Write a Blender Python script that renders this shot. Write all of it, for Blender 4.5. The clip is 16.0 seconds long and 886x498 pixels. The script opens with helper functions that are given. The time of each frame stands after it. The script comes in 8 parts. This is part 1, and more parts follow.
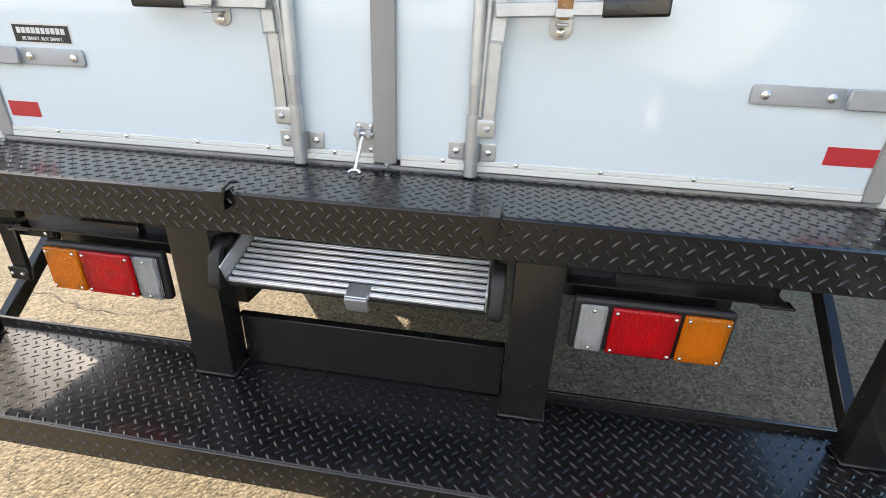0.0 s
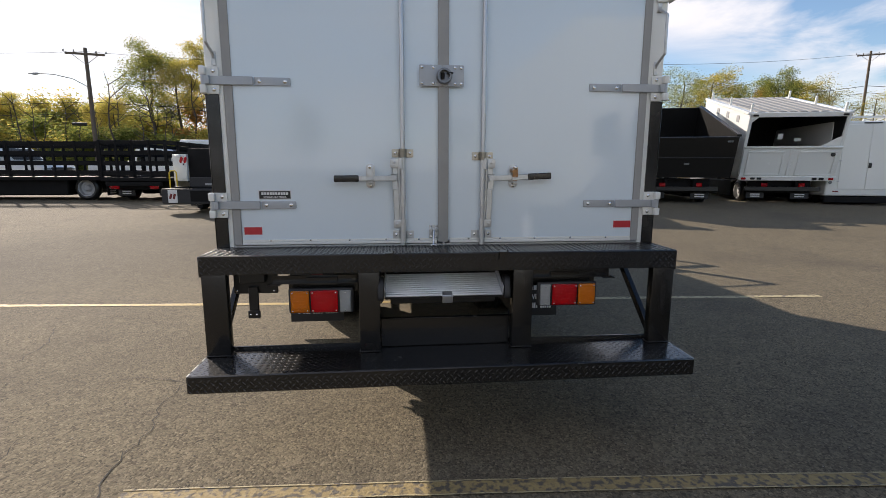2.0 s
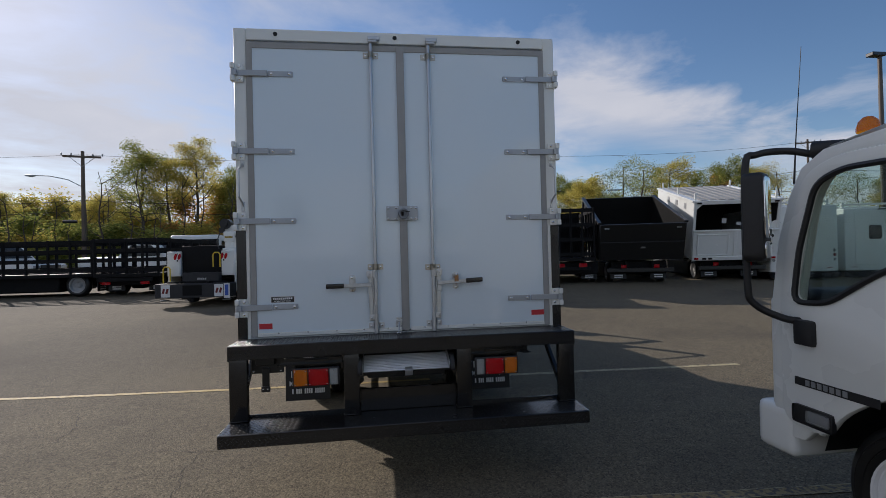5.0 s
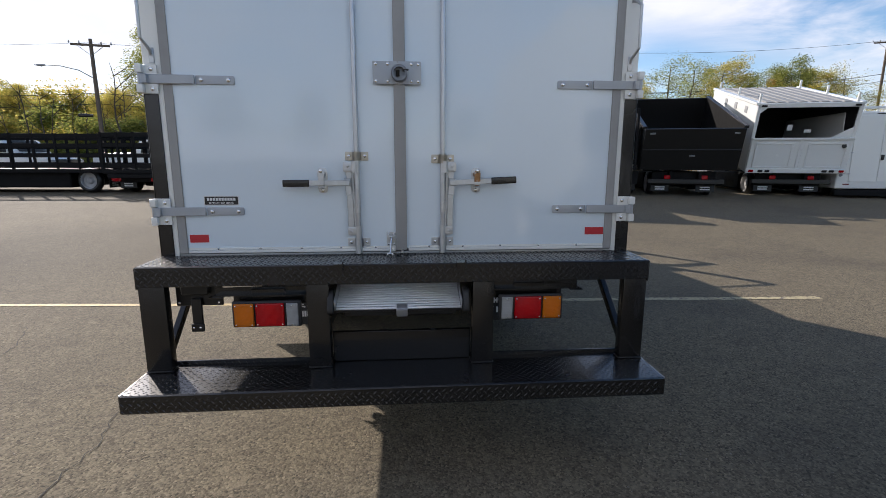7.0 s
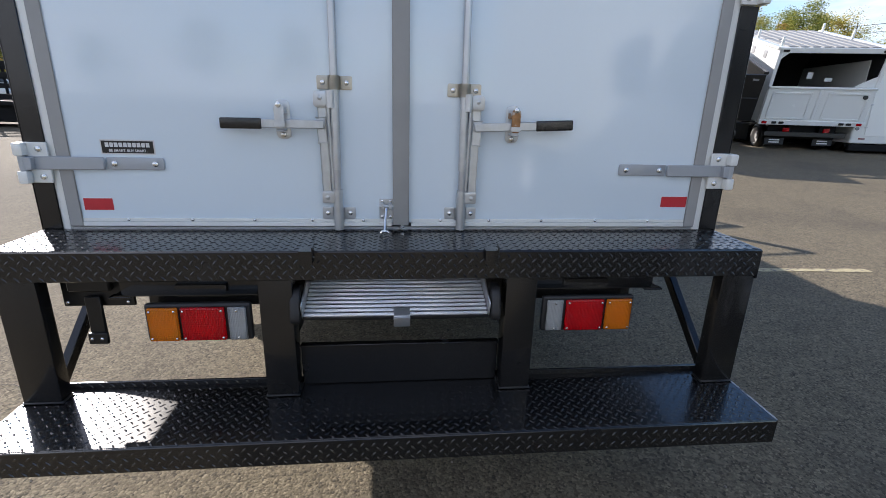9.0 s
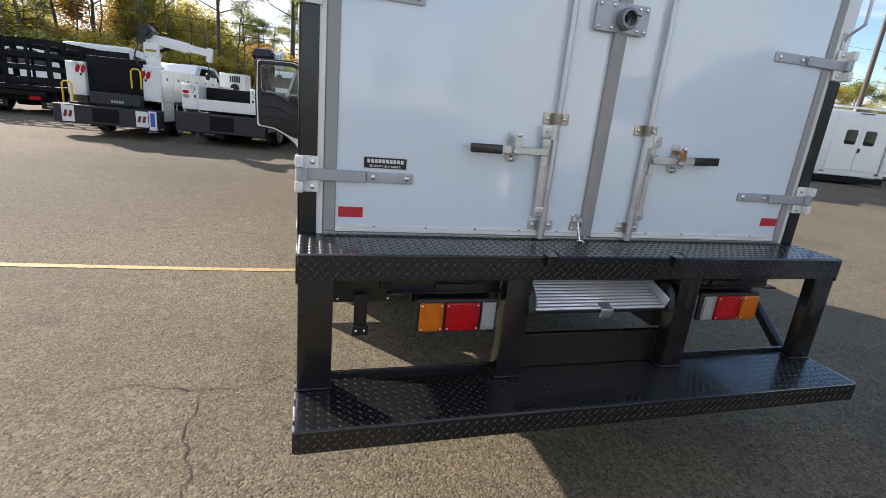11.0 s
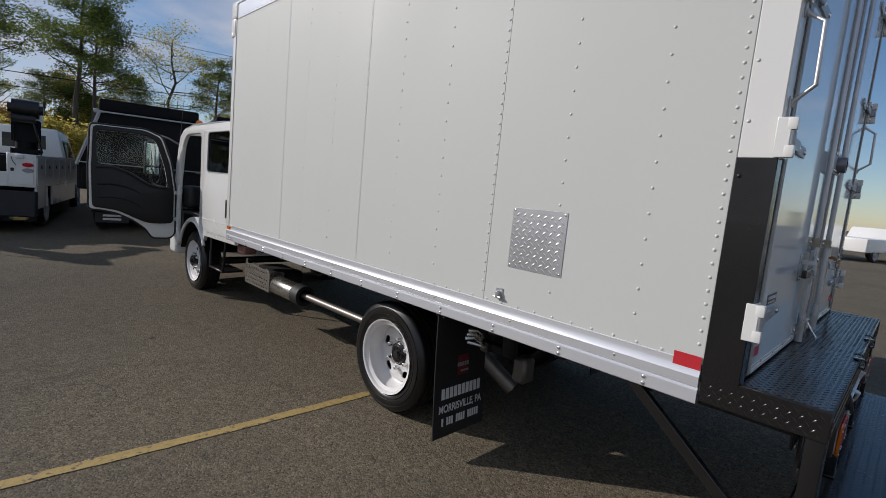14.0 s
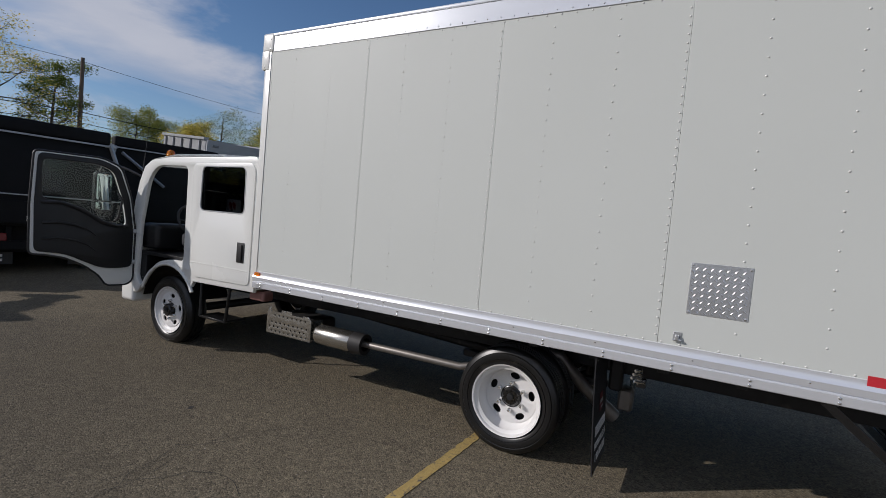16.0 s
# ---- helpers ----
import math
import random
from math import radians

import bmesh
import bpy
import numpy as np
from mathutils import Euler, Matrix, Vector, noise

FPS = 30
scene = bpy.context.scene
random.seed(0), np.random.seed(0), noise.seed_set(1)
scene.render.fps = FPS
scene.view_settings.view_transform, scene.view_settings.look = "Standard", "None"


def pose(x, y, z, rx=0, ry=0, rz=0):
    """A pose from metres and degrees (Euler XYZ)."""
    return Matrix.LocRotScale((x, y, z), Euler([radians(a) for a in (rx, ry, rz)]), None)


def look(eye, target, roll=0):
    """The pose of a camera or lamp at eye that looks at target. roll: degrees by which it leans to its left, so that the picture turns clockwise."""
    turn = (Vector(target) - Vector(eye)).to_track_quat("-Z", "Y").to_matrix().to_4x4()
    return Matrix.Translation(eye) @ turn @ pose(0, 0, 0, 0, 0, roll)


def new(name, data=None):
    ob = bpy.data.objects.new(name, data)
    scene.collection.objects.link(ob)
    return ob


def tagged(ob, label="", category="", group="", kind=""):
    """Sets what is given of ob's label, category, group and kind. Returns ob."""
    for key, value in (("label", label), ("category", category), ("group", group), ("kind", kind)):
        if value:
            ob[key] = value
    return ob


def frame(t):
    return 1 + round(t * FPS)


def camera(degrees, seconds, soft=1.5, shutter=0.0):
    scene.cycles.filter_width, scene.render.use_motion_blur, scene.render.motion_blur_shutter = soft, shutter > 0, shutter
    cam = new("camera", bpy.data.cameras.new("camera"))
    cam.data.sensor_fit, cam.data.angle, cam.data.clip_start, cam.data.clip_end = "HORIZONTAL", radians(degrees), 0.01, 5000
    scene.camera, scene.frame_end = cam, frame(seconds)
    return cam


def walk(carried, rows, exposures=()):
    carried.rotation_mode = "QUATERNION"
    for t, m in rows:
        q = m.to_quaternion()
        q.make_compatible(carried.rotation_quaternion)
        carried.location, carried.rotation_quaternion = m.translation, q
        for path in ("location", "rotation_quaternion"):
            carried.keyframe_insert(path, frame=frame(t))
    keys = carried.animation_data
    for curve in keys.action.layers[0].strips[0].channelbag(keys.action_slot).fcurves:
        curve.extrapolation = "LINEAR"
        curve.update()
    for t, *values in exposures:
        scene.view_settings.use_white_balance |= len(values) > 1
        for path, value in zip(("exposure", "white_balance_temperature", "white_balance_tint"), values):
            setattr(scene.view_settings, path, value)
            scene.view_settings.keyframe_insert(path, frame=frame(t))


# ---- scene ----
LENS = 86.0
cam = camera(LENS, 16.0, soft=0.5)
PATH = [
    (0, (0.315, -1.152, 1.355), (0.056, 0.638, 0.501), 2.27),
    (0.5, (0.154, -1.500, 1.325), (0.044, 0.367, 0.616), 0.70),
    (1, (-0.052, -1.840, 1.364), (-0.044, 0.063, 0.748), 0.18),
    (1.5, (-0.182, -2.225, 1.385), (-0.067, -0.284, 0.914), 0.11),
    (2, (-0.258, -2.629, 1.436), (-0.068, -0.666, 1.104), 0.17),
    (2.5, (-0.334, -2.967, 1.497), (-0.108, -0.990, 1.291), 0.01),
    (3, (-0.316, -3.272, 1.552), (-0.067, -1.290, 1.458), -0.63),
    (3.6, (-0.290, -3.543, 1.595), (-0.024, -1.561, 1.597), -1.14),
    (4.2, (-0.253, -3.696, 1.616), (0.021, -1.716, 1.665), -1.39),
    (4.8, (-0.206, -3.677, 1.618), (0.061, -1.696, 1.654), -1.41),
    (5.3, (-0.162, -3.489, 1.609), (0.087, -1.505, 1.579), -1.28),
    (5.5, (-0.158, -3.363, 1.615), (0.081, -1.378, 1.559), -1.11),
    (6, (-0.098, -3.101, 1.591), (0.115, -1.119, 1.429), -0.99),
    (6.5, (0.013, -2.811, 1.540), (0.193, -0.839, 1.262), -0.50),
    (7, (0.017, -2.483, 1.504), (0.173, -0.524, 1.133), 0.12),
    (7.5, (-0.007, -2.168, 1.500), (0.133, -0.223, 1.056), 0.41),
    (8, (0.002, -1.860, 1.477), (0.129, 0.069, 0.966), 0.46),
    (8.2, (-0.009, -1.793, 1.481), (0.118, 0.131, 0.951), 0.46),
    (8.7, (-0.012, -1.686, 1.471), (0.146, 0.224, 0.899), 0.97),
    (9.25, (-0.064, -1.737, 1.464), (0.188, 0.154, 0.866), 2.26),
    (9.8, (-0.243, -1.839, 1.467), (0.125, 0.031, 0.863), 3.72),
    (10.3, (-0.577, -1.868, 1.480), (-0.122, -0.011, 0.891), 4.68),
    (10.5, (-0.747, -1.867, 1.484), (-0.267, -0.013, 0.904), 5.11),
    (11, (-1.187, -1.817, 1.507), (-0.639, 0.025, 0.952), 5.54),
    (11.5, (-1.634, -1.868, 1.525), (-0.965, -0.057, 1.003), 6.07),
    (12, (-2.003, -1.720, 1.506), (-1.200, 0.049, 1.028), 6.18),
    (12.5, (-2.360, -1.513, 1.528), (-1.414, 0.200, 1.117), 4.85),
    (13, (-2.625, -1.219, 1.550), (-1.517, 0.409, 1.202), 4.6),
    (13.5, (-2.865, -0.791, 1.572), (-1.603, 0.733, 1.278), 4.65),
    (14, (-3.143, -0.377, 1.590), (-1.733, 1.021, 1.356), 5.35),
    (14.5, (-3.421, 0.047, 1.586), (-1.879, 1.307, 1.403), 6.0),
    (15, (-3.747, 0.400, 1.590), (-2.108, 1.537, 1.452), 6.3),
    (15.5, (-4.025, 0.741, 1.586), (-2.313, 1.770, 1.479), 6.0),
    (16, (-4.346, 1.018, 1.636), (-2.590, 1.969, 1.539), 5.05),
]
walk(cam, [(t, look(eye, target, roll)) for t, eye, target, roll in PATH], exposures=[
    (0.0, 2.12, 7400, 14), (0.6, 2.06, 7400, 14), (1.0, 1.42, 7100, 16), (1.5, 1.0, 6900, 16), (2.2, 0.5, 6900, 16), (3.0, 0.15, 6700, 16), (5.5, -0.15, 6250, 16),
    (7.0, 0.6, 6400, 16), (8.2, 0.98, 6200, 16), (10.4, 1.1, 6500, 16), (11.3, 1.02, 6700, 16), (12.0, 0.5, 6500, 16), (12.5, 0.26, 6300, 16), (14.0, -0.38, 6100, 16), (16.0, -0.43, 6050, 16)])

# ---- light: low autumn sun ahead and to the left, broken cloud ----
SUN = Vector((-1.23, 1.56, 1.0)).normalized()
sun = new("sun", bpy.data.lights.new("sun", "SUN"))
sun.data.energy, sun.data.angle, sun.data.color = 4.0, radians(0.53), (1.0, 0.93, 0.82)
sun.matrix_world = look(SUN * 60, (0, 0, 0))

world = bpy.data.worlds.new("sky")
scene.world = world
world.use_nodes = True


def link(tree, a, b):
    tree.links.new(a, b)


def build_sky():
    t = world.node_tree
    t.nodes.clear()
    out = t.nodes.new("ShaderNodeOutputWorld")
    sky = t.nodes.new("ShaderNodeTexSky")
    sky.sky_type, sky.sun_disc = "NISHITA", False
    sky.sun_elevation, sky.sun_rotation = math.asin(SUN.z), math.atan2(SUN.x, SUN.y)
    sky.air_density, sky.dust_density, sky.ozone_density = 1.0, 0.3, 2.0
    bg = t.nodes.new("ShaderNodeBackground")
    bg.inputs["Strength"].default_value = 0.15
    co = t.nodes.new("ShaderNodeTexCoord")
    sep = t.nodes.new("ShaderNodeSeparateXYZ")
    link(t, co.outputs["Generated"], sep.inputs[0])

    def calc(op, a, b=None, clamp=False):
        n = t.nodes.new("ShaderNodeMath")
        n.operation, n.use_clamp = op, clamp
        for i, v in enumerate((a, b)):
            if v is None:
                continue
            if isinstance(v, (int, float)):
                n.inputs[i].default_value = v
            else:
                link(t, v, n.inputs[i])
        return n.outputs[0]

    # cloud deck seen on a plane high above
    h = calc("ADD", calc("MAXIMUM", sep.outputs[2], 0.0), 0.10)
    u, v = calc("DIVIDE", sep.outputs[0], h), calc("DIVIDE", sep.outputs[1], h)
    comb = t.nodes.new("ShaderNodeCombineXYZ")
    link(t, u, comb.inputs[0])
    link(t, v, comb.inputs[1])
    fine = t.nodes.new("ShaderNodeTexNoise")
    fine.inputs["Scale"].default_value, fine.inputs["Detail"].default_value, fine.inputs["Roughness"].default_value = 1.3, 9.0, 0.58
    fine.inputs["Distortion"].default_value = 0.35
    wide = t.nodes.new("ShaderNodeTexNoise")
    wide.inputs["Scale"].default_value, wide.inputs["Detail"].default_value = 0.42, 3.0
    for n in (fine, wide):
        link(t, comb.outputs[0], n.inputs["Vector"])
    # cover grows towards the sun's side of the sky and behind the yard's open end
    side = calc("ADD", calc("MULTIPLY", sep.outputs[0], -0.78), calc("MAXIMUM", calc("MULTIPLY", sep.outputs[1], 0.35), calc("MULTIPLY", sep.outputs[1], -0.28)))
    low = calc("MULTIPLY", calc("MAXIMUM", calc("SUBTRACT", 0.34, sep.outputs[2]), 0.0), 0.34)
    cover = calc("ADD", calc("ADD", calc("MULTIPLY", fine.outputs[0], 0.55), calc("MULTIPLY", wide.outputs[0], 0.55)), calc("ADD", calc("MULTIPLY", side, 0.20), low))
    # one long soft bank of cloud low in the sky beyond the row of trucks
    def along(axis):
        d = t.nodes.new("ShaderNodeVectorMath")
        d.operation = "DOT_PRODUCT"
        d.inputs[1].default_value = axis
        link(t, co.outputs["Generated"], d.inputs[0])
        return d.outputs["Value"]

    across = calc("DIVIDE", calc("ADD", along((-0.225, 0.44, -0.87)), calc("MULTIPLY", calc("SUBTRACT", fine.outputs[0], 0.68), 0.14)), 0.055)
    bank = calc("MULTIPLY", calc("EXPONENT", calc("MULTIPLY", calc("MULTIPLY", across, across), -1.0)), calc("MULTIPLY", calc("SUBTRACT", along((0.549, 0.794, 0.26)), 0.90), 14.0, True))
    cover = calc("ADD", cover, calc("MULTIPLY", bank, 0.17))
    mask = calc("MULTIPLY", calc("MULTIPLY", calc("SUBTRACT", cover, 0.56), 5.0, True), 0.92)
    ramp = t.nodes.new("ShaderNodeMix")
    ramp.data_type = "RGBA"
    ramp.inputs["A"].default_value, ramp.inputs["B"].default_value = (3.2, 3.5, 4.0, 1), (5.1, 5.1, 5.1, 1)
    link(t, fine.outputs[0], ramp.inputs["Factor"])
    mix = t.nodes.new("ShaderNodeMix")
    mix.data_type = "RGBA"
    link(t, mask, mix.inputs["Factor"])
    hue = t.nodes.new("ShaderNodeHueSaturation")
    hue.inputs["Saturation"].default_value, hue.inputs["Value"].default_value = 1.12, 0.72
    link(t, sky.outputs[0], hue.inputs["Color"])
    link(t, hue.outputs[0], mix.inputs["A"])
    link(t, ramp.outputs["Result"], mix.inputs["B"])
    link(t, mix.outputs["Result"], bg.inputs["Color"])
    link(t, bg.outputs[0], out.inputs["Surface"])


build_sky()

# ---- materials ----


def shader(name, base, rough=0.5, metal=0.0, vary=0.12, scale=6.0, bump=0.0, bump_scale=60.0, coat=0.0, tint=None, tint_at=0.6, tint_scale=1.5, island=False, stretch=(1, 1, 1), spec=0.5):
    """A painted, metal or mineral surface with fine grain, wide patches and a little relief."""
    m = bpy.data.materials.new(name)
    m.use_nodes = True
    t = m.node_tree
    b = t.nodes["Principled BSDF"]
    b.inputs["Roughness"].default_value, b.inputs["Metallic"].default_value = rough, metal
    b.inputs["Coat Weight"].default_value, b.inputs["Specular IOR Level"].default_value = coat, spec
    b.inputs["Coat Roughness"].default_value = 0.06
    co = t.nodes.new("ShaderNodeTexCoord")
    mp = t.nodes.new("ShaderNodeMapping")
    mp.inputs["Scale"].default_value = stretch
    link(t, co.outputs["Object"], mp.inputs["Vector"])

    def noise_tex(s, detail=5.0):
        n = t.nodes.new("ShaderNodeTexNoise")
        n.inputs["Scale"].default_value, n.inputs["Detail"].default_value = s, detail
        link(t, mp.outputs[0], n.inputs["Vector"])
        return n.outputs[0]

    dark = tuple(c * (1 - vary) for c in base) + (1,)
    light = tuple(min(1.0, c * (1 + vary)) for c in base) + (1,)
    mix = t.nodes.new("ShaderNodeMix")
    mix.data_type = "RGBA"
    mix.inputs["A"].default_value, mix.inputs["B"].default_value = dark, light
    fine = noise_tex(scale)
    if island:
        g = t.nodes.new("ShaderNodeNewGeometry")
        link(t, g.outputs["Random Per Island"], mix.inputs["Factor"])
    else:
        link(t, fine, mix.inputs["Factor"])
    colour = mix.outputs["Result"]
    if tint:
        r = t.nodes.new("ShaderNodeMapRange")
        r.inputs["From Min"].default_value, r.inputs["From Max"].default_value = tint_at, tint_at + 0.12
        link(t, noise_tex(tint_scale, 7.0), r.inputs["Value"])
        over = t.nodes.new("ShaderNodeMix")
        over.data_type = "RGBA"
        over.inputs["B"].default_value = tuple(tint) + (1,)
        link(t, colour, over.inputs["A"])
        link(t, r.outputs[0], over.inputs["Factor"])
        colour = over.outputs["Result"]
    link(t, colour, b.inputs["Base Color"])
    rr = t.nodes.new("ShaderNodeMapRange")
    rr.inputs["To Min"].default_value, rr.inputs["To Max"].default_value = max(0.02, rough * 0.8), min(1.0, rough * 1.25)
    link(t, noise_tex(scale * 0.6), rr.inputs["Value"])
    link(t, rr.outputs[0], b.inputs["Roughness"])
    if bump:
        bp = t.nodes.new("ShaderNodeBump")
        bp.inputs["Strength"].default_value, bp.inputs["Distance"].default_value = bump, 0.01
        link(t, noise_tex(bump_scale, 3.0), bp.inputs["Height"])
        link(t, bp.outputs[0], b.inputs["Normal"])
    return m


def glassy(name, colour, rough=0.02):
    """Thin tinted glass: a clear pane mixed with its gloss."""
    m = bpy.data.materials.new(name)
    m.use_nodes = True
    t = m.node_tree
    t.nodes.clear()
    out = t.nodes.new("ShaderNodeOutputMaterial")
    tr, gl, mx = (t.nodes.new("ShaderNode" + k) for k in ("BsdfTransparent", "BsdfGlossy", "MixShader"))
    tr.inputs["Color"].default_value = (*colour, 1)
    gl.inputs["Roughness"].default_value = rough
    lw, pw, ma = t.nodes.new("ShaderNodeLayerWeight"), t.nodes.new("ShaderNodeMath"), t.nodes.new("ShaderNodeMath")
    pw.operation, ma.operation = "POWER", "MULTIPLY_ADD"
    pw.inputs[1].default_value, ma.inputs[1].default_value, ma.inputs[2].default_value = 4.0, 0.55, 0.035
    link(t, lw.outputs["Facing"], pw.inputs[0])
    link(t, pw.outputs[0], ma.inputs[0])
    link(t, ma.outputs[0], mx.inputs[0])
    link(t, tr.outputs[0], mx.inputs[1])
    link(t, gl.outputs[0], mx.inputs[2])
    link(t, mx.outputs[0], out.inputs["Surface"])
    return m


def lens(name, colour):
    """A ribbed plastic lamp lens: coloured body, clear enough to show the bowl behind it."""
    m = shader(name, colour, 0.10, vary=0.12, scale=50, coat=0.6)
    t = m.node_tree
    b = t.nodes["Principled BSDF"]
    co = t.nodes.new("ShaderNodeTexCoord")
    heights = []
    for axis, k in (("X", 62.0), ("Z", 40.0)):
        w = t.nodes.new("ShaderNodeTexWave")
        w.bands_direction = axis
        w.inputs["Scale"].default_value, w.inputs["Distortion"].default_value = k, 0.6
        link(t, co.outputs["Object"], w.inputs["Vector"])
        heights.append(w.outputs["Fac"])
    add = t.nodes.new("ShaderNodeMath")
    add.operation = "MULTIPLY_ADD"
    add.inputs[1].default_value = 0.35
    link(t, heights[1], add.inputs[0])
    link(t, heights[0], add.inputs[2])
    bp = t.nodes.new("ShaderNodeBump")
    bp.inputs["Strength"].default_value, bp.inputs["Distance"].default_value = 0.9, 0.0022
    link(t, add.outputs[0], bp.inputs["Height"])
    link(t, bp.outputs[0], b.inputs["Normal"])
    tr, mx = t.nodes.new("ShaderNodeBsdfTransparent"), t.nodes.new("ShaderNodeMixShader")
    tr.inputs["Color"].default_value = (*[min(1.0, c * 1.5 + 0.005) for c in colour], 1)
    mx.inputs[0].default_value = 0.5
    link(t, t.nodes["Principled BSDF"].outputs[0], mx.inputs[1])
    link(t, tr.outputs[0], mx.inputs[2])
    link(t, mx.outputs[0], t.nodes["Material Output"].inputs["Surface"])
    return m


def asphalt_material():
    m = bpy.data.materials.new("asphalt")
    m.use_nodes = True
    t = m.node_tree
    b = t.nodes["Principled BSDF"]
    co = t.nodes.new("ShaderNodeTexCoord")

    def tex(kind, s, **kw):
        n = t.nodes.new("ShaderNodeTex" + kind)
        n.inputs["Scale"].default_value = s
        for k, v in kw.items():
            n.inputs[k].default_value = v
        link(t, co.outputs["Object"], n.inputs["Vector"])
        return n

    def blend(a, bcol, fac):
        n = t.nodes.new("ShaderNodeMix")
        n.data_type = "RGBA"
        for key, v in (("A", a), ("B", bcol)):
            if isinstance(v, tuple):
                n.inputs[key].default_value = (*v, 1)
            else:
                link(t, v, n.inputs[key])
        link(t, fac, n.inputs["Factor"])
        return n.outputs["Result"]

    def span(v, lo, hi):
        n = t.nodes.new("ShaderNodeMapRange")
        n.inputs["From Min"].default_value, n.inputs["From Max"].default_value = lo, hi
        link(t, v, n.inputs["Value"])
        return n.outputs[0]

    def scaled(v, k):
        n = t.nodes.new("ShaderNodeMath")
        n.operation = "MULTIPLY"
        n.inputs[1].default_value = k
        link(t, v, n.inputs[0])
        return n.outputs[0]

    grit = tex("Noise", 60.0, Detail=4.0, Roughness=0.7)
    stones = tex("Voronoi", 95.0)
    coarse = tex("Voronoi", 34.0)
    patch = tex("Noise", 0.35, Detail=6.0, Roughness=0.6)
    mid = tex("Noise", 3.0, Detail=6.0, Roughness=0.7)
    wear = tex("Noise", 9.0, Detail=5.0, Roughness=0.7)
    c = blend((0.105, 0.087, 0.059), (0.212, 0.178, 0.118), span(grit.outputs[0], 0.33, 0.70))
    # single chippings, each with a tone of its own
    c = blend(c, (0.040, 0.036, 0.029), scaled(span(stones.outputs["Color"], 0.40, 0.12), 0.75))
    c = blend(c, (0.33, 0.28, 0.19), scaled(span(stones.outputs["Color"], 0.62, 0.95), 0.75))
    c = blend(c, (0.249, 0.207, 0.143), scaled(span(coarse.outputs["Color"], 0.74, 0.92), 0.6))
    c = blend(c, (0.064, 0.056, 0.046), scaled(span(patch.outputs[0], 0.48, 0.74), 0.55))
    c = blend(c, (0.052, 0.045, 0.037), scaled(span(mid.outputs[0], 0.54, 0.78), 0.5))
    c = blend(c, (0.211, 0.174, 0.117), scaled(span(wear.outputs[0], 0.52, 0.78), 0.5))
    # a broad oval of the yard beside the cab mixed darker, with a ragged edge
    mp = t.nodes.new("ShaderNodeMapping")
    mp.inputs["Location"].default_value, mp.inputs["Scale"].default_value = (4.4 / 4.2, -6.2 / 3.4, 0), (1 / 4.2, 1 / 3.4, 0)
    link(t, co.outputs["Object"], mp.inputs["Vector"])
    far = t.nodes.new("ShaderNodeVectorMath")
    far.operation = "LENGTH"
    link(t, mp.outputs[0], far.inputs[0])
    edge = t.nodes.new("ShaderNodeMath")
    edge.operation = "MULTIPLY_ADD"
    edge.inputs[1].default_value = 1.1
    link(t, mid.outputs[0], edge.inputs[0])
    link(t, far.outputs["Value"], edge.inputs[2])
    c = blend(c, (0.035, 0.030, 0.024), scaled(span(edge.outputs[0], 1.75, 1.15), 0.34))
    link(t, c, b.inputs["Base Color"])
    b.inputs["Roughness"].default_value, b.inputs["Specular IOR Level"].default_value = 0.88, 0.22
    add = t.nodes.new("ShaderNodeMath")
    add.operation = "SUBTRACT"
    link(t, grit.outputs[0], add.inputs[0])
    link(t, stones.outputs["Distance"], add.inputs[1])
    bp = t.nodes.new("ShaderNodeBump")
    bp.inputs["Strength"].default_value, bp.inputs["Distance"].default_value = 1.0, 0.0036
    link(t, add.outputs[0], bp.inputs["Height"])
    link(t, bp.outputs[0], b.inputs["Normal"])
    return m


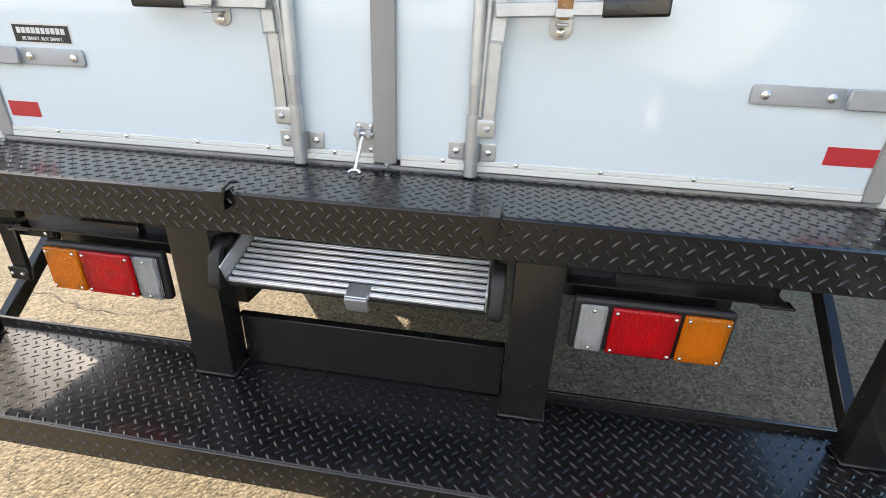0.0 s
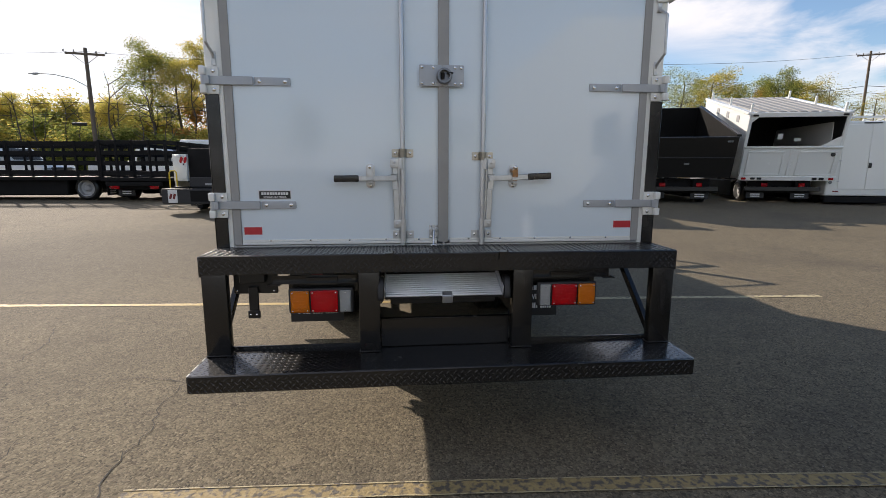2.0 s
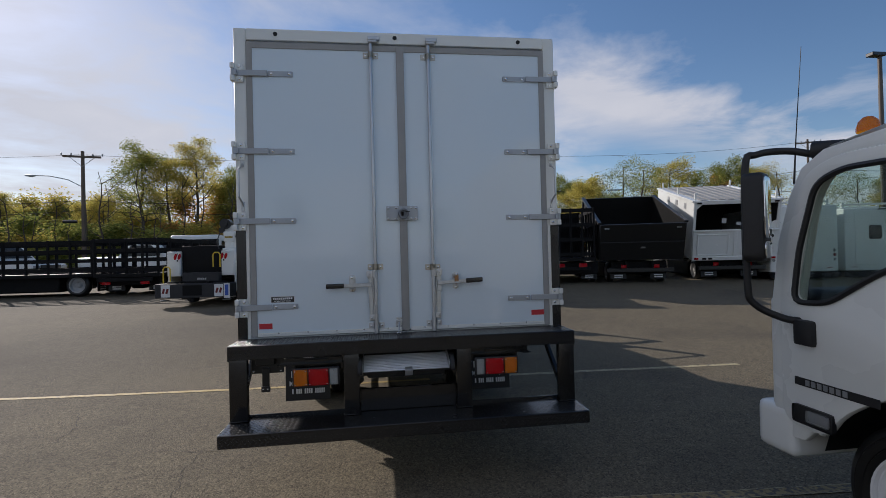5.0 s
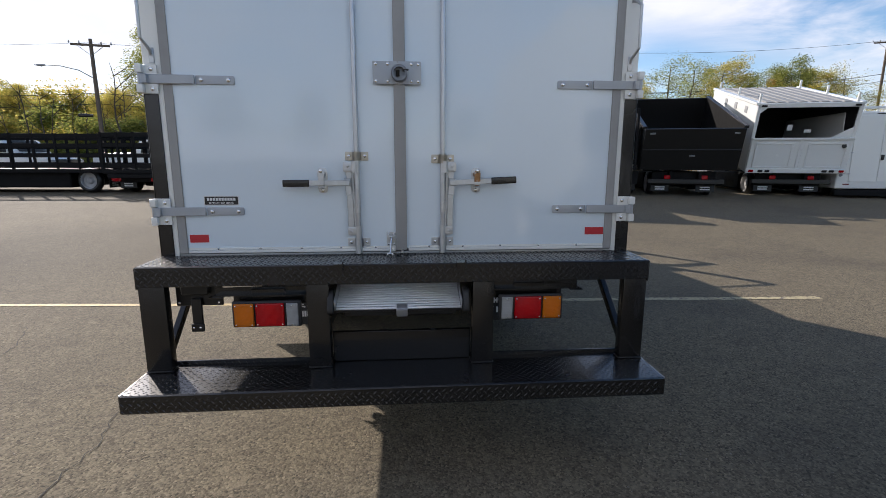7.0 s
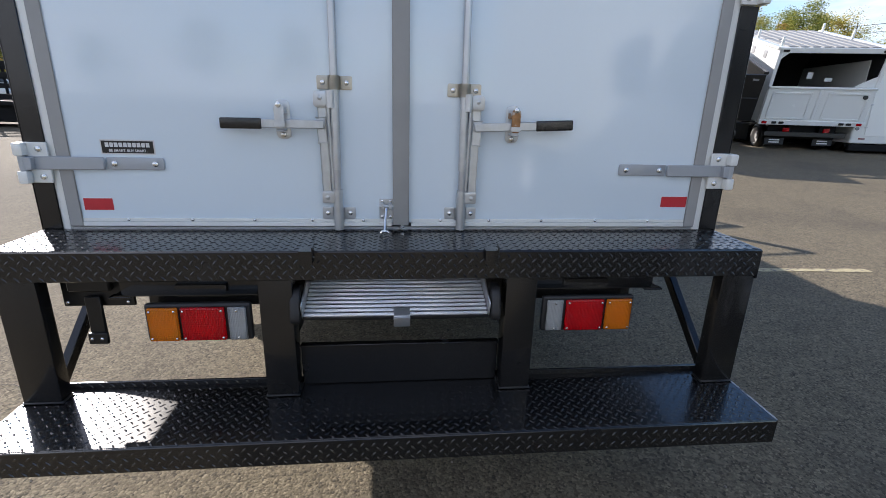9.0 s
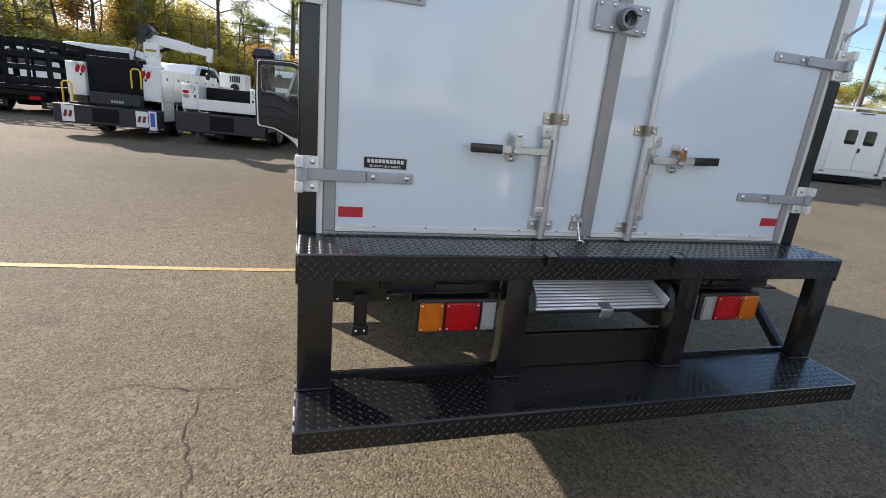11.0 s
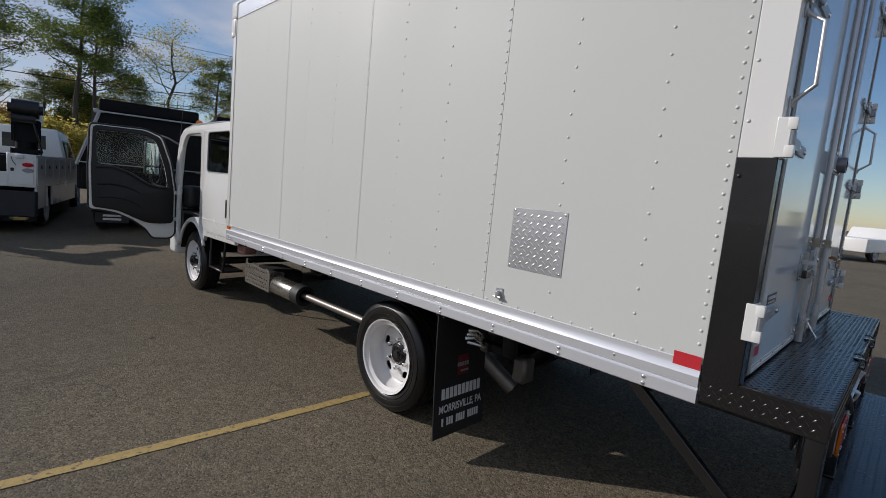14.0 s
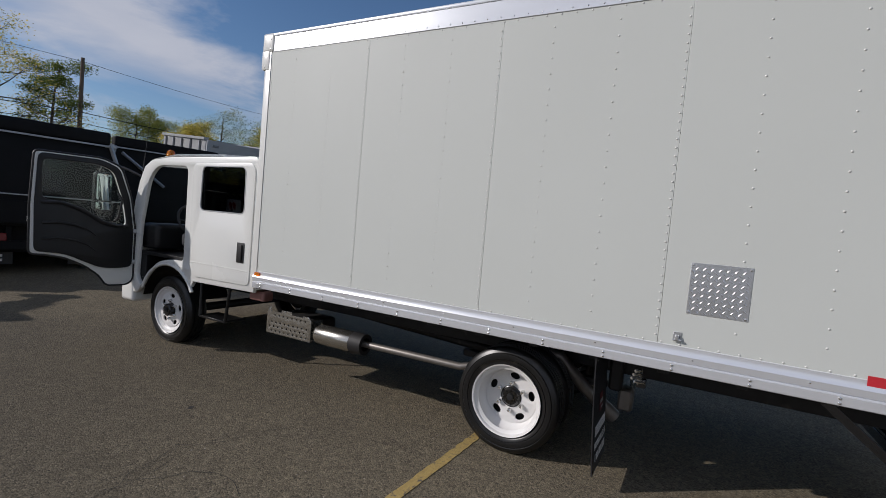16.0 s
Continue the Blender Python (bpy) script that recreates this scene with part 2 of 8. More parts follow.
M = {
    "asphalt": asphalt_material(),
    "pebble": shader("loose_grit", (0.20, 0.175, 0.14), 0.85, vary=0.6, island=True),
    "crack": shader("crack_tar", (0.03, 0.027, 0.024), 0.9, vary=0.4, scale=40),
    "yellow_line": shader("worn_yellow_paint", (0.42, 0.30, 0.10), 0.7, vary=0.25, scale=30, tint=(0.12, 0.1, 0.08), tint_at=0.56, tint_scale=26, bump=0.4),
    "worn_line": shader("rubbed_yellow_paint", (0.30, 0.225, 0.10), 0.75, vary=0.3, scale=40, tint=(0.10, 0.085, 0.065), tint_at=0.47, tint_scale=30, bump=0.5),
    "pale_line": shader("worn_pale_paint", (0.45, 0.38, 0.22), 0.7, vary=0.2, scale=30, tint=(0.12, 0.1, 0.085), tint_at=0.52, tint_scale=22, bump=0.4),
    "door_white": shader("gloss_white_door", (0.70, 0.785, 0.835), 0.07, vary=0.015, scale=1.5, bump=0.05, bump_scale=1.3, coat=0.4),
    "body_white": shader("white_body_paint", (0.78, 0.785, 0.745), 0.25, vary=0.02, scale=2.0, bump=0.02, bump_scale=2.0, coat=0.3),
    "panel_white": shader("white_side_panel", (0.60, 0.622, 0.585), 0.55, vary=0.025, scale=1.2, bump=0.03, bump_scale=2.5, coat=0.0, spec=0.3),
    "panel_rivet": shader("white_rivet", (0.65, 0.655, 0.62), 0.3, vary=0.04),
    "seal": shader("grey_rubber_seal", (0.33, 0.325, 0.31), 0.6, vary=0.1, scale=12),
    "galv": shader("galvanised_steel", (0.56, 0.57, 0.57), 0.38, 0.75, vary=0.16, scale=35, bump=0.05),
    "strap": shader("grey_painted_steel", (0.40, 0.42, 0.44), 0.42, 0.3, vary=0.06, scale=10),
    "guard": shader("dark_painted_steel", (0.20, 0.21, 0.225), 0.36, 0.5, vary=0.1, scale=14),
    "brass": shader("yellowed_zinc", (0.50, 0.46, 0.385), 0.36, 0.8, vary=0.2, scale=40),
    "zinc": shader("bright_zinc_bolt", (0.75, 0.75, 0.73), 0.25, 0.9, vary=0.1, scale=30),
    "patch_alu": shader("dulled_aluminium", (0.62, 0.63, 0.64), 0.34, 0.8, vary=0.06, scale=9),
    "rail_alu": shader("pale_rail_aluminium", (0.82, 0.84, 0.87), 0.25, 0.5, vary=0.05, scale=9, stretch=(1, 0.1, 1), bump=0.03),
    "alu_tread": shader("ribbed_aluminium", (0.84, 0.85, 0.86), 0.32, 0.55, vary=0.08, scale=20),
    "black": shader("black_gloss_paint", (0.0112, 0.0108, 0.0106), 0.25, vary=0.25, scale=8, bump=0.04, bump_scale=14, coat=0.25),
    "black_satin": shader("black_satin_paint", (0.008, 0.008, 0.008), 0.34, vary=0.3, scale=9, bump=0.05),
    "chassis": shader("black_chassis_paint", (0.014, 0.013, 0.013), 0.6, vary=0.4, scale=14, tint=(0.05, 0.042, 0.035), tint_at=0.62, tint_scale=9),
    "black_matte": shader("black_matt_paint", (0.007, 0.007, 0.0075), 0.6, vary=0.25, scale=6, bump=0.05, spec=0.15),
    "plastic": shader("black_plastic", (0.014, 0.014, 0.015), 0.5, vary=0.15, scale=20, bump=0.06, bump_scale=220),
    "trim": shader("dark_grey_door_trim", (0.007, 0.0073, 0.008), 0.5, vary=0.12, scale=14, bump=0.05, bump_scale=260),
    "rubber": shader("tyre_rubber", (0.009, 0.0088, 0.0088), 0.34, vary=0.25, scale=16, tint=(0.032, 0.03, 0.027), tint_at=0.62, tint_scale=7),
    "flap": shader("mud_flap_rubber", (0.012, 0.012, 0.013), 0.55, vary=0.2, scale=10, bump=0.08, bump_scale=90),
    "rim": shader("white_wheel_paint", (0.76, 0.75, 0.73), 0.4, vary=0.04, scale=8, tint=(0.5, 0.46, 0.42), tint_at=0.66, tint_scale=6),
    "rust_zinc": shader("rust_stained_zinc", (0.33, 0.17, 0.07), 0.5, 0.5, vary=0.45, scale=60, tint=(0.50, 0.47, 0.42), tint_at=0.52, tint_scale=38),
    "lens_back": shader("lamp_back_plate", (0.55, 0.55, 0.55), 0.5, vary=0.1),
    "lens_bowl": shader("lamp_bowl", (0.9, 0.9, 0.9), 0.55, 0.1, vary=0.05),
    "steel": shader("stainless_steel", (0.60, 0.58, 0.53), 0.22, 0.95, vary=0.15, scale=10, stretch=(1, 1, 4)),
    "pipe": shader("heat_tinted_pipe", (0.25, 0.23, 0.21), 0.45, 0.7, vary=0.2, scale=18),
    "red_tape": shader("red_reflective_tape", (0.55, 0.03, 0.04), 0.3, vary=0.08, scale=60, bump=0.1, bump_scale=300),
    "red_lens": lens("red_lamp_lens", (0.62, 0.004, 0.012)),
    "amber_lens": lens("amber_lamp_lens", (0.78, 0.26, 0.012)),
    "clear_lens": lens("clear_lamp_lens", (0.46, 0.47, 0.47)),
    "sticker_white": shader("printed_white", (0.7, 0.7, 0.69), 0.45, vary=0.05),
    "sticker_black": shader("printed_black", (0.014, 0.014, 0.014), 0.3, vary=0.1),
    "sign_red": shader("printed_red", (0.13, 0.013, 0.017), 0.5, vary=0.1),
    "sign_blue": shader("printed_blue", (0.03, 0.09, 0.4), 0.4, vary=0.1),
    "worn_steel": shader("scraped_steel", (0.5, 0.49, 0.47), 0.35, 0.7, vary=0.5, scale=60, tint=(0.02, 0.02, 0.02), tint_at=0.45, tint_scale=25),
    "rod": shader("grey_galvanised_rod", (0.50, 0.51, 0.525), 0.30, 0.7, vary=0.14, scale=30, stretch=(1, 1, 0.3)),
    "dull_rose": shader("dull_rose_plastic", (0.32, 0.16, 0.14), 0.5, vary=0.15),
    "yellow_dull": shader("dirty_yellow_paint", (0.34, 0.24, 0.05), 0.6, vary=0.2),
    "red_dull": shader("dull_red_lens", (0.16, 0.012, 0.014), 0.3, vary=0.1, coat=0.3),
    "far_rim": shader("dusty_wheel_paint", (0.36, 0.355, 0.35), 0.5, vary=0.12, scale=8),
    "yellow": shader("yellow_safety_paint", (0.75, 0.52, 0.03), 0.35, vary=0.08),
    "grey_deck": shader("dark_grey_body_coating", (0.018, 0.019, 0.022), 0.6, vary=0.18, scale=12, bump=0.1, bump_scale=80),
    "glass": glassy("tinted_window_glass", (0.10, 0.12, 0.12)),
    "clear_glass": glassy("clear_window_glass", (0.78, 0.84, 0.82), 0.03),
    "mirror": shader("mirror_glass", (0.85, 0.87, 0.88), 0.03, 1.0, vary=0.0),
    "seat": shader("dark_seat_cloth", (0.03, 0.031, 0.035), 0.9, vary=0.25, scale=40, bump=0.2, bump_scale=180),
    "wood_pole": shader("weathered_pole_wood", (0.13, 0.10, 0.075), 0.85, vary=0.3, scale=8, stretch=(4, 4, 0.4), bump=0.3, bump_scale=20),
    "bark": shader("tree_bark", (0.085, 0.068, 0.052), 0.9, vary=0.35, scale=9, stretch=(3, 3, 0.6), bump=0.6, bump_scale=18),
    "cable": shader("black_cable", (0.02, 0.02, 0.02), 0.6, vary=0.1),
    "dark_pole": shader("dark_pole_metal", (0.10, 0.082, 0.068), 0.55, 0.3, vary=0.25, scale=10, stretch=(1, 1, 0.2)),
    "pale_wood": shader("pale_plank_wood", (0.46, 0.36, 0.24), 0.8, vary=0.2, scale=8, stretch=(1, 0.1, 1)),
    "lamp_grey": shader("grey_pole_metal", (0.36, 0.37, 0.38), 0.45, 0.6, vary=0.1),
    "grass": shader("dry_grass_verge", (0.13, 0.13, 0.045), 0.95, vary=0.4, scale=3, tint=(0.2, 0.15, 0.07), tint_at=0.5, tint_scale=0.8, bump=0.6, bump_scale=30),
}


def leaf_material(name, a, b, c):
    m = bpy.data.materials.new(name)
    m.use_nodes = True
    t = m.node_tree
    p = t.nodes["Principled BSDF"]
    g = t.nodes.new("ShaderNodeNewGeometry")
    r = t.nodes.new("ShaderNodeValToRGB")
    r.color_ramp.elements[0].color, r.color_ramp.elements[1].color = (*a, 1), (*c, 1)
    e = r.color_ramp.elements.new(0.6)
    e.color = (*b, 1)
    link(t, g.outputs["Random Per Island"], r.inputs[0])
    link(t, r.outputs[0], p.inputs["Base Color"])
    p.inputs["Roughness"].default_value = 0.6
    p.inputs["Specular IOR Level"].default_value = 0.25
    tr = t.nodes.new("ShaderNodeBsdfTranslucent")
    link(t, r.outputs[0], tr.inputs["Color"])
    mx = t.nodes.new("ShaderNodeMixShader")
    mx.inputs[0].default_value = 0.66
    link(t, p.outputs[0], mx.inputs[1])
    link(t, tr.outputs[0], mx.inputs[2])
    link(t, mx.outputs[0], t.nodes["Material Output"].inputs["Surface"])
    return m


LEAF = [leaf_material("green_leaves", (0.13, 0.17, 0.045), (0.27, 0.30, 0.075), (0.46, 0.42, 0.11)),
        leaf_material("yellowing_leaves", (0.28, 0.29, 0.07), (0.58, 0.50, 0.12), (0.72, 0.52, 0.14)),
        leaf_material("rust_leaves", (0.24, 0.21, 0.055), (0.48, 0.29, 0.08), (0.56, 0.24, 0.07)),
        leaf_material("dark_green_leaves", (0.07, 0.11, 0.028), (0.14, 0.19, 0.045), (0.26, 0.28, 0.065))]

# ---- building helpers ----


def thing(name, label, category, at=(0, 0, 0), turn=0.0, group=""):
    p = new(name)
    p.empty_display_size = 0.2
    p.matrix_world = pose(*at[:3], 0, 0, turn)
    if len(at) == 4:
        p.scale = (at[3],) * 3
    return tagged(p, label, category, group)


def finish(me, material, smooth):
    me.materials.append(material)
    me.shade_smooth()
    me.set_sharp_from_angle(angle=radians(smooth))
    return me


def part(name, bm, material, parent=None, label="", kind="", smooth=38):
    me = bpy.data.meshes.new(name)
    bm.to_mesh(me)
    bm.free()
    ob = new(name, finish(me, material, smooth))
    if parent:
        ob.parent = parent
    return tagged(ob, label, kind=kind)


def raw(name, verts, faces, material, parent=None, label="", kind="", smooth=38):
    me = bpy.data.meshes.new(name)
    me.from_pydata(verts, [], faces)
    me.update()
    ob = new(name, finish(me, material, smooth))
    if parent:
        ob.parent = parent
    return tagged(ob, label, kind=kind)


def box(bm, x0, x1, y0, y1, z0, z1, bev=0.0, m=None, seg=1):
    made = bmesh.ops.create_cube(bm, size=1.0)["verts"]
    for v in made:
        v.co = Vector(((x0 + x1) / 2 + v.co.x * (x1 - x0), (y0 + y1) / 2 + v.co.y * (y1 - y0), (z0 + z1) / 2 + v.co.z * (z1 - z0)))
    if m is not None:
        for v in made:
            v.co = m @ v.co
    if bev:
        edges = {e for v in made for e in v.link_edges}
        bmesh.ops.bevel(bm, geom=list(edges), offset=bev, segments=seg, affect="EDGES", profile=0.6)
    return bm


def nb():
    return bmesh.new()


def boxp(name, dims, material, parent, bev=0.0, label="", m=None, seg=1):
    return part(name, box(nb(), *dims, bev, m, seg), material, parent, label)


def frame_for(d):
    d = d.normalized()
    a = Vector((0, 0, 1)) if abs(d.z) < 0.9 else Vector((1, 0, 0))
    u = d.cross(a).normalized()
    return u, d.cross(u).normalized()


def tube(bm, pts, radius, seg=10, caps=True):
    """A round bar along points; radius may be a list."""
    pts = [Vector(p) for p in pts]
    rs = radius if isinstance(radius, (list, tuple)) else [radius] * len(pts)
    rings = []
    u = None
    for i, p in enumerate(pts):
        d = (pts[min(i + 1, len(pts) - 1)] - pts[max(i - 1, 0)]).normalized()
        if u is None:
            u, w = frame_for(d)
        else:
            u = (u - d * u.dot(d)).normalized()
            w = d.cross(u).normalized()
        rings.append([bm.verts.new(p + rs[i] * (math.cos(a) * u + math.sin(a) * w)) for a in [2 * math.pi * k / seg for k in range(seg)]])
    for a, b in zip(rings, rings[1:]):
        for k in range(seg):
            bm.faces.new((a[k], a[(k + 1) % seg], b[(k + 1) % seg], b[k]))
    if caps:
        bm.faces.new(rings[0][::-1])
        bm.faces.new(rings[-1])
    return bm


def lathe(bm, profile, centre, axis="x", seg=32):
    """Turns (distance along the axis, radius) round an axis through centre."""
    centre = Vector(centre)
    e = {"x": (Vector((1, 0, 0)), Vector((0, 1, 0)), Vector((0, 0, 1))), "y": (Vector((0, 1, 0)), Vector((0, 0, 1)), Vector((1, 0, 0))),
         "z": (Vector((0, 0, 1)), Vector((1, 0, 0)), Vector((0, 1, 0)))}[axis]
    rings = []
    for h, r in profile:
        if r < 1e-5:
            rings.append([bm.verts.new(centre + h * e[0])])
        else:
            rings.append([bm.verts.new(centre + h * e[0] + r * (math.cos(a) * e[1] + math.sin(a) * e[2])) for a in [2 * math.pi * k / seg for k in range(seg)]])
    for a, b in zip(rings, rings[1:]):
        for k in range(seg):
            q = [a[k % len(a)], a[(k + 1) % len(a)], b[(k + 1) % len(b)], b[k % len(b)]]
            q = [v for i, v in enumerate(q) if v not in q[:i]]
            if len(q) > 2:
                bm.faces.new(q)
    bmesh.ops.recalc_face_normals(bm, faces=bm.faces)
    return bm


def rounded(pts, r, n=4):
    """The corner points of a polygon, rounded off by r (one number, or one for each corner)."""
    out = []
    for i, p in enumerate(pts):
        p, a, b = Vector(p), Vector(pts[i - 1]), Vector(pts[(i + 1) % len(pts)])
        ri = r[i] if isinstance(r, (list, tuple)) else r
        if ri <= 0:
            out.append(p)
            continue
        da, db = (a - p), (b - p)
        ra, rb = min(ri, da.length * 0.48), min(ri, db.length * 0.48)
        pa, pb = p + da.normalized() * ra, p + db.normalized() * rb
        for k in range(n + 1):
            s = k / n
            out.append((1 - s) ** 2 * pa + 2 * s * (1 - s) * p + s * s * pb)
    return [(v.x, v.y) for v in out]


def circle(x, y, r, n=16, ry=None):
    return [(x + r * math.cos(2 * math.pi * k / n), y + (ry or r) * math.sin(2 * math.pi * k / n)) for k in range(n)]


def plate(outer, holes, thick, bev, plane, at):
    """A flat plate with holes. plane 'yz' at x = at (its middle), or 'xz' at y = at, or 'xy' at z = at."""
    cu = bpy.data.curves.new("outline", "CURVE")
    cu.dimensions, cu.fill_mode = "2D", "BOTH"
    cu.extrude, cu.bevel_depth, cu.offset, cu.bevel_resolution = max(thick / 2 - bev, 0.0), bev, -bev, 1
    for ring in (outer, *holes):
        s = cu.splines.new("POLY")
        s.points.add(len(ring) - 1)
        for p, (a, b) in zip(s.points, ring):
            p.co = (a, b, 0, 1)
        s.use_cyclic_u = True
    ob = bpy.data.objects.new("outline", cu)
    me = bpy.data.meshes.new_from_object(ob)
    bm = nb()
    bm.from_mesh(me)
    bpy.data.objects.remove(ob)
    bpy.data.curves.remove(cu)
    bpy.data.meshes.remove(me)
    rot = {"yz": Matrix(((0, 0, 1, at), (1, 0, 0, 0), (0, 1, 0, 0), (0, 0, 0, 1))),
           "xz": Matrix(((1, 0, 0, 0), (0, 0, -1, at), (0, 1, 0, 0), (0, 0, 0, 1))),
           "xy": Matrix(((1, 0, 0, 0), (0, 1, 0, 0), (0, 0, 1, at), (0, 0, 0, 1)))}[plane]
    bmesh.ops.remove_doubles(bm, verts=bm.verts, dist=1e-5)
    bmesh.ops.transform(bm, matrix=rot, verts=bm.verts)
    return bm


def bolts(name, places, material, parent, axis="y", r=0.011, h=0.007, sign=-1):
    """Round-headed bolts, each a part on one shared mesh."""
    bm = lathe(nb(), [(0, r), (sign * h * 0.6, r * 0.9), (sign * h, r * 0.45), (sign * h, 0)], (0, 0, 0), axis, 10)
    me = bpy.data.meshes.new(name)
    bm.to_mesh(me)
    bm.free()
    finish(me, material, 40)
    for p in places:
        ob = new(name, me)
        ob.parent = parent
        ob.location = p


def studs(name, places, material, parent, axis, r, h, label, kind="stuff"):
    """Many small rivet heads in one mesh. axis: 'x' or 'y', raised to the negative side where h < 0."""
    verts, faces, n = [], [], 8
    for p in places:
        o = len(verts)
        for rr, hh in ((r, 0), (r * 0.8, h * 0.65)):
            for k in range(n):
                a, b = rr * math.cos(2 * math.pi * k / n), rr * math.sin(2 * math.pi * k / n)
                verts.append((p[0] + hh, p[1] + a, p[2] + b) if axis == "x" else (p[0] + a, p[1] + hh, p[2] + b))
        verts.append((p[0] + h, p[1], p[2]) if axis == "x" else (p[0], p[1] + h, p[2]))
        flip = (h < 0) if axis == "x" else (h > 0)
        for k in range(n):
            j = (k + 1) % n
            q = [(o + k, o + j, o + n + j, o + n + k), (o + n + k, o + n + j, o + 2 * n)]
            faces += [f[::-1] for f in q] if flip else q
    return raw(name, verts, faces, material, parent, label, kind, 80)


def lugs(parent, material, origin, u, v, n, width, height, pitch=0.0172, length=0.0235, wide=0.0062, high=0.0017, margin=0.010):
    """The raised lugs of a chequer plate, crossing by turns."""
    origin, u, v, n = Vector(origin), Vector(u), Vector(v), Vector(n)
    verts, faces = [], []
    for i in range(int((width - 2 * margin) / pitch) + 1):
        for j in range(int((height - 2 * margin) / pitch) + 1):
            if (i + j) % 2:
                continue
            c = origin + u * (margin + i * pitch) + v * (margin + j * pitch)
            a = (u + v if j % 2 else u - v).normalized()
            b = n.cross(a)
            o = len(verts)
            L, w = length / 2, wide / 2
            for s, t_, h in ((L, 0, 0), (0.3 * L, w, 0), (-0.3 * L, w, 0), (-L, 0, 0), (-0.3 * L, -w, 0), (0.3 * L, -w, 0), (0.55 * L, 0, high), (-0.55 * L, 0, high)):
                verts.append(tuple(c + a * s + b * t_ + n * h))
            faces += [(o, o + 1, o + 6), (o + 1, o + 2, o + 7, o + 6), (o + 2, o + 3, o + 7), (o + 3, o + 4, o + 7), (o + 4, o + 5, o + 6, o + 7), (o + 5, o, o + 6)]
    return raw("tread_lug", verts, faces, material, parent, "raised lugs of the chequer plate", "stuff", 30)


def bars(parent, material, x0, x1, z0, z1, y, words, n=(0, -1, 0)):
    """A line of unreadable print as plain upright bars, facing -y."""
    total = sum(words) + len(words) - 1
    step, x, made = (x1 - x0) / total, x0, []
    for w in words:
        for k in range(w):
            bm = box(nb(), x + step * 0.12, x + step * 0.88, y - 0.0012, y, z0, z1)
            made.append(part("print_bar", bm, material, parent))
            x += step
        x += step
    return made


def lettering(text, size, material, parent, m, label=""):
    cu = bpy.data.curves.new("text", "FONT")
    cu.body, cu.size, cu.extrude, cu.align_x = text, size, 0.0006, "CENTER"
    cu.offset = 0.0016 if size > 0.03 else 0.0002
    ob = bpy.data.objects.new("text", cu)
    me = bpy.data.meshes.new_from_object(ob)
    bpy.data.objects.remove(ob)
    bpy.data.curves.remove(cu)
    me.transform(m)
    me.materials.clear()
    me.materials.append(material)
    out = new("lettering", me)
    out.parent = parent
    return tagged(out, label)


# ---- wheels ----


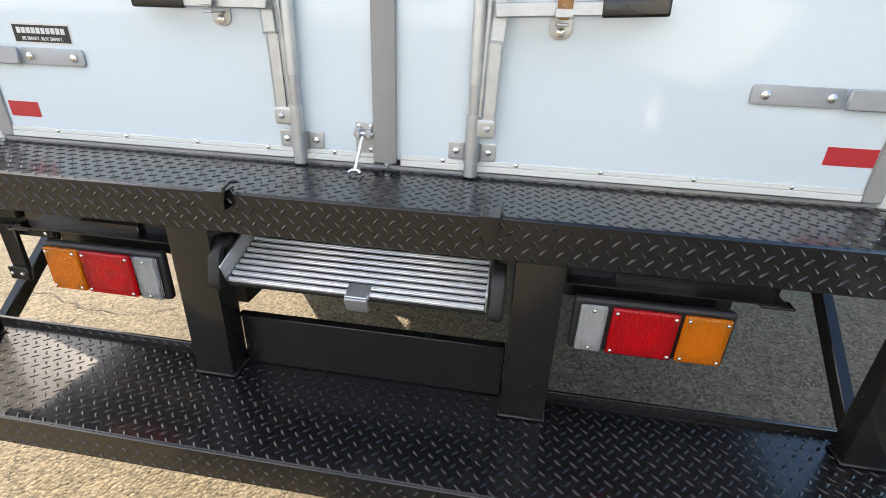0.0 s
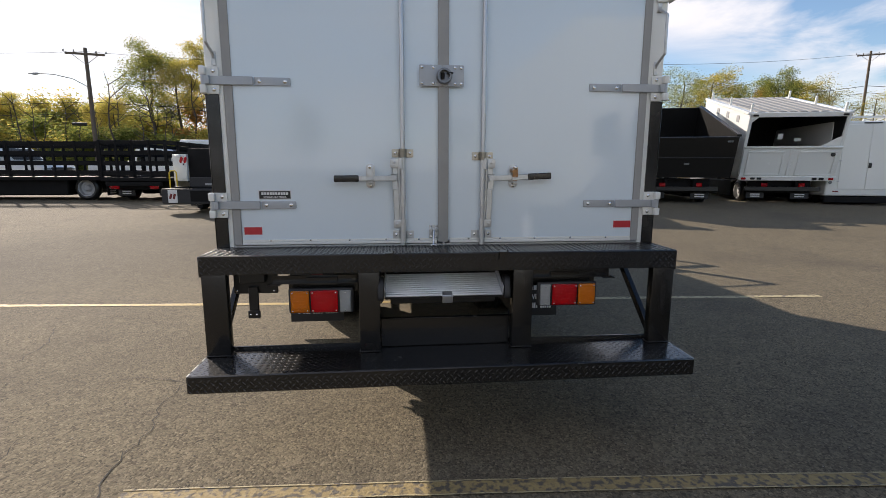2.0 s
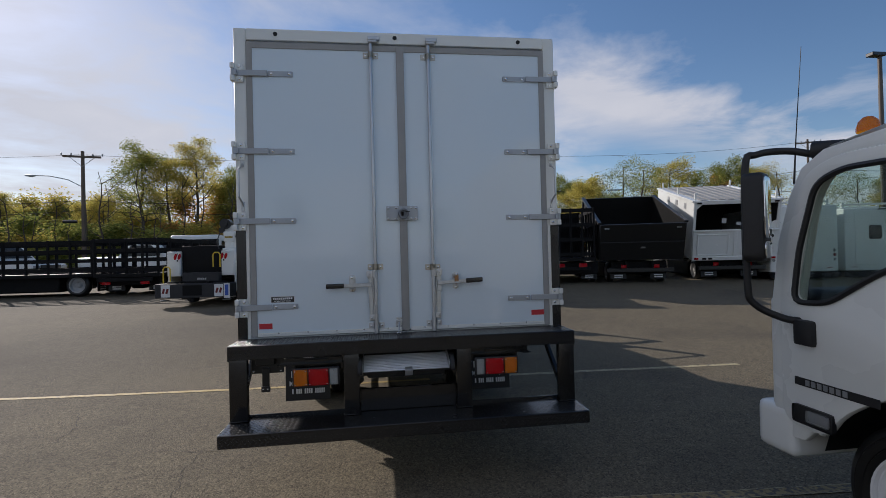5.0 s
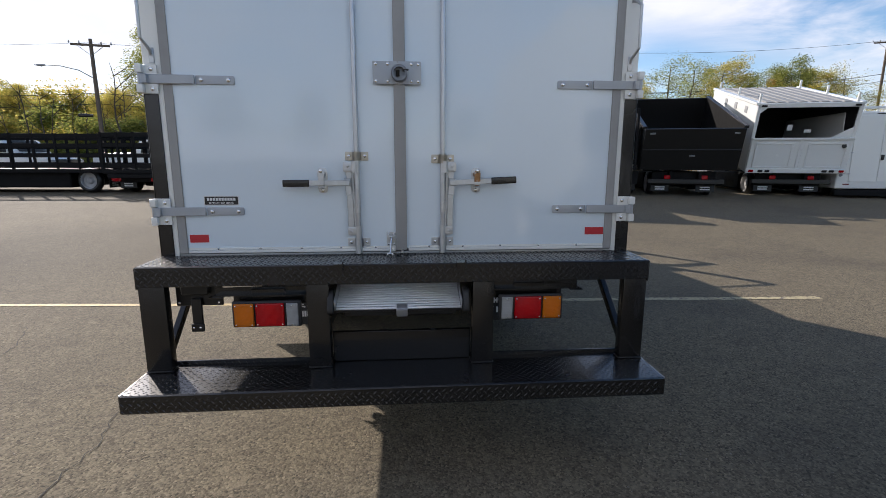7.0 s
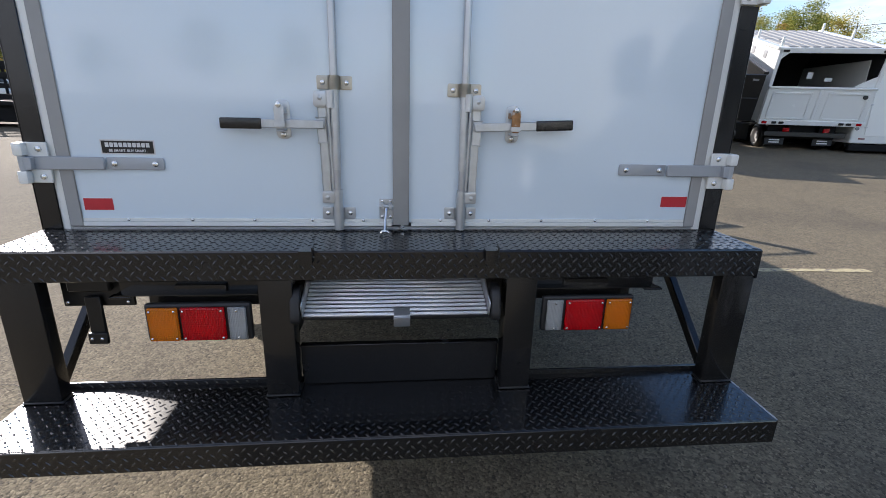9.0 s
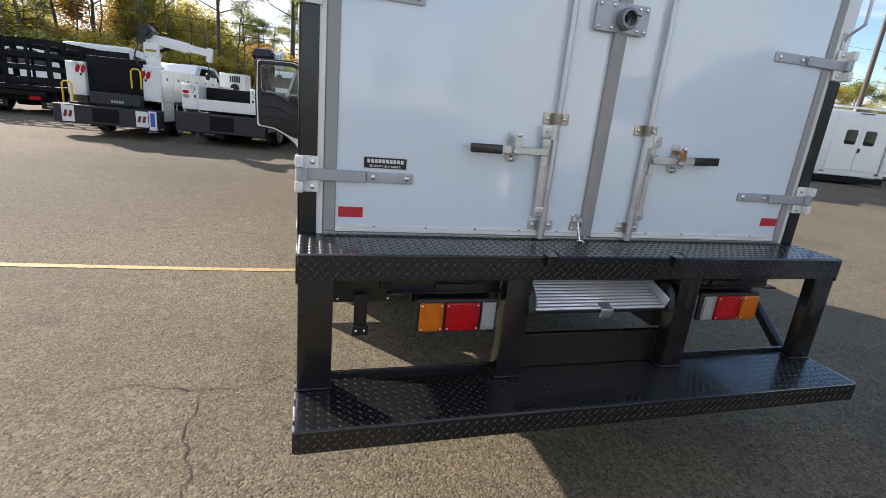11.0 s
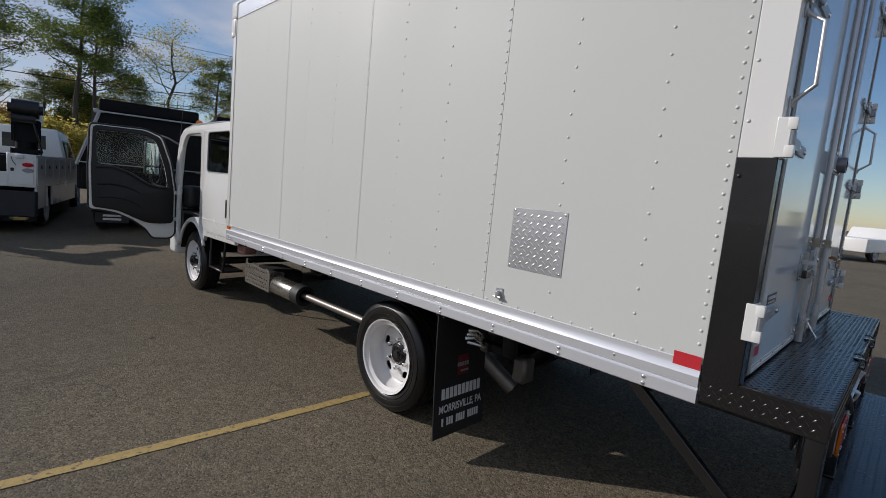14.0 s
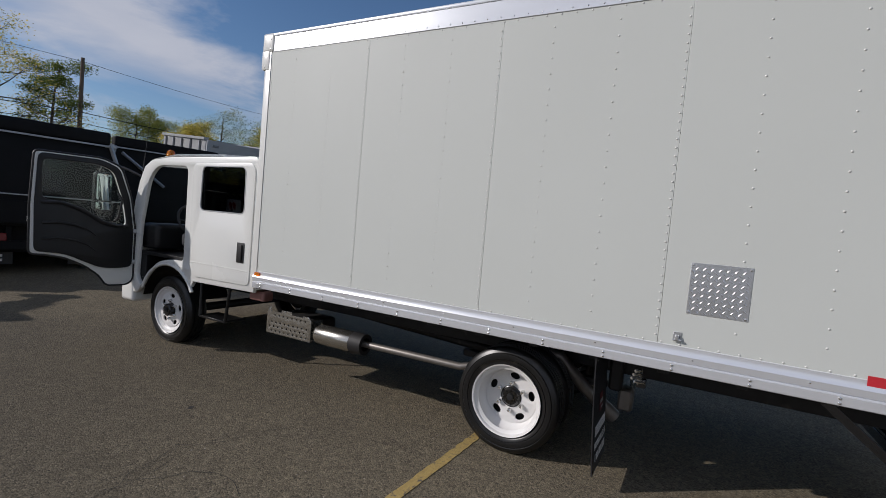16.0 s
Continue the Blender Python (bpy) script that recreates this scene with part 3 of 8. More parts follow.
def wheel(parent, x, y, z=0.395, side=-1, dual=False, r=0.395, label=""):
    """One road wheel: a tyre, a white steel rim with hand holes, a hub. side -1: its outer face looks to -x."""
    s = side
    holder = part("wheel", lathe(nb(), [(-s * 0.23, 0.06), (-s * 0.15, 0.06)], (x, y, z), "x", 12), M["chassis"], parent, label)
    w = 0.235
    half = [(0.03, 0.262), (0.012, 0.272), (0.003, 0.29), (0.0, 0.302), (0.005, 0.305), (0.0, 0.309), (-0.003, 0.328), (-0.001, 0.344), (0.005, 0.348), (0.003, 0.353), (0.012, 0.372), (0.020, 0.384), (0.030, r - 0.002), (0.04, r),
            (0.062, r), (0.065, r - 0.010), (0.072, r - 0.010), (0.075, r), (0.108, r), (0.111, r - 0.010)]
    prof = half + [(w - a, b) for a, b in half[::-1]]
    part("tyre", lathe(nb(), [(-s * a, b) for a, b in prof], (x, y, z), "x", 48), M["rubber"], holder)
    if dual:
        part("tyre", lathe(nb(), [(-s * (a + 0.27), b) for a, b in prof], (x, y, z), "x", 32), M["rubber"], holder)
    deep = 0.135 if dual else 0.04
    prof = [(-s * 0.03, 0.225), (-s * 0.012, 0.262), (s * 0.002, 0.268), (-s * 0.002, 0.258), (-s * 0.018, 0.250), (-s * deep * 0.45, 0.243), (-s * deep * 0.78, 0.231), (-s * deep * 0.96, 0.214), (-s * (deep + 0.002), 0.200)]
    part("rim", lathe(nb(), prof, (x, y, z), "x", 48), M["rim"], holder, "white painted steel rim")
    holes = []
    for k in range(5):
        a = 2 * math.pi * (k + 0.33) / 5
        e, t_ = (math.cos(a), math.sin(a)), (-math.sin(a), math.cos(a))
        holes.append([(y + e[0] * (0.160 + 0.025 * math.cos(g)) + t_[0] * 0.038 * math.sin(g), z + e[1] * (0.160 + 0.025 * math.cos(g)) + t_[1] * 0.038 * math.sin(g)) for g in [2 * math.pi * q / 14 for q in range(14)]])
    part("wheel_disc", plate(circle(y, z, 0.203, 48), holes, 0.012, 0.002, "yz", x - s * deep), M["rim"], holder)
    boss = -0.038 if dual else 0.0
    part("hub", lathe(nb(), [(-s * deep, 0.084), (-s * (deep - 0.010), 0.082), (-s * (deep - 0.013), 0.073), (-s * (deep - 0.055 - boss), 0.070), (-s * (deep - 0.065 - boss), 0.058), (-s * (deep - 0.066 - boss), 0)], (x, y, z), "x", 24), M["black"], holder)
    part("hole_shade", lathe(nb(), [(-s * (deep + 0.05), 0.2), (-s * (deep + 0.06), 0.0)], (x, y, z), "x", 24), M["chassis"], holder, "dark brake drum behind the disc")
    if dual:
        bolts("hub_stud", [(x - s * (deep - 0.066 - boss), y + 0.047 * math.cos(k * 0.785), z + 0.047 * math.sin(k * 0.785)) for k in range(8)], M["black_satin"], holder, "x", 0.006, 0.006, s)
    part("hub_cap", lathe(nb(), [(-s * (deep - 0.066 - boss), 0.026), (-s * (deep - 0.08 - boss), 0.024), (-s * (deep - 0.082 - boss), 0)], (x, y, z), "x", 14), M["plastic"], holder)
    nut = [(y + 0.104 * math.cos(a), z + 0.104 * math.sin(a)) for a in [2 * math.pi * (k + 0.5) / 6 for k in range(6)]]
    me = None
    for ny, nz in nut:
        if me is None:
            me = part("lug_nut", lathe(nb(), [(0, 0.017), (s * 0.03, 0.016), (s * 0.036, 0.009), (s * 0.036, 0)], (0, 0, 0), "x", 6), M["zinc"], holder).data
            first = [o for o in holder.children if o.data == me][0]
            first.location = (x - s * (deep - 0.006), ny, nz)
        else:
            ob = new("lug_nut", me)
            ob.parent = holder
            ob.location = (x - s * (deep - 0.006), ny, nz)
    return holder

# ---- ground ----


def swell(y):
    s = min(1.0, max(0.0, (y - 4.0) / 11.0))
    return 0.42 * s * s * (3 - 2 * s) + max(0.0, min(y, 60) - 15.0) * 0.012


def rise(y, x=10.0):
    """The yard climbs gently beyond the truck, less so towards the wood."""
    s = min(1.0, max(0.0, (x + 2.2) / 2.7))
    return swell(y) * (0.3 + 0.7 * s * s * (3 - 2 * s))


def place(x, y, eye=(-0.1, -2.4)):
    """Where a thing of the far row stands on the ground, and how large it is there: x, y, z and its scale."""
    k = 1.0
    for _ in range(6):
        u, v = eye[0] + k * (x - eye[0]), eye[1] + k * (y - eye[1])
        k = (1.5 - rise(v, u)) / (1.5 - swell(y))
    return (u, v, rise(v, u), k)


def build_ground():
    xs = sorted({-900, -400, -200, -100, *range(-60, 61, 6), *[-2.4 + 0.3 * k for k in range(11)], 100, 200, 400, 900})
    ys = sorted({-900, -400, -200, -80, *range(-40, 0, 8), *[k * 0.75 for k in range(0, 27)], *range(21, 61, 3), 90, 150, 300, 900})
    verts = [(x, y, rise(y, x)) for y in ys for x in xs]
    n = len(xs)
    faces = [(j * n + i, j * n + i + 1, (j + 1) * n + i + 1, (j + 1) * n + i) for j in range(len(ys) - 1) for i in range(n - 1)]
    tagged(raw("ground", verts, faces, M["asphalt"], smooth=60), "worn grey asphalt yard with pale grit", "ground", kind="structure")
    # grassy verge along the wood's edge, behind the parked vehicles
    verts, faces = [], []
    for i, x in enumerate(range(-120, 125, 5)):
        y0 = (36 if x < 0 else 27) + 1.2 * math.sin(x * 0.11)
        verts += [(x, y0, rise(y0, x) + 0.03), (x, 140, rise(140, x) + 0.5)]
        if i:
            faces.append((2 * i - 2, 2 * i, 2 * i + 1, 2 * i - 1))
    tagged(raw("verge", verts, faces, M["grass"]), "dry grass verge at the edge of the wood", "grass", kind="structure")


build_ground()


def strip(name, pts, width, material, label, category, z=0.004, ragged=0.0):
    """A flat band on the ground along points."""
    verts, faces, rnd = [], [], random.Random(len(pts) * 7 + int(width * 1000))
    fine = []
    for (a, b) in zip(pts, pts[1:]):
        a, b = Vector((*a, 0)), Vector((*b, 0))
        k = max(1, int((b - a).length / (0.06 if ragged else 0.5)))
        fine += [a.lerp(b, i / k) for i in range(k)]
    fine.append(Vector((*pts[-1], 0)))
    for i, p in enumerate(fine):
        d = (fine[min(i + 1, len(fine) - 1)] - fine[max(i - 1, 0)]).normalized()
        n = Vector((-d.y, d.x, 0))
        j = n * rnd.uniform(-ragged, ragged)
        w = width / 2 * (rnd.uniform(0.45, 1.3) if ragged > 0.005 else rnd.uniform(0.86, 1.1) if ragged else 1)
        for s in (-1, 1):
            q = p + j + n * s * w
            verts.append((q.x, q.y, rise(q.y, q.x) + z))
        if i:
            faces.append((2 * i - 2, 2 * i - 1, 2 * i + 1, 2 * i))
    ob = raw(name, verts, [f[::-1] for f in faces], material)
    return tagged(ob, label, category, kind="structure")


strip("parking_line", [(-9.0, 3.05), (-4.3, 2.62), (-2.0, 2.47), (-0.9, 2.43), (0.4, 2.42)], 0.08, M["yellow_line"], "worn yellow parking line painted on the asphalt", "road marking", 0.004, 0.003)
strip("parking_line", [(1.3, 2.40), (2.5, 2.36), (3.35, 2.31), (4.6, 2.26)], 0.09, M["pale_line"], "faded pale parking line painted on the asphalt", "road marking", 0.004, 0.003)
BACK_LINE = [(-1.5, -0.618), (-0.3, -0.674), (0.23, -0.70), (1.26, -0.76), (2.1, -0.82), (5.0, -1.02)]
for off in (-0.046, 0.046):
    strip("line_edge", [(x, y + off) for x, y in BACK_LINE], 0.007, M["pale_line"], "pale edge of the worn parking line", "road marking", 0.0075, 0.002)
strip("parking_line", BACK_LINE, 0.096, M["worn_line"], "worn yellow parking line behind the truck", "road marking", 0.004, 0.002)
for pts in ([(-2.25, 0.60), (-2.0, 0.66), (-1.71, 0.565), (-1.48, 0.57), (-1.3, 0.66)], [(-1.70, 0.56), (-1.72, 0.3), (-1.64, -0.06), (-1.66, -0.4), (-1.58, -0.7)],
            [(-3.4, 1.9), (-3.15, 1.45), (-3.1, 1.0)]):
    strip("crack", pts, 0.007, M["crack"], "thin dark crack in the asphalt", "crack", 0.004, 0.022)


def crack_web():
    """Short hairline cracks strewn over the worn part of the yard."""
    rnd = random.Random(77)
    for _ in range(22):
        x, y, a = rnd.uniform(-5.5, -1.5), rnd.uniform(-2.6, 4.2), rnd.uniform(0, 6.28)
        pts = [(x, y)]
        for _ in range(rnd.randint(2, 5)):
            a += rnd.uniform(-0.7, 0.7)
            x, y = x + 0.16 * math.cos(a), y + 0.16 * math.sin(a)
            pts.append((x, y))
        strip("crack", pts, rnd.choice((0.003, 0.004, 0.005)), M["crack"], "hairline crack in the asphalt", "crack", 0.004, 0.012)


crack_web()
strip("pebble_mark", [(-1.99, 4.47), (-1.94, 4.50)], 0.035, M["crack"], "small dark spot on the asphalt", "stain", 0.004, 0.006)


def loose_grit():
    """Small loose chippings lying about the yard."""
    rnd = random.Random(19)
    verts, faces = [], []
    for _ in range(2600):
        x, y = rnd.uniform(-6.5, 3.5), rnd.uniform(-3.2, 5.0)
        r, a = rnd.choice((0.002, 0.0028, 0.0035, 0.006)) * rnd.uniform(0.8, 1.3), rnd.uniform(0, 6.28)
        o, z = len(verts), rise(y, x)
        for k in range(4):
            q = a + k * 1.57 + rnd.uniform(-0.3, 0.3)
            verts.append((x + r * math.cos(q), y + r * math.sin(q), z))
        verts.append((x, y, z + r * rnd.uniform(0.6, 1.1)))
        faces += [(o + k, o + (k + 1) % 4, o + 4) for k in range(4)]
    tagged(raw("loose_grit", verts, faces, M["pebble"]), "loose chippings strewn over the asphalt", "grit", kind="stuff")


loose_grit()


# ---- the box truck ----
truck = thing("box_truck", "white crew cab box truck with a black rear step bumper", "truck")
HX, LEN, TOP = 1.22, 4.80, 3.30


def bumper(parent):
    b = boxp("bumper_shelf", (-HX, HX, -0.269, 0.004, 0.995, 1.0165), M["black"], parent, 0.004, "black chequer plate shelf under the doors")
    front = boxp("shelf_apron", (-HX, HX, -0.2705, -0.262, 0.92, 1.0145), M["black"], parent, 0.003)
    lugs(b, M["black"], (-HX, -0.269, 1.0165), (1, 0, 0), (0, 1, 0), (0, 0, 1), 2 * HX, 0.262)
    lugs(front, M["black"], (-HX, -0.2705, 0.92), (1, 0, 0), (0, 0, 1), (0, -1, 0), 2 * HX, 0.094)
    for s in (-1, 1):
        e = boxp("shelf_end", (s * HX - 0.005, s * HX + 0.004, -0.268, 0.115, 0.91, 1.012), M["black"], parent, 0.002)
        lugs(e, M["black"], (s * (HX + 0.0042), 0.11 if s < 0 else -0.262, 0.912), (0, s, 0), (0, 0, 1), (s, 0, 0), 0.37, 0.098)
    # posts
    for x0, x1, back in ((-1.218, -1.100, -0.212), (1.100, 1.218, -0.212), (-0.457, -0.352, -0.19), (0.340, 0.445, -0.19)):
        p = boxp("post", (x0, x1, -0.264, back, 0.503, 0.955), M["black"], parent, 0.006, seg=2)
        boxp("weld_foot", (x0 - 0.004, x1 + 0.004, -0.268, back + 0.004, 0.5, 0.507), M["black_satin"], p, 0.003)
    # step
    st = boxp("step_plate", (-1.222, 1.222, -0.491, -0.16, 0.478, 0.4985), M["black"], parent, 0.004, "black chequer plate step")
    lip = boxp("step_lip", (-1.222, 1.222, -0.4935, -0.484, 0.413, 0.4965), M["black"], parent, 0.003)
    lugs(st, M["black"], (-1.222, -0.491, 0.4985), (1, 0, 0), (0, 1, 0), (0, 0, 1), 2.444, 0.33)
    lugs(lip, M["black"], (-1.222, -0.4935, 0.413), (1, 0, 0), (0, 0, 1), (0, -1, 0), 2.444, 0.083)
    for s in (-1, 1):
        boxp("step_end", (s * 1.222 - 0.005, s * 1.222 + 0.005, -0.489, -0.165, 0.414, 0.494), M["black"], parent, 0.002)
    sb = boxp("step_back", (-1.21, 1.21, -0.176, -0.166, 0.42, 0.518), M["black"], parent, 0.002)
    lugs(sb, M["black"], (-1.21, -0.176, 0.498), (1, 0, 0), (0, 0, 1), (0, -1, 0), 2.42, 0.022, margin=0.008)
    boxp("step_beam", (-1.15, 1.15, -0.33, -0.26, 0.42, 0.477), M["black_satin"], parent, 0.004)
    # recessed plate between the inner posts
    boxp("centre_plate", (-0.351, 0.339, -0.196, -0.184, 0.50, 0.652), M["black"], parent, 0.003)
    boxp("centre_plate_edge", (-0.351, 0.339, -0.21, -0.184, 0.6525, 0.660), M["black"], parent, 0.002)
    # raking braces up to the box floor
    for s in (-1, 1):
        bm = nb()
        lo, hi = Vector((s * 1.203, -0.168, 0.445)), Vector((s * 1.198, 0.385, 0.905))
        d = hi - lo
        m = Matrix.Translation((lo + hi) / 2) @ Matrix.Rotation(math.atan2(d.z, d.y), 4, "X")
        box(bm, -0.016, 0.016, -d.length / 2, d.length / 2, -0.022, 0.022, 0.003, m)
        part("brace", bm, M["black"], parent)
        boxp("worn_edge", (s * 1.2225 - 0.004, s * 1.2225 + 0.003, -0.487, -0.18, 0.4942, 0.4996), M["worn_steel"], parent, 0.001, "scraped bright edge of the step")
    # small clips over the shelf edge, each a hollow cradle with a bent wire
    for x in (-0.300, 0.280):
        ring = [(-0.2715, 1.0185), (-0.245, 1.0185), (-0.245, 1.0225), (-0.292, 1.0225), (-0.292, 0.982), (-0.2715, 0.982), (-0.2715, 0.9865), (-0.2875, 0.9865), (-0.2875, 1.0185)]
        h = part("hook", plate(ring, [], 0.042, 0.0008, "yz", x), M["black"], parent, "small black clip over the shelf edge")
        part("hook_wire", tube(nb(), [(x + 0.019, -0.288, 1.005), (x + 0.022, -0.286, 1.03), (x + 0.022, -0.262, 1.036), (x + 0.028, -0.244, 1.033)], 0.0035, 6), M["black"], h)
    # trailer socket bracket
    h = nb()
    box(h, -1.096, -0.876, -0.17, -0.16, 0.80, 0.95, 0.003)
    box(h, -1.06, -0.93, -0.20, -0.172, 0.86, 0.915, 0.006)
    br = part("socket_bracket", h, M["black_satin"], parent)
    h = nb()
    box(h, -1.02, -0.972, -0.19, -0.176, 0.685, 0.84, 0.003)
    box(h, -1.025, -0.965, -0.2, -0.186, 0.676, 0.716, 0.003)
    part("bracket_strap", h, M["black_satin"], br)
    bolts("bolt", [(-1.012, -0.2, 0.697), (-0.981, -0.2, 0.697), (-0.895, -0.172, 0.815), (-1.08, -0.172, 0.815)], M["zinc"], br, r=0.006, h=0.005)


bumper(truck)


def tail_lamp(parent, s, x0, z0):
    """Housing with amber, red and clear lenses over bright bowls; x0 its inner end, s = -1: amber outermost at -x."""
    X = lambda a, b: (min(x0 + s * a, x0 + s * b), max(x0 + s * a, x0 + s * b))  # noqa: E731
    h = boxp("tail_lamp", (*X(0.0, 0.322), -0.262, -0.240, z0 + 0.001, z0 + 0.130), M["plastic"], parent, 0.010, "tail lamp with amber, red and clear lenses", seg=3)
    for a, b, m in ((0.218, 0.309, "amber_lens"), (0.077, 0.210, "red_lens"), (0.012, 0.068, "clear_lens")):
        u0, u1 = X(a, b)
        c, zc = (u0 + u1) / 2, z0 + 0.064
        ln = part("lens", box(nb(), u0, u1, -0.2785, -0.2665, z0 + 0.009, z0 + 0.122, 0.006, seg=3), M[m], h)
        rim = nb()
        box(rim, u0 + 0.003, u1 - 0.003, -0.2667, -0.2617, z0 + 0.014, z0 + 0.116, 0.002)
        part("lens_seat", rim, M["lens_back"], ln)
        bowl = lathe(nb(), [(0.0, 0.012), (-0.001, 0.024), (-0.0035, 0.036), (-0.0042, 0.039)], (c, -0.2668, zc), "y", 20)
        bmesh.ops.scale(bowl, vec=(min(1.0, (u1 - u0) / 0.088), 1, 1.15), verts=bowl.verts, space=Matrix.Translation((-c, 0, -zc)))
        part("lamp_bowl", bowl, M["lens_bowl"], ln)
        ins = 0.009
        spots = [(q, z) for q in (u0 + ins, u1 - ins) for z in (z0 + 0.019, z0 + 0.111)] if u1 - u0 > 0.06 else [(c, z0 + 0.019), (c, z0 + 0.111)]
        bolts("screw", [(q, -0.2786, z) for q, z in spots], M["zinc"], ln, r=0.0042, h=0.003)
    ring = [(-0.250, z0 + 0.152), (-0.205, z0 + 0.152), (-0.205, z0 + 0.186), (-0.208, z0 + 0.186), (-0.208, z0 + 0.155), (-0.250, z0 + 0.155)]
    u0, u1 = X(-0.02, 0.41)
    bar = part("lamp_bar", plate(ring, [], u1 - u0, 0.0005, "yz", (u0 + u1) / 2), M["black"], parent, "black angle bar above the tail lamp")
    boxp("lamp_hanger", (*X(0.08, 0.24), -0.225, -0.19, z0 + 0.138, z0 + 0.18), M["black"], bar, 0.003)
    boxp("bar_tab", (*X(0.36, 0.425), -0.252, -0.222, z0 + 0.144, z0 + 0.151), M["black"], bar, 0.002)
    boxp("back_plate", (*X(-0.02, 0.33), -0.204, -0.198, z0 + 0.10, z0 + 0.187), M["black"], bar, 0.001)


tail_lamp(truck, -1, -0.484, 0.713)
tail_lamp(truck, 1, 0.470, 0.721)


def fold_step(parent):
    """Ribbed aluminium pull-out tread between the inner posts, tipped up to the back."""
    tilt = Matrix.Translation((-0.02, -0.262, 0.788)) @ Matrix.Rotation(radians(20), 4, "X")
    body = part("folding_step", box(nb(), -0.308, 0.308, 0.0, 0.215, -0.014, 0.0, 0.003, tilt), M["chassis"], parent, "ribbed aluminium folding step")
    for k in range(11):
        y = 0.001 + k * 0.0196
        bm = box(nb(), -0.302, 0.302, y, y + 0.0128, 0.0, 0.0085, 0.002, tilt)
        box(bm, -0.302, 0.302, y + 0.004, y + 0.0088, 0.0085, 0.0105, 0.0008, tilt)
        part("rib", bm, M["alu_tread"], body)
    for x in (-0.3085, 0.3035):
        part("side_cheek", box(nb(), x, x + 0.005, 0.0, 0.215, -0.004, 0.052, 0.002, tilt), M["patch_alu"], body)
    bm = nb()
    box(bm, -0.012, 0.042, -0.012, 0.03, 0.0, 0.0125, 0.002, tilt)
    box(bm, -0.012, 0.042, -0.020, -0.010, -0.030, 0.0115, 0.004, tilt, seg=2)
    part("pull_tab", bm, M["patch_alu"], body)
    for x0, x1 in ((-0.362, -0.331), (0.292, 0.323)):
        ring = rounded([(-0.288, 0.782), (-0.262, 0.767), (-0.215, 0.80), (-0.190, 0.875), (-0.218, 0.892), (-0.262, 0.872)], 0.03, 4)
        slot = rounded([(-0.262, 0.795), (-0.245, 0.80), (-0.222, 0.862), (-0.238, 0.866)], 0.01, 3)
        part("end_cap", plate(ring, [slot], x1 - x0, 0.006, "yz", (x0 + x1) / 2), M["plastic"], body, "black moulded cap at the step's end")
    boxp("step_carrier", (-0.30, 0.27, -0.15, 0.1, 0.72, 0.76), M["chassis"], body, 0.006)


fold_step(truck)


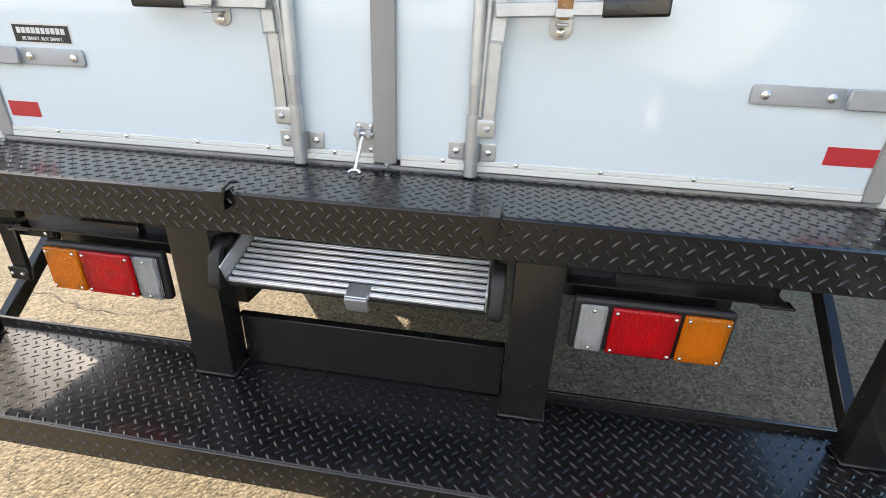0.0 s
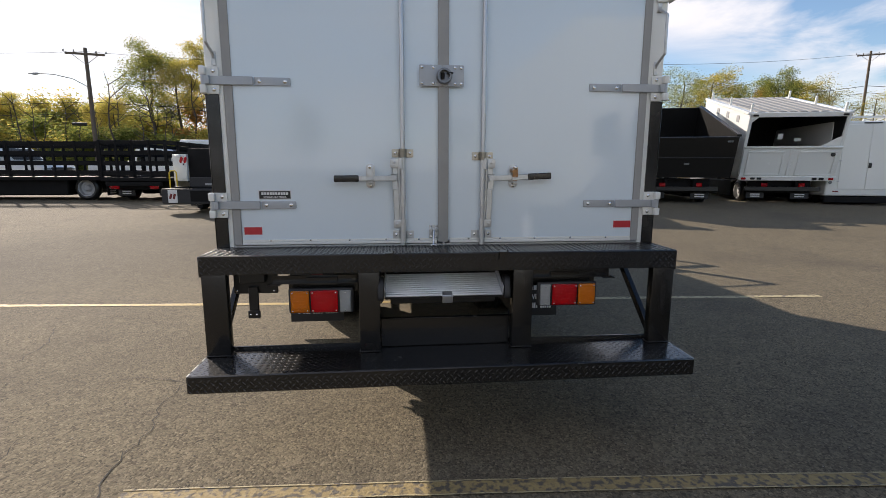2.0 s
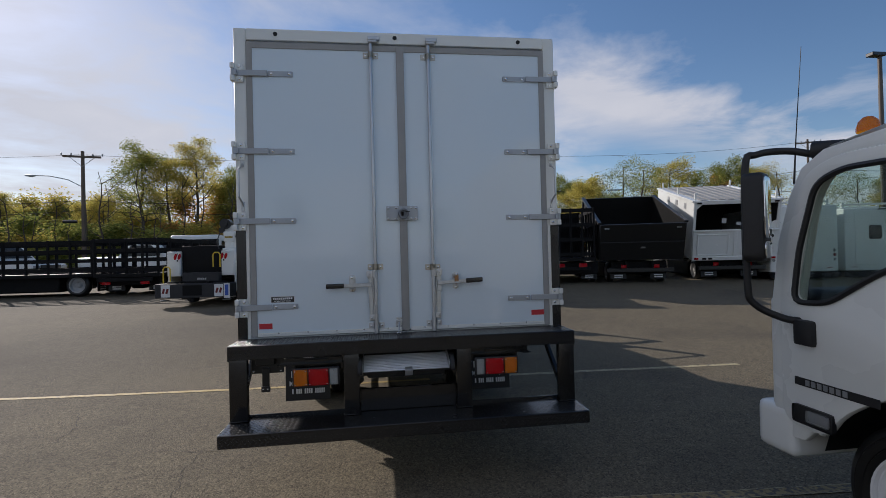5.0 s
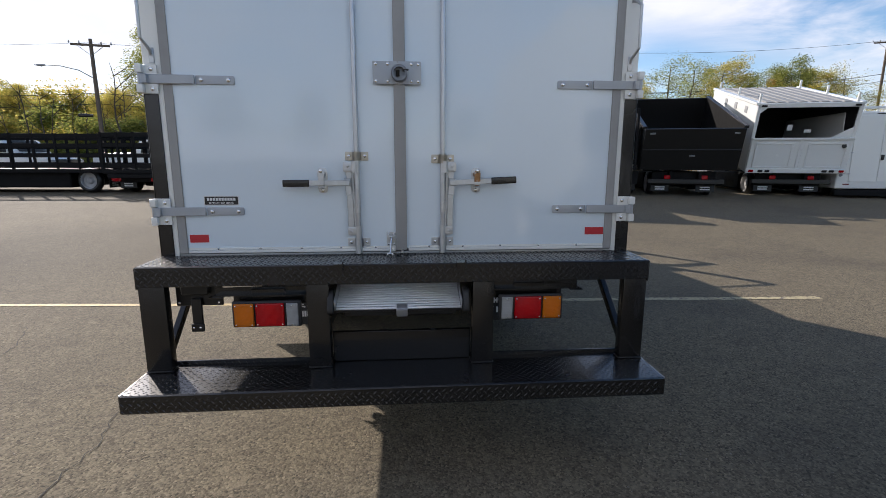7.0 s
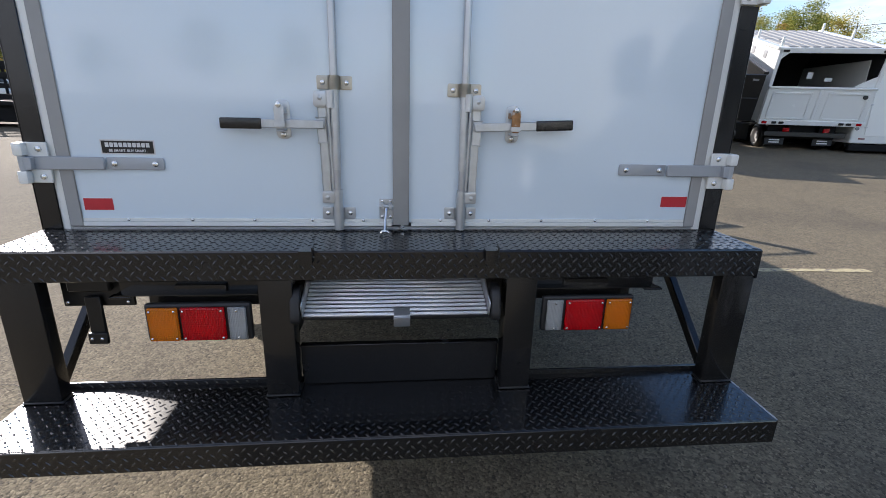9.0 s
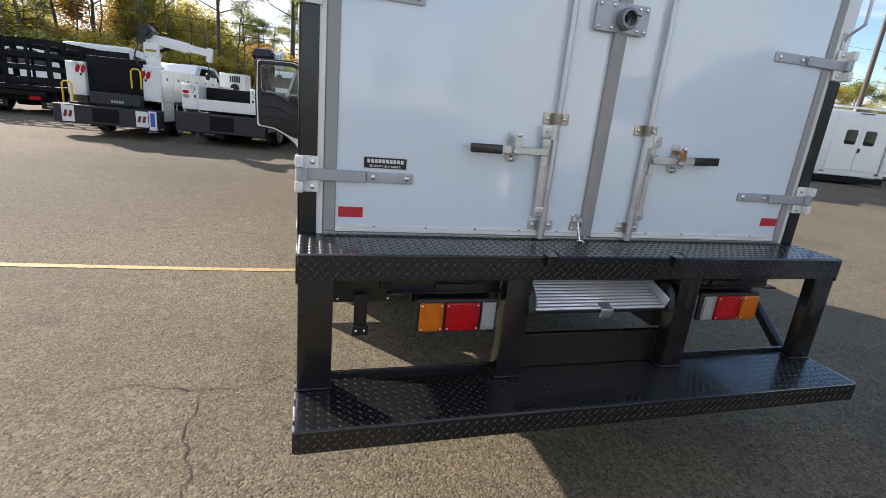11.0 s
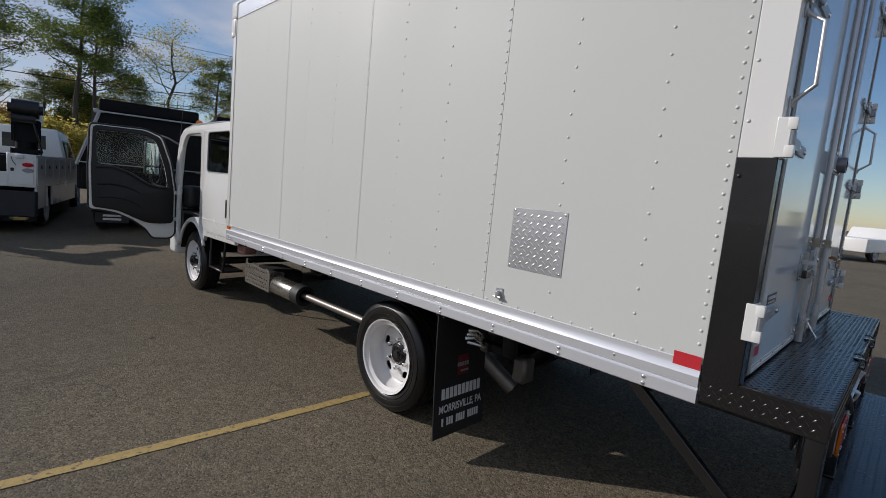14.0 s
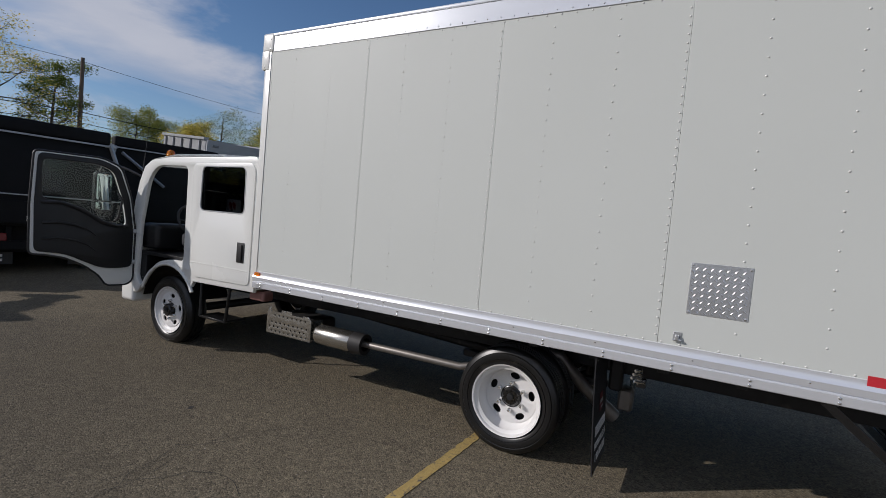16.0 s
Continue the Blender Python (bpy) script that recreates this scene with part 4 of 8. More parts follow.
def rear_doors(parent):
    Z0, Z1 = 1.040, 3.185
    # frame round the doorway
    for s in (-1, 1):
        x0, x1 = (-HX, -1.13) if s < 0 else (1.13, HX)
        boxp("rear_post", (x0, x1, 0.0, 0.12, 1.0, TOP), M["body_white"], parent, 0.006)
        # black corner guard wraps the lower post
        g = nb()
        box(g, x0 + (-0.004 if s < 0 else 0.028), x1 + (-0.028 if s < 0 else 0.004), -0.006, 0.0, 1.017, 1.81, 0.002)
        box(g, s * HX - 0.004 + (s * 0.002), s * HX + 0.004 + (s * 0.002), -0.006, 0.118, 0.98, 1.81, 0.002)
        gd = part("corner_guard", g, M["black"], parent, "glossy black steel corner guard")
        bolts("bolt", [(s * (HX + 0.0065), 0.10, 1.745)], M["black_satin"], gd, "x", 0.007, 0.005, s)
    boxp("rear_header", (-1.13, 1.13, 0.0, 0.12, 3.215, TOP), M["body_white"], parent, 0.004)
    boxp("rear_sill", (-HX, HX, 0.004, 0.12, 0.93, 1.026), M["galv"], parent, 0.004)
    # doors
    for s in (-1, 1):
        x0, x1 = (-1.108, -0.006) if s < 0 else (0.002, 1.108)
        d = boxp("rear_door", (x0, x1, -0.002, 0.045, Z0, Z1 + 0.01), M["door_white"], parent, 0.004, "glossy white rear door")
        seal = nb()
        a, b = (-1.132, -1.088) if s < 0 else (1.088, 1.132)
        box(seal, a, b, -0.008, -0.0025, 1.027, 3.2, 0.003)
        box(seal, min(x0, x1) - 0.0, max(x0, x1), -0.0078, -0.0024, 3.152, 3.199, 0.003)
        part("door_seal", seal, M["seal"], d, "grey rubber door seal")
        rail = nb()
        box(rail, x0 + 0.02 if s < 0 else x0 + 0.03, x1 - 0.03 if s < 0 else x1 - 0.02, -0.0095, -0.0025, 1.0285, 1.044, 0.0015)
        box(rail, x0 + 0.02 if s < 0 else x0 + 0.03, x1 - 0.03 if s < 0 else x1 - 0.02, -0.006, -0.0026, 1.0445, 1.056, 0.001)
        part("bottom_rail", rail, M["body_white"], d, "white aluminium bottom rail")
        bolts("rail_bolt", [(s * q, -0.006, 1.051) for q in (0.14, 0.32, 0.52, 0.73, 0.94)], M["zinc"], d, r=0.006, h=0.005)
        # reflective tape
        r0, r1 = (-1.077, -0.984) if s < 0 else (0.985, 1.087)
        z0 = 1.084 if s < 0 else 1.105
        boxp("red_reflector", (r0, r1, -0.0032, -0.0021, z0, z0 + 0.040), M["red_tape"], d, 0, "red reflective tape")
    boxp("centre_seal", (-0.034, 0.024, -0.022, -0.003, 1.035, 3.19), M["seal"], parent, 0.006, "grey overlapping centre seal", seg=2)
    # sill plug at the foot of the centre seal
    part("door_stop", tube(nb(), [(0.0, -0.012, 1.026), (0.0, -0.012, 1.044)], 0.009, 10), M["zinc"], parent)
    # round black marker sockets in the header
    for x in (-0.92, -0.04, 0.93):
        part("marker_socket", lathe(nb(), [(0, 0.016), (-0.006, 0.015), (-0.007, 0.009), (-0.002, 0.008), (-0.002, 0)], (x, 0, 3.262), "y", 14), M["plastic"], parent)


rear_doors(truck)


def hinge(parent, s, z):
    """Strap hinge: white box plate with its barrel, grey strap, bolts."""
    X = lambda a, b: (min(s * a, s * b), max(s * a, s * b))  # noqa: E731
    bm = nb()
    box(bm, *X(1.150, 1.228), -0.0155, -0.0065, z - 0.066, z + 0.066, 0.002)
    box(bm, *X(1.2265, 1.234), -0.030, 0.012, z - 0.066, z + 0.066, 0.002)
    box(bm, *X(1.205, 1.236), -0.046, -0.0165, z + 0.024, z + 0.066, 0.007, seg=2)
    box(bm, *X(1.205, 1.236), -0.046, -0.0165, z - 0.066, z - 0.024, 0.007, seg=2)
    h = part("hinge", bm, M["body_white"], parent, "white hinge plate with a grey strap")
    bm = nb()
    tube(bm, [(s * 1.219, -0.030, z - 0.023), (s * 1.219, -0.030, z + 0.023)], 0.013, 12)
    ring = rounded([(s * 0.977, z - 0.0205), (s * 0.797, z - 0.0205), (s * 0.797, z + 0.0205), (s * 0.977, z + 0.0205)], [0.003, 0.008, 0.008, 0.003], 3)
    st = plate(ring if s < 0 else ring[::-1], [], 0.007, 0.0015, "xz", -0.0062)
    me = bpy.data.meshes.new("strap")
    st.to_mesh(me)
    st.free()
    bm.from_mesh(me)
    bpy.data.meshes.remove(me)
    box(bm, *X(1.19, 1.215), -0.040, -0.0125, z - 0.021, z + 0.021, 0.002)
    box(bm, *X(0.9805, 1.20), -0.0205, -0.0105, z - 0.0215, z + 0.0215, 0.003)
    part("strap", bm, M["strap"], h, "grey steel strap")
    bolts("bolt", [(s * 0.823, -0.0097, z), (s * 0.952, -0.0097, z), (s * 1.175, -0.0155, z + 0.045), (s * 1.175, -0.0155, z - 0.045)], M["zinc"], h, r=0.0105, h=0.008)


for zz in (2.963, 2.390, 1.876, 1.243):
    hinge(truck, -1, zz)
    hinge(truck, 1, zz + 0.002)


def lock_gear(parent, s):
    """A full height lock rod with its guides, slanting link bars, handle and catch."""
    x, yr = (-0.225 if s < 0 else 0.211), -0.0245
    rod = part("lock_rod", tube(nb(), [(x, yr, 1.024), (x, yr, 3.225)], 0.0125, 12), M["rod"], parent, "galvanised lock rod")
    part("rod_sleeve", tube(nb(), [(x, yr, 1.235), (x, yr, 1.50)], 0.0145, 12), M["galv"], rod)
    part("rod_foot", tube(nb(), [(x, yr, 1.022), (x, yr, 1.165)], 0.0165, 12), M["galv"], rod)
    for z in (1.078, 1.519 if s < 0 else 1.506, 3.118):
        bm = nb()
        for q in (-1, 1):
            u0, u1 = sorted((x + q * 0.018, x + q * 0.058))
            ring = rounded([(u0, z - 0.022), (u1, z - 0.022), (u1, z + 0.022), (u0, z + 0.022)], 0.006, 3)
            ear = plate(ring, [], 0.005, 0.001, "xz", -0.0047)
            me = bpy.data.meshes.new("ear")
            ear.to_mesh(me)
            ear.free()
            bm.from_mesh(me)
            bpy.data.meshes.remove(me)
        # half-round saddle over the rod
        arcs = [(x + 0.021 * math.cos(a), -0.004 - 0.0365 * max(0.0, math.sin(a)) ** 0.8) for a in [math.pi * k / 8 for k in range(9)]]
        lo = [bm.verts.new((u, v, z - 0.022)) for u, v in arcs]
        hi = [bm.verts.new((u, v, z + 0.022)) for u, v in arcs]
        made = [bm.faces.new((lo[k], lo[k + 1], hi[k + 1], hi[k])) for k in range(8)]
        bmesh.ops.solidify(bm, geom=made, thickness=0.003)
        part("rod_guide", bm, M["brass"] if z > 1.3 else M["galv"], rod, "bolted rod guide")
        bolts("bolt", [(x - 0.039, -0.0072, z), (x + 0.039, -0.0072, z)], M["zinc"], rod, r=0.009, h=0.007)
    # cam at the head
    bm = nb()
    box(bm, x - 0.018, x + 0.05, -0.05, -0.02, 3.205, 3.222, 0.004)
    box(bm, x - 0.02, x + 0.07, -0.035, 0.001, 3.228, 3.26, 0.004)
    part("lock_cam", bm, M["galv"], rod)

    # links: cam plate at the top, two bars slanting in to a toe plate on the rod's foot
    def bar(name, a, b, w, y0, y1, mat="galv"):
        (ax, az), (bx, bz) = a, b
        d = math.hypot(bx - ax, bz - az)
        m = Matrix.Translation(((ax + bx) / 2, 0, (az + bz) / 2)) @ Matrix.Rotation(math.atan2(bx - ax, bz - az), 4, "Y")
        return part(name, box(nb(), -w / 2, w / 2, y0, y1, -d / 2, d / 2, 0.003, m), M[mat], rod)

    out = s * 1.0
    top, toe = x + out * 0.046, x + out * 0.031
    cam_ring = rounded([(top - 0.022, 1.440), (top + 0.022, 1.440), (top + 0.022, 1.492), (top - 0.022, 1.492)], 0.014, 4)
    part("cam_plate", plate(cam_ring, [], 0.007, 0.0015, "xz", -0.034), M["galv"], rod)
    part("cam_boss", tube(nb(), [(x + out * 0.012, -0.030, 1.438), (x + out * 0.012, -0.030, 1.494)], 0.016, 12), M["galv"], rod)
    bar("link_bar", (top - out * 0.004, 1.478), (toe + out * 0.004, 1.140), 0.029, -0.030, -0.022)
    bar("link_strap", (top, 1.408), (top - out * 0.005, 1.325), 0.031, -0.0375, -0.0305)
    bar("tie_bar", (x + out * 0.022, 1.44), (x + out * 0.014, 1.155), 0.011, -0.026, -0.016)
    toe_ring = rounded([(min(x, x + out * 0.052), 1.118), (max(x, x + out * 0.052), 1.118), (max(x, x + out * 0.052), 1.160), (min(x, x + out * 0.052), 1.160)], 0.008, 3)
    part("toe_plate", plate(toe_ring, [], 0.008, 0.0015, "xz", -0.032), M["galv"], rod)
    bolts("bolt", [(top, -0.0375, 1.470), (top, -0.0376, 1.388), (x + out * 0.034, -0.036, 1.139)], M["galv"], rod, r=0.008, h=0.005)
    # handle
    tipz = 1.384 if s < 0 else 1.403
    m = Matrix.Translation((top, 0, 1.386)) @ Matrix.Rotation((-1 if s > 0 else 1) * math.atan2(tipz - 1.386, 0.36), 4, "Y")
    reach = 0.318 if s < 0 else 0.332
    X = lambda a, b: (min(out * a, out * b), max(out * a, out * b))  # noqa: E731
    hd = part("lock_handle", box(nb(), *X(-0.012, reach - 0.10), -0.052, -0.044, -0.0145, 0.0145, 0.003, m), M["galv"], parent, "galvanised door handle with a black grip")
    part("grip", box(nb(), *X(reach - 0.13, reach), -0.0575, -0.0385, -0.0175, 0.0175, 0.006, m, seg=3), M["black"], hd, "black dipped grip")
    cx = -0.399 if s < 0 else 0.385
    bm = part("catch", plate(rounded([(cx - 0.024, 1.334), (cx + 0.024, 1.334), (cx + 0.024, 1.462), (cx - 0.024, 1.462)], 0.022, 5), [], 0.005, 0.001, "xz", -0.0052), M["galv"], parent, "handle catch")
    mat = M["rust_zinc"] if s > 0 else M["galv"]
    tongue = nb()
    ring = rounded([(cx - 0.015, 1.372), (cx + 0.015, 1.372), (cx + 0.015, 1.448), (cx - 0.015, 1.448)], 0.010, 3)
    pl = plate(ring, [], 0.005, 0.001, "xz", -0.060)
    me = bpy.data.meshes.new("tongue")
    pl.to_mesh(me)
    pl.free()
    tongue.from_mesh(me)
    bpy.data.meshes.remove(me)
    for q in (-0.0165, 0.0135):
        box(tongue, cx + q, cx + q + 0.003, -0.060, -0.008, 1.418, 1.436, 0.001)
    part("catch_tongue", tongue, mat, bm)
    k = nb()
    box(k, cx - 0.018, cx + 0.018, -0.066, -0.0627, 1.376, 1.392, 0.001)
    box(k, cx - 0.013, cx + 0.013, -0.062, -0.008, 1.360, 1.366, 0.002)
    part("catch_lip", k, M["galv"], bm)
    bolts("bolt", [(cx, -0.0625, 1.446), (cx, -0.008, 1.348)], M["zinc"], bm, r=0.010, h=0.006)


lock_gear(truck, -1)
lock_gear(truck, 1)


def door_furniture(parent):
    # puck lock on its plates
    p = part("lock_plate", plate(rounded([(-0.134, 1.866), (-0.014, 1.866), (-0.014, 1.974), (-0.134, 1.974)], 0.006), [], 0.004, 0.001, "xz", -0.0245), M["strap"], parent, "grey lock plates over the door joint")
    part("lock_plate_half", plate(rounded([(-0.010, 1.866), (0.103, 1.866), (0.103, 1.974), (-0.010, 1.974)], 0.006), [], 0.004, 0.001, "xz", -0.0247), M["strap"], p)
    boxp("plate_spacer", (-0.128, 0.098, -0.0235, -0.0025, 1.872, 1.968), M["strap"], p, 0.003)
    bm = lathe(nb(), [(0, 0.040), (-0.032, 0.040), (-0.038, 0.036), (-0.038, 0.028), (-0.012, 0.027), (-0.012, 0)], (-0.004, -0.0265, 1.915), "y", 28)
    part("lock_guard", bm, M["guard"], p, "round steel lock guard")
    k = nb()
    tube(k, [(-0.012, -0.040, 1.902), (-0.012, -0.050, 1.93)], 0.01, 10)
    box(k, 0.008, 0.042, -0.066, -0.05, 1.925, 1.933, 0.003)
    part("lock_barrel", k, M["black_satin"], p)
    bolts("bolt", [(a, -0.028, b) for a in (-0.118, -0.06, 0.055, 0.088) for b in (1.88, 1.96)], M["zinc"], p, r=0.008, h=0.006)
    # short hasp with its pin at the foot of the left door
    h = boxp("latch", (-0.082, -0.032, -0.0075, -0.002, 1.056, 1.13), M["galv"], parent, 0.002, "galvanised latch with a hanging pin")
    k = nb()
    box(k, -0.078, -0.064, -0.03, -0.007, 1.094, 1.118, 0.003)
    box(k, -0.05, -0.036, -0.03, -0.007, 1.094, 1.118, 0.003)
    tube(k, [(-0.082, -0.022, 1.106), (-0.032, -0.022, 1.106)], 0.006, 8)
    part("latch_eye", k, M["galv"], h)
    k = nb()
    tube(k, [(-0.057, -0.03, 1.10), (-0.060, -0.052, 1.065), (-0.063, -0.078, 1.028)], 0.0045, 8)
    tube(k, [(-0.079, -0.083, 1.0235), (-0.071, -0.078, 1.029), (-0.055, -0.078, 1.029), (-0.047, -0.083, 1.0235)], 0.0045, 8)
    part("latch_pin", k, M["zinc"], h)
    bolts("bolt", [(a, -0.0075, b) for a in (-0.072, -0.042) for b in (1.065, 1.122)], M["zinc"], h, r=0.006, h=0.005)
    # dealer sticker: a black plate with plain bars
    s = boxp("sticker", (-0.988, -0.826, -0.0035, -0.002, 1.277, 1.317), M["sticker_black"], parent, 0.0, "black sticker with white print on the door")
    bars(s, M["sticker_white"], -0.978, -0.836, 1.297, 1.311, -0.0036, [10])
    lettering("BE SMART. BUY SMART.", 0.0115, M["sticker_white"], s, Matrix.Translation((-0.907, -0.0036, 1.2815)) @ Matrix.Rotation(radians(90), 4, "X"), "white slogan on the sticker")
    boxp("sticker_rim", (-0.992, -0.822, -0.0029, -0.002, 1.273, 1.321), M["patch_alu"], s, 0.0)
    # grab handles on the posts
    for sg in (-1, 1):
        x = sg * 1.172
        k = nb()
        tube(k, [(x, -0.004, 2.30), (x, -0.012, 2.285), (x + sg * 0.012, -0.062, 2.25), (x + sg * 0.012, -0.066, 2.05), (x, -0.012, 2.005), (x, -0.004, 1.985)], 0.0075, 10)
        g = part("grab_handle", k, M["galv"], parent, "bent steel grab handle")
        for z in (2.31, 1.985):
            boxp("handle_foot", (x - 0.012, x + 0.012, -0.006, 0.0, z - 0.035, z + 0.035), M["galv"], g, 0.002)


door_furniture(truck)


def cargo_sides(parent):
    """Side skins with riveted joints, aluminium rails, front post and roof."""
    for s in (-1, 1):
        X = lambda a, b: (min(s * a, s * b), max(s * a, s * b))  # noqa: E731
        joints = [0.118, 1.195, 2.382, 3.555, 4.70]
        for a, b in zip(joints, joints[1:]):
            boxp("side_panel", (*X(HX - 0.03, HX), a + 0.0005, b - 0.0005, 1.045, 3.11), M["panel_white"], parent, 0.0015, "white riveted side panel")
        rv = []
        zs = [1.10 + 0.0508 * k for k in range(39)]
        for y in joints[1:4]:
            rv += [(s * HX, y + 0.014, z) for z in zs]
            rv += [(s * HX, y + 0.405 * q + (0.012 if q == 2 else 0), z + 0.0) for q in (1, 2) for z in [1.175 + 0.1022 * k for k in range(19)]]
        rv += [(s * HX, y, z) for y in (0.396, 0.803) for z in [1.175 + 0.1022 * k for k in range(19)]]
        rv += [(s * HX, 0.142, z) for z in [1.12 + 0.0508 * k for k in range(38)]] + [(s * HX, 0.10, z) for z in [1.935 + 0.204 * k for k in range(6)]]
        rv += [(s * HX, 4.68, z) for z in zs]
        rv += [(s * HX, 0.17 + 0.1005 * k, 1.062) for k in range(45)] + [(s * HX, 0.17 + 0.1005 * k, 3.095) for k in range(45)]
        studs("panel_rivet", rv, M["panel_rivet"], parent, "x", 0.007, s * 0.0034, "white rivet heads along the side panels")
        # bottom rail extrusion
        prof = [(HX - 0.02, 0.893), (HX + 0.006, 0.893), (HX + 0.010, 0.897), (HX + 0.010, 0.945), (HX + 0.004, 0.951), (HX + 0.003, 0.955), (HX + 0.012, 0.962), (HX + 0.0145, 0.9985), (HX + 0.0075, 1.012), (HX + 0.0045, 1.03), (HX + 0.0045, 1.05), (HX + 0.0005, 1.052), (HX - 0.02, 1.05)]
        bm = nb()
        ends = [[bm.verts.new((s * px, y, pz)) for px, pz in prof] for y in (0.122, 4.74)]
        n = len(prof)
        for k in range(n):
            q = (ends[0][k], ends[0][(k + 1) % n], ends[1][(k + 1) % n], ends[1][k])
            bm.faces.new(q)
        bm.faces.new(ends[0])
        bm.faces.new(ends[1][::-1])
        bmesh.ops.recalc_face_normals(bm, faces=bm.faces)
        rail = part("bottom_rail", bm, M["rail_alu"], parent, "bright aluminium bottom rail", smooth=20)
        bolts("rail_bolt", [(s * (HX + 0.010), 0.32 + 0.392 * k, z) for k in range(12) for z in (0.908, 0.934)], M["zinc"], rail, "x", 0.0085, 0.006, s)
        bolts("rail_rivet", [(s * (HX + 0.013), 0.45 + 0.55 * k, 0.985) for k in range(8)], M["zinc"], rail, "x", 0.006, 0.003, s)
        # top rail
        bm = nb()
        box(bm, *X(HX - 0.03, HX + 0.006), 0.12, 4.70, 3.105, 3.245, 0.003)
        box(bm, *X(HX - 0.05, HX + 0.012), 0.12, 4.70, 3.246, 3.272, 0.008, seg=2)
        tr = part("top_rail", bm, M["rail_alu"], parent, "bright aluminium top rail")
        studs("rail_rivet", [(s * (HX + 0.006), 0.2 + 0.1005 * k, 3.125) for k in range(44)], M["zinc"], tr, "x", 0.006, s * 0.003, "small rivets along the top rail")
        # rounded front post and its corner cap
        ring = rounded([(s * (HX + 0.006), 4.70), (s * (HX + 0.006), 4.80), (s * (HX - 0.12), 4.80), (s * (HX - 0.12), 4.70)], [0.0, 0.06, 0, 0], 5)
        part("front_post", plate(ring if s > 0 else ring[::-1], [], 2.28, 0.001, "xy", 2.03), M["body_white"], parent, "white rounded front corner post")
        bm = nb()
        box(bm, *X(HX - 0.13, HX + 0.016), 4.66, 4.815, 3.10, 3.282, 0.03, seg=3)
        box(bm, *X(HX - 0.1, HX + 0.014), 4.715, 4.812, 2.945, 3.12, 0.012, seg=2)
        cp = part("corner_cap", bm, M["body_white"], parent, "white cast corner cap")
        bolts("bolt", [(s * (HX + 0.014), 4.77, 2.97), (s * (HX + 0.016), 4.70, 3.13), (s * (HX + 0.016), 4.70, 3.22)], M["zinc"], cp, "x", 0.007, 0.004, s)
        # side reflectors and front marker
        boxp("red_reflector", (*X(HX + 0.0046, HX + 0.0062), 0.123, 0.222, 1.022, 1.074), M["red_tape"], parent, 0, "red reflective tape")
        boxp("side_marker", (*X(HX + 0.0045, HX + 0.018), 4.645, 4.715, 1.008, 1.043), M["amber_lens"], parent, 0.004, "small orange side marker")
        boxp("rating_plate", (*X(HX + 0.0102, HX + 0.012), 4.60, 4.69, 0.908, 0.938), M["galv"], parent, 0.0)
    # repair patch, clasp
    pt = boxp("chequer_patch", (-HX - 0.003, -HX, 0.752, 1.060, 1.252, 1.552), M["patch_alu"], parent, 0.001, "square aluminium chequer plate patch")
    lugs(pt, M["patch_alu"], (-HX - 0.003, 1.060, 1.252), (0, -1, 0), (0, 0, 1), (-1, 0, 0), 0.308, 0.30, pitch=0.0195, length=0.027, wide=0.0085, high=0.0015, margin=0.014)
    bolts("rivet", [(-HX - 0.003, y, z) for y in (0.764, 1.048) for z in (1.264, 1.54)], M["zinc"], pt, "x", 0.006, 0.003, -1)
    bm = nb()
    box(bm, -HX - 0.006, -HX, 1.07, 1.115, 1.08, 1.135, 0.002)
    box(bm, -HX - 0.026, -HX - 0.006, 1.082, 1.105, 1.085, 1.12, 0.005)
    tube(bm, [(-HX - 0.02, 1.07, 1.09), (-HX - 0.02, 1.115, 1.09)], 0.006, 8)
    part("clasp", bm, M["galv"], parent, "small galvanised clasp")
    # roof, front wall, floor
    boxp("roof", (-HX + 0.01, HX - 0.01, 0.12, 4.72, 3.255, 3.285), M["panel_white"], parent, 0.004)
    boxp("front_wall", (-HX + 0.12, HX - 0.12, 4.765, 4.795, 0.9, 3.25), M["panel_white"], parent, 0.003)
    boxp("floor", (-HX + 0.03, HX - 0.03, 0.12, 4.76, 0.94, 1.04), M["chassis"], parent, 0.0)
    for k in range(11):
        boxp("cross_member", (-HX + 0.05, HX - 0.05, 0.3 + k * 0.41, 0.36 + k * 0.41, 0.86, 0.938), M["chassis"], parent, 0.004)


cargo_sides(truck)


